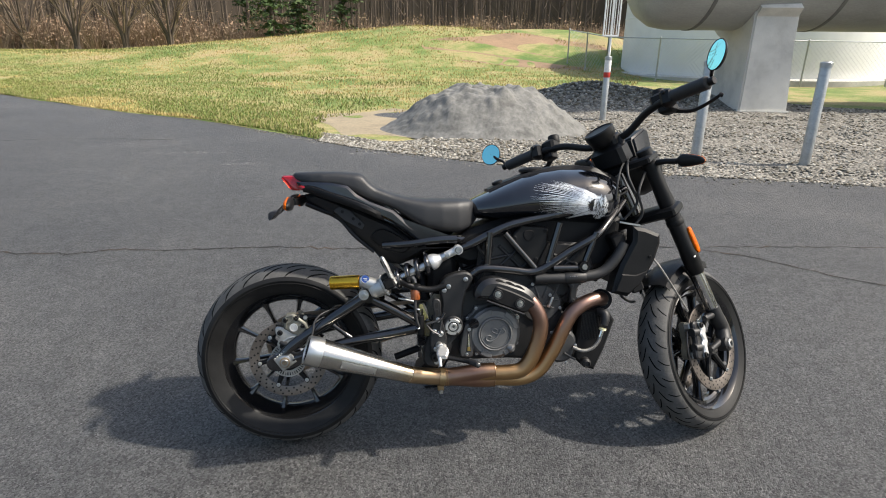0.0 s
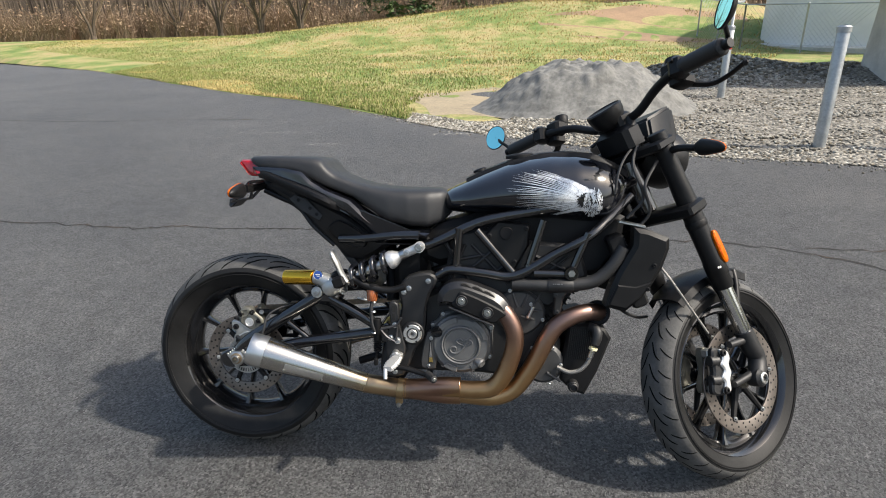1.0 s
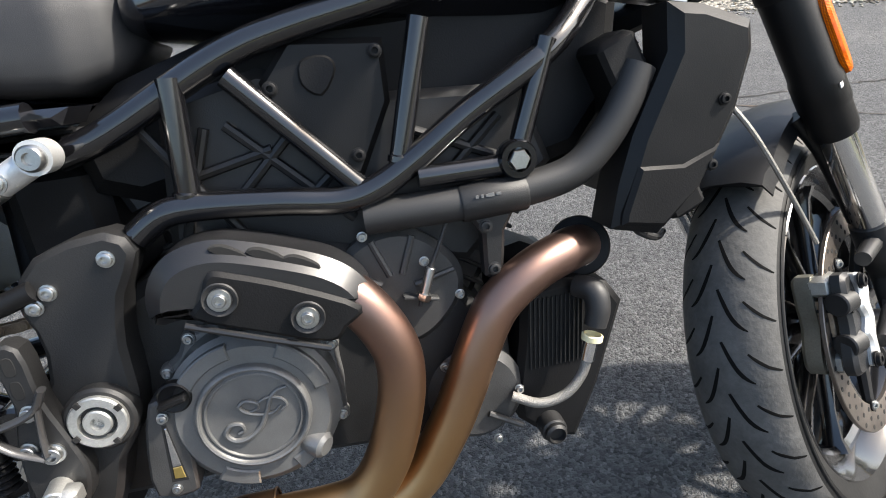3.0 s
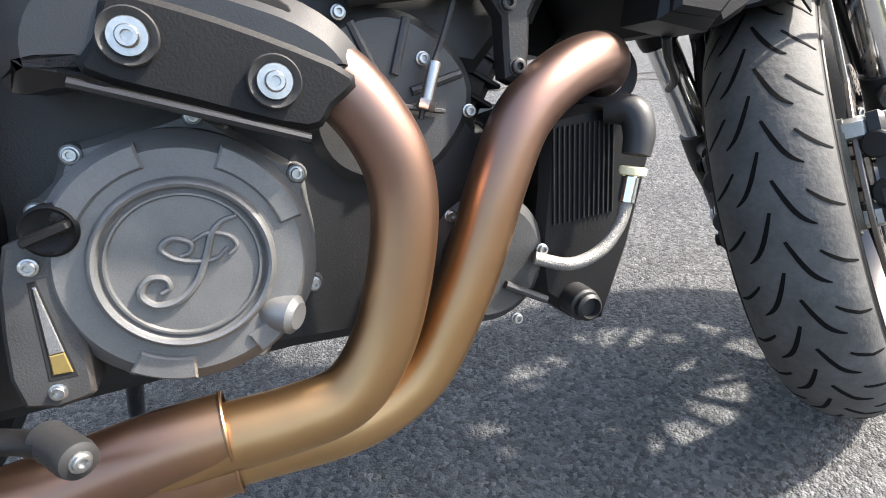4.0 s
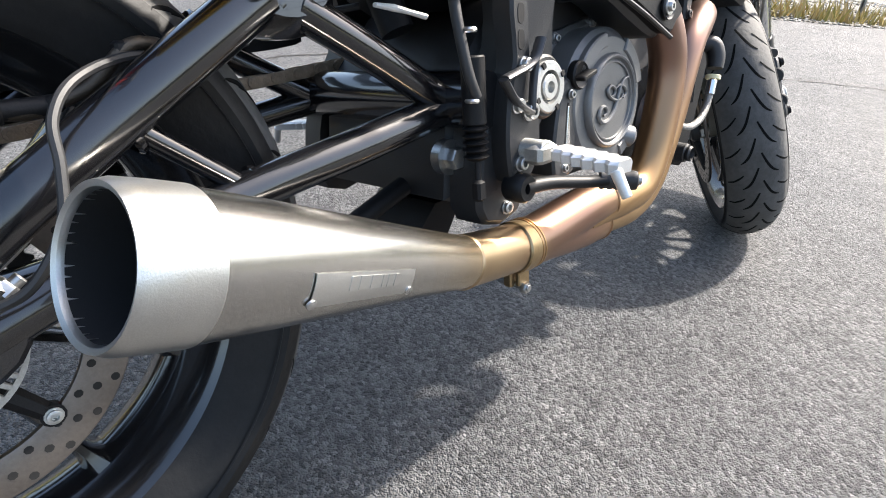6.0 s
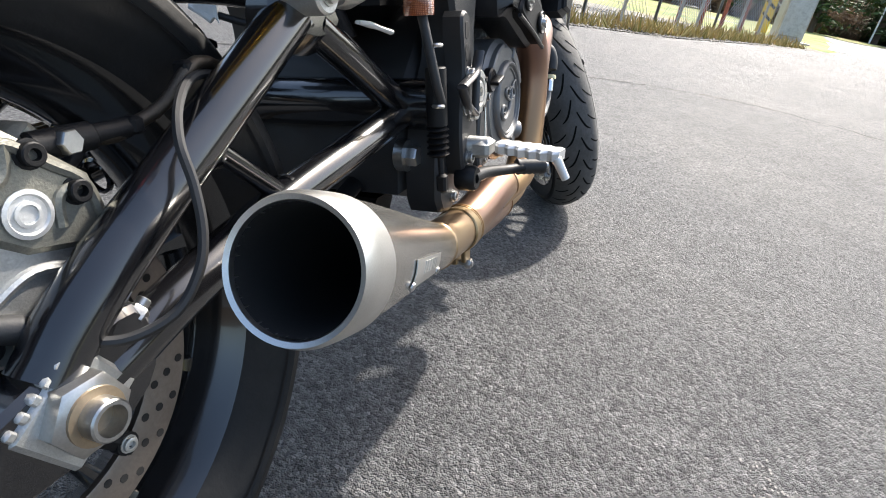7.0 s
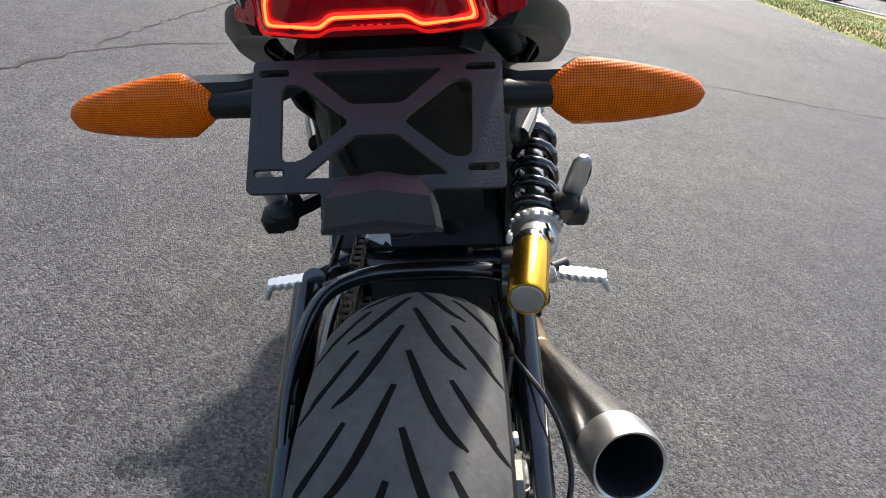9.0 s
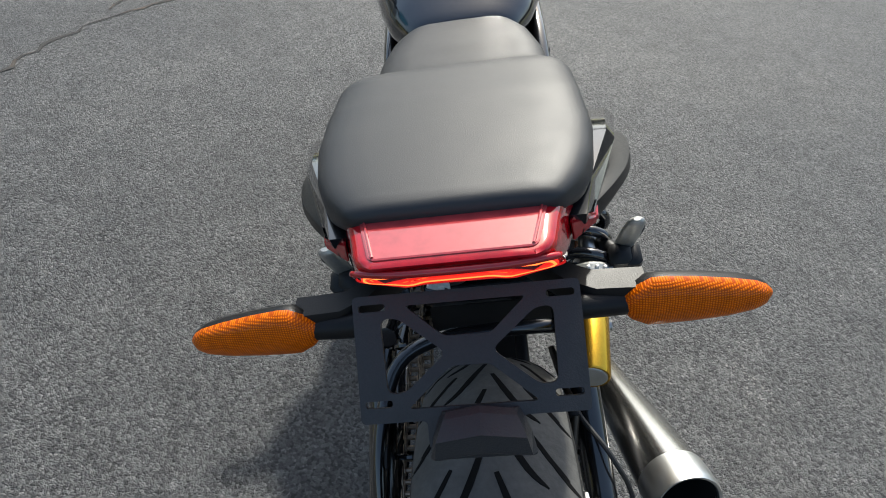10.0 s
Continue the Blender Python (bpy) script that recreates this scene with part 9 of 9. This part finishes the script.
    out_ = smooth2([(-0.009, -0.045), (0.009, -0.045), (0.012, 0.0), (0.009, 0.045), (-0.009, 0.045), (-0.012, 0.0)], 3)
    rows = []
    for yy, k in ((0, 1), (0.007, 1), (0.01, 0.7)):
        rows.append([ol + V(0.004, 0, 0) + FWD * (u * k + 0.008) + UPAXIS * (v * (k if k == 1 else 0.93)) + V(0, s * yy, 0) for u, v in out_])
    skin(bm, rows)
    bike_part("side_reflector", bm, ORANGE, fork, "amber side reflector", True)
    bm = bmesh.new()
    for x, w, h in text_bars(4, 0.03, 0.012, 12):
        p = on_leg(s, 0.602)
        n_ = V(-0.35, s, 0).normalized()
        block(bm, p + n_ * 0.029 + FWD * (-0.016 + x) + UPAXIS * (0.004 - x * 0.3), (w, 0.0012, h * 0.5), 0.0003, Matrix.Rotation(-RAKE, 4, "Y"))
    bike_part("fork_bars", bm, WHITE, fork, "small white bars", True)
# mudguard
bm = bmesh.new()
rings = []
for k in range(19):
    a = radians(76 + 57 * k / 18)
    R = 0.326
    w = 0.066 if 1 < k < 17 else 0.06
    row = []
    for y, dr in ((-w, -0.03), (-w * 0.93, -0.008), (-w * 0.6, 0.004), (0, 0.008), (w * 0.6, 0.004), (w * 0.93, -0.008), (w, -0.03), (w * 0.97, -0.032), (w * 0.9, -0.011), (0, 0.005), (-w * 0.9, -0.011), (-w * 0.97, -0.032)):
        row.append(AXLE_F + V((R + dr) * math.cos(a), y, (R + dr) * math.sin(a)))
    rings.append(row)
skin(bm, rings)
fend = bike_part("front_mudguard", bm, SATIN, label="satin black front mudguard", steer="wheel")
for s in (-1, 1):
    bm = bmesh.new()
    tube(bm, [AXLE_F + V(0.02, s * 0.066, 0.315), AXLE_F + V(0.01, s * 0.078, 0.27), on_leg(s, 0.42) + V(0, -s * 0.015, 0)], [0.012, 0.009, 0.01], 10, 3)
    tube(bm, [AXLE_F + V(-0.1, s * 0.066, 0.3), AXLE_F + V(-0.07, s * 0.078, 0.25), on_leg(s, 0.42) + V(0, -s * 0.015, 0)], [0.012, 0.009, 0.01], 10, 3)
    bike_part("mudguard_stay", bm, SATIN, fend, "", True)
bm = bmesh.new()
rod(bm, AXLE_F + V(0, -0.11, 0), AXLE_F + V(0, 0.11, 0), 0.012)
bike_part("front_axle", bm, STEEL, fork, "", "wheel")

# ---- headlight, dash, bars ----
bm = bmesh.new()
HL = V(1.315, 0, 0.95)
lathe(bm, [(0.03, -0.09), (0.07, -0.06), (0.085, -0.02), (0.088, 0.02), (0.084, 0.03), (0.078, 0.028)], HL, (1, 0, -0.08), 36, caps=False)
head = bike_part("headlight", bm, SATIN, label="round black headlight under a small cowl", steer=True)
bm = bmesh.new()
lathe(bm, [(0.078, 0.024), (0.06, 0.034), (0.02, 0.04), (0.001, 0.041)], HL, (1, 0, -0.08), 36, caps=False)
bike_part("headlight_lens", bm, surface("clear_headlight", (0.6, 0.62, 0.65), 0.05, 0.6, 0, coat=1), head, "clear lens", True)
bm = bmesh.new()
skin(bm, [[V(1.21, -0.06, 1.05), V(1.21, 0.06, 1.05), V(1.2, 0.075, 0.97), V(1.2, -0.075, 0.97)], [V(1.3, -0.075, 1.1), V(1.3, 0.075, 1.1), V(1.29, 0.085, 0.9), V(1.29, -0.085, 0.9)], [V(1.34, -0.05, 1.06), V(1.34, 0.05, 1.06), V(1.335, 0.07, 0.9), V(1.335, -0.07, 0.9)]])
bmesh.ops.bevel(bm, geom=list(bm.edges), offset=0.008, segments=2, affect="EDGES")
bike_part("headlight_cowl", bm, SATIN, head, "", True)
bm = bmesh.new()
dn = V(-0.55, 0, 0.83).normalized()
DC = V(1.1, 0.0, 1.075)
lathe(bm, [(0.03, -0.05), (0.046, -0.035), (0.053, -0.01), (0.054, 0.006), (0.05, 0.01), (0.046, 0.006)], DC, dn, 36, caps=True)
dash = bike_part("instrument", bm, SATIN, label="round black instrument with a glass face", steer=True)
bm = bmesh.new()
lathe(bm, [(0.046, 0.005), (0.001, 0.0055)], DC, dn, 32, caps=False)
bike_part("instrument_face", bm, surface("dark_glass", (0.1, 0.105, 0.11), 0.1, 0, 0, coat=1), dash, "", True)
bm = bmesh.new()
tube(bm, [DC - dn * 0.04, V(1.15, 0, 1.0), HEAD + UPAXIS * 0.24], 0.018, 12, 3)
bike_part("instrument_stay", bm, SATIN, dash, "", True)
bm = bmesh.new()
GX_, GY_, GZ_ = 1.05, 0.404, 1.081
bar_line = [V(1.065, -GY_, GZ_ - 0.002), V(1.09, -0.27, 1.09), V(1.125, -0.17, 1.085), V(1.145, -0.08, 1.05), V(1.147, 0, 1.045), V(1.145, 0.08, 1.05), V(1.125, 0.17, 1.085), V(1.09, 0.27, 1.09), V(1.065, GY_, GZ_ - 0.002)]
tube(bm, bar_line, 0.0125, 16, 6)
bars = bike_part("handlebar", bm, SATIN, label="wide black handlebar with ribbed grips and bar-end mirrors", steer=True)
bm = bmesh.new()
for s in (-1, 1):
    rod(bm, HEAD + UPAXIS * 0.24 + V(0, s * 0.045, 0), V(1.146, s * 0.045, 1.05), 0.018)
bike_part("riser", bm, SATIN, bars, "", True)
bm = bmesh.new()
block(bm, HEAD + UPAXIS * 0.285 + FWD * 0.01, (0.075, 0.13, 0.085), 0.016, Matrix.Rotation(-RAKE, 4, "Y"))
block(bm, HEAD + UPAXIS * 0.34 + FWD * 0.02, (0.06, 0.1, 0.05), 0.012, Matrix.Rotation(-RAKE, 4, "Y"))
bike_part("bar_clamp", bm, SATIN, bars, "black bar clamp", True)
for s in (-1, 1):
    g0, g1 = V(1.085, s * 0.285, 1.09), V(1.062, s * 0.412, 1.079)
    gd = g1 - g0
    bm = bmesh.new()
    prof = [(0.013, 0), (0.0225, 0.002)] + [(0.0212 - 0.0016 * (k % 2), 0.006 + k * (gd.length - 0.012) / 24) for k in range(25)] + [(0.0185, gd.length - 0.003), (0.013, gd.length)]
    lathe(bm, prof, g0, gd, 20)
    bike_part("grip", bm, HOSE, bars, "ribbed black rubber grip", True)
    bm = bmesh.new()
    block(bm, g0 - gd * 0.12, (0.05, 0.04, 0.056), 0.012, Matrix.Rotation(0.2, 4, "Z"))
    block(bm, g0 - gd * 0.12 + V(0.025, 0, 0.01), (0.035, 0.028, 0.028), 0.008)
    lathe(bm, [(0.006, 0), (0.006, 0.012)], g0 - gd * 0.12 + V(-0.02, 0, 0.012), (-1, 0, 0.4), 10)
    bike_part("switch_housing", bm, SATIN, bars, "", True)
    bm = bmesh.new()
    rod(bm, g0 - gd * 0.5 + V(0.02, 0, 0), g0 - gd * 0.2 + V(0.035, 0, 0), 0.012)
    block(bm, g0 - gd * 0.42 + V(0.03, 0, 0.012), (0.055, 0.06, 0.045), 0.01)
    block(bm, g0 - gd * 0.3 + V(0.035, 0, -0.022), (0.05, 0.05, 0.03), 0.008)
    lathe(bm, [(0.02, 0), (0.022, 0.006), (0.022, 0.028), (0.019, 0.032)], g0 - gd * 0.5 + V(0.04, 0, 0.02), (0, 0, 1), 20)
    bike_part("lever_perch", bm, DULL, bars, "", True)
    bm = bmesh.new()
    tube(bm, [g0 - gd * 0.3 + V(0.05, 0, -0.024), g0 + gd * 0.1 + V(0.085, 0, -0.038), g0 + gd * 0.5 + V(0.09, 0, -0.034), g0 + gd * 0.95 + V(0.08, 0, -0.024)], [0.0125, 0.009, 0.0075, 0.0065], 10, 5, flat=0.7)
    lathe(bm, [(0.003, -0.007), (0.0085, 0), (0.003, 0.007)], g0 + gd * 0.97 + V(0.08, 0, -0.024), gd, 12)
    bike_part("brake_lever" if s < 0 else "clutch_lever", bm, DULL, bars, "", True)
    # bar-end mirror
    mc_ = Vector((1.265, -0.46, 1.25)) if s < 0 else Vector((0.786, 0.345, 1.012))
    mcu = SI @ mc_
    bm = bmesh.new()
    rod(bm, g1, g1 + gd.normalized() * 0.018, 0.012)
    tube(bm, [g1 + gd.normalized() * 0.01, g1 + gd.normalized() * 0.012 + V(0, 0, 0.02), mcu.lerp(g1, 0.35), mcu + V(0.012, 0, 0)], 0.0055, 10, 4)
    bike_part("mirror_arm", bm, SATIN, bars, "", True)
    aim = (V(-0.5, -0.82, 0.28) if s > 0 else V(-0.97, -0.06, 0.2)).normalized()
    bm = bmesh.new()
    lathe(bm, [(0.001, -0.016), (0.025, -0.014), (0.038, -0.006), (0.0405, 0.0), (0.039, 0.003), (0.0375, 0.001)], (0, 0, 0), aim, 32, caps=False)
    bm.transform(Matrix.Translation(mc_) @ Matrix.Diagonal((1, 1, 1.1, 1)))
    mir = bike_part("bar_end_mirror", bm, SATIN, bars, "round black bar-end mirror")
    bm = bmesh.new()
    lathe(bm, [(0.0376, 0.0015), (0.001, 0.0016)], (0, 0, 0), aim, 32, caps=False)
    bm.transform(Matrix.Translation(mc_) @ Matrix.Diagonal((1, 1, 1.1, 1)))
    bike_part("mirror_glass", bm, MIRROR, bars, "blue-tinted mirror glass")
indicator(SI @ Vector((1.322, -0.165, 0.965)), (SI.to_3x3() @ Vector((0.35, -0.9, 0.02))), steer=True, name="front_indicator", flip=-1)
indicator(SI @ Vector((1.15, 0.16, 0.96)), (SI.to_3x3() @ Vector((-0.3, 0.9, 0.1))), steer=True, name="front_indicator", flip=1)
for s in (-1, 1):
    b0 = SI @ Vector((1.322, -0.165, 0.965)) if s < 0 else SI @ Vector((1.15, 0.16, 0.96))
    bm = bmesh.new()
    tube(bm, [on_leg(s, 0.93), on_leg(s, 0.94).lerp(b0, 0.5), b0], [0.012, 0.01, 0.009], 12, 3)
    bike_part("indicator_stalk", bm, SATIN, steer=True)
# cables between bars and frame
for pts, r_ in [([(1.2, -0.05, 0.99), (1.17, -0.12, 0.92), (1.2, -0.13, 0.83), (1.16, -0.12, 0.77)], 0.0045), ([(1.22, -0.02, 1.0), (1.16, -0.09, 0.95), (1.13, -0.13, 0.9), (1.12, -0.14, 0.84)], 0.0035),
                ([(1.2, 0.05, 1.02), (1.12, 0.05, 1.0), (1.08, 0.05, 0.97)], 0.005), ([(1.24, -0.1, 0.93), (1.2, -0.14, 0.86), (1.22, -0.13, 0.79), (1.19, -0.12, 0.74)], 0.0045)]:
    bm = bmesh.new()
    tube(bm, pts, r_, 8, 6)
    bike_part("control_cable", bm, HOSE)
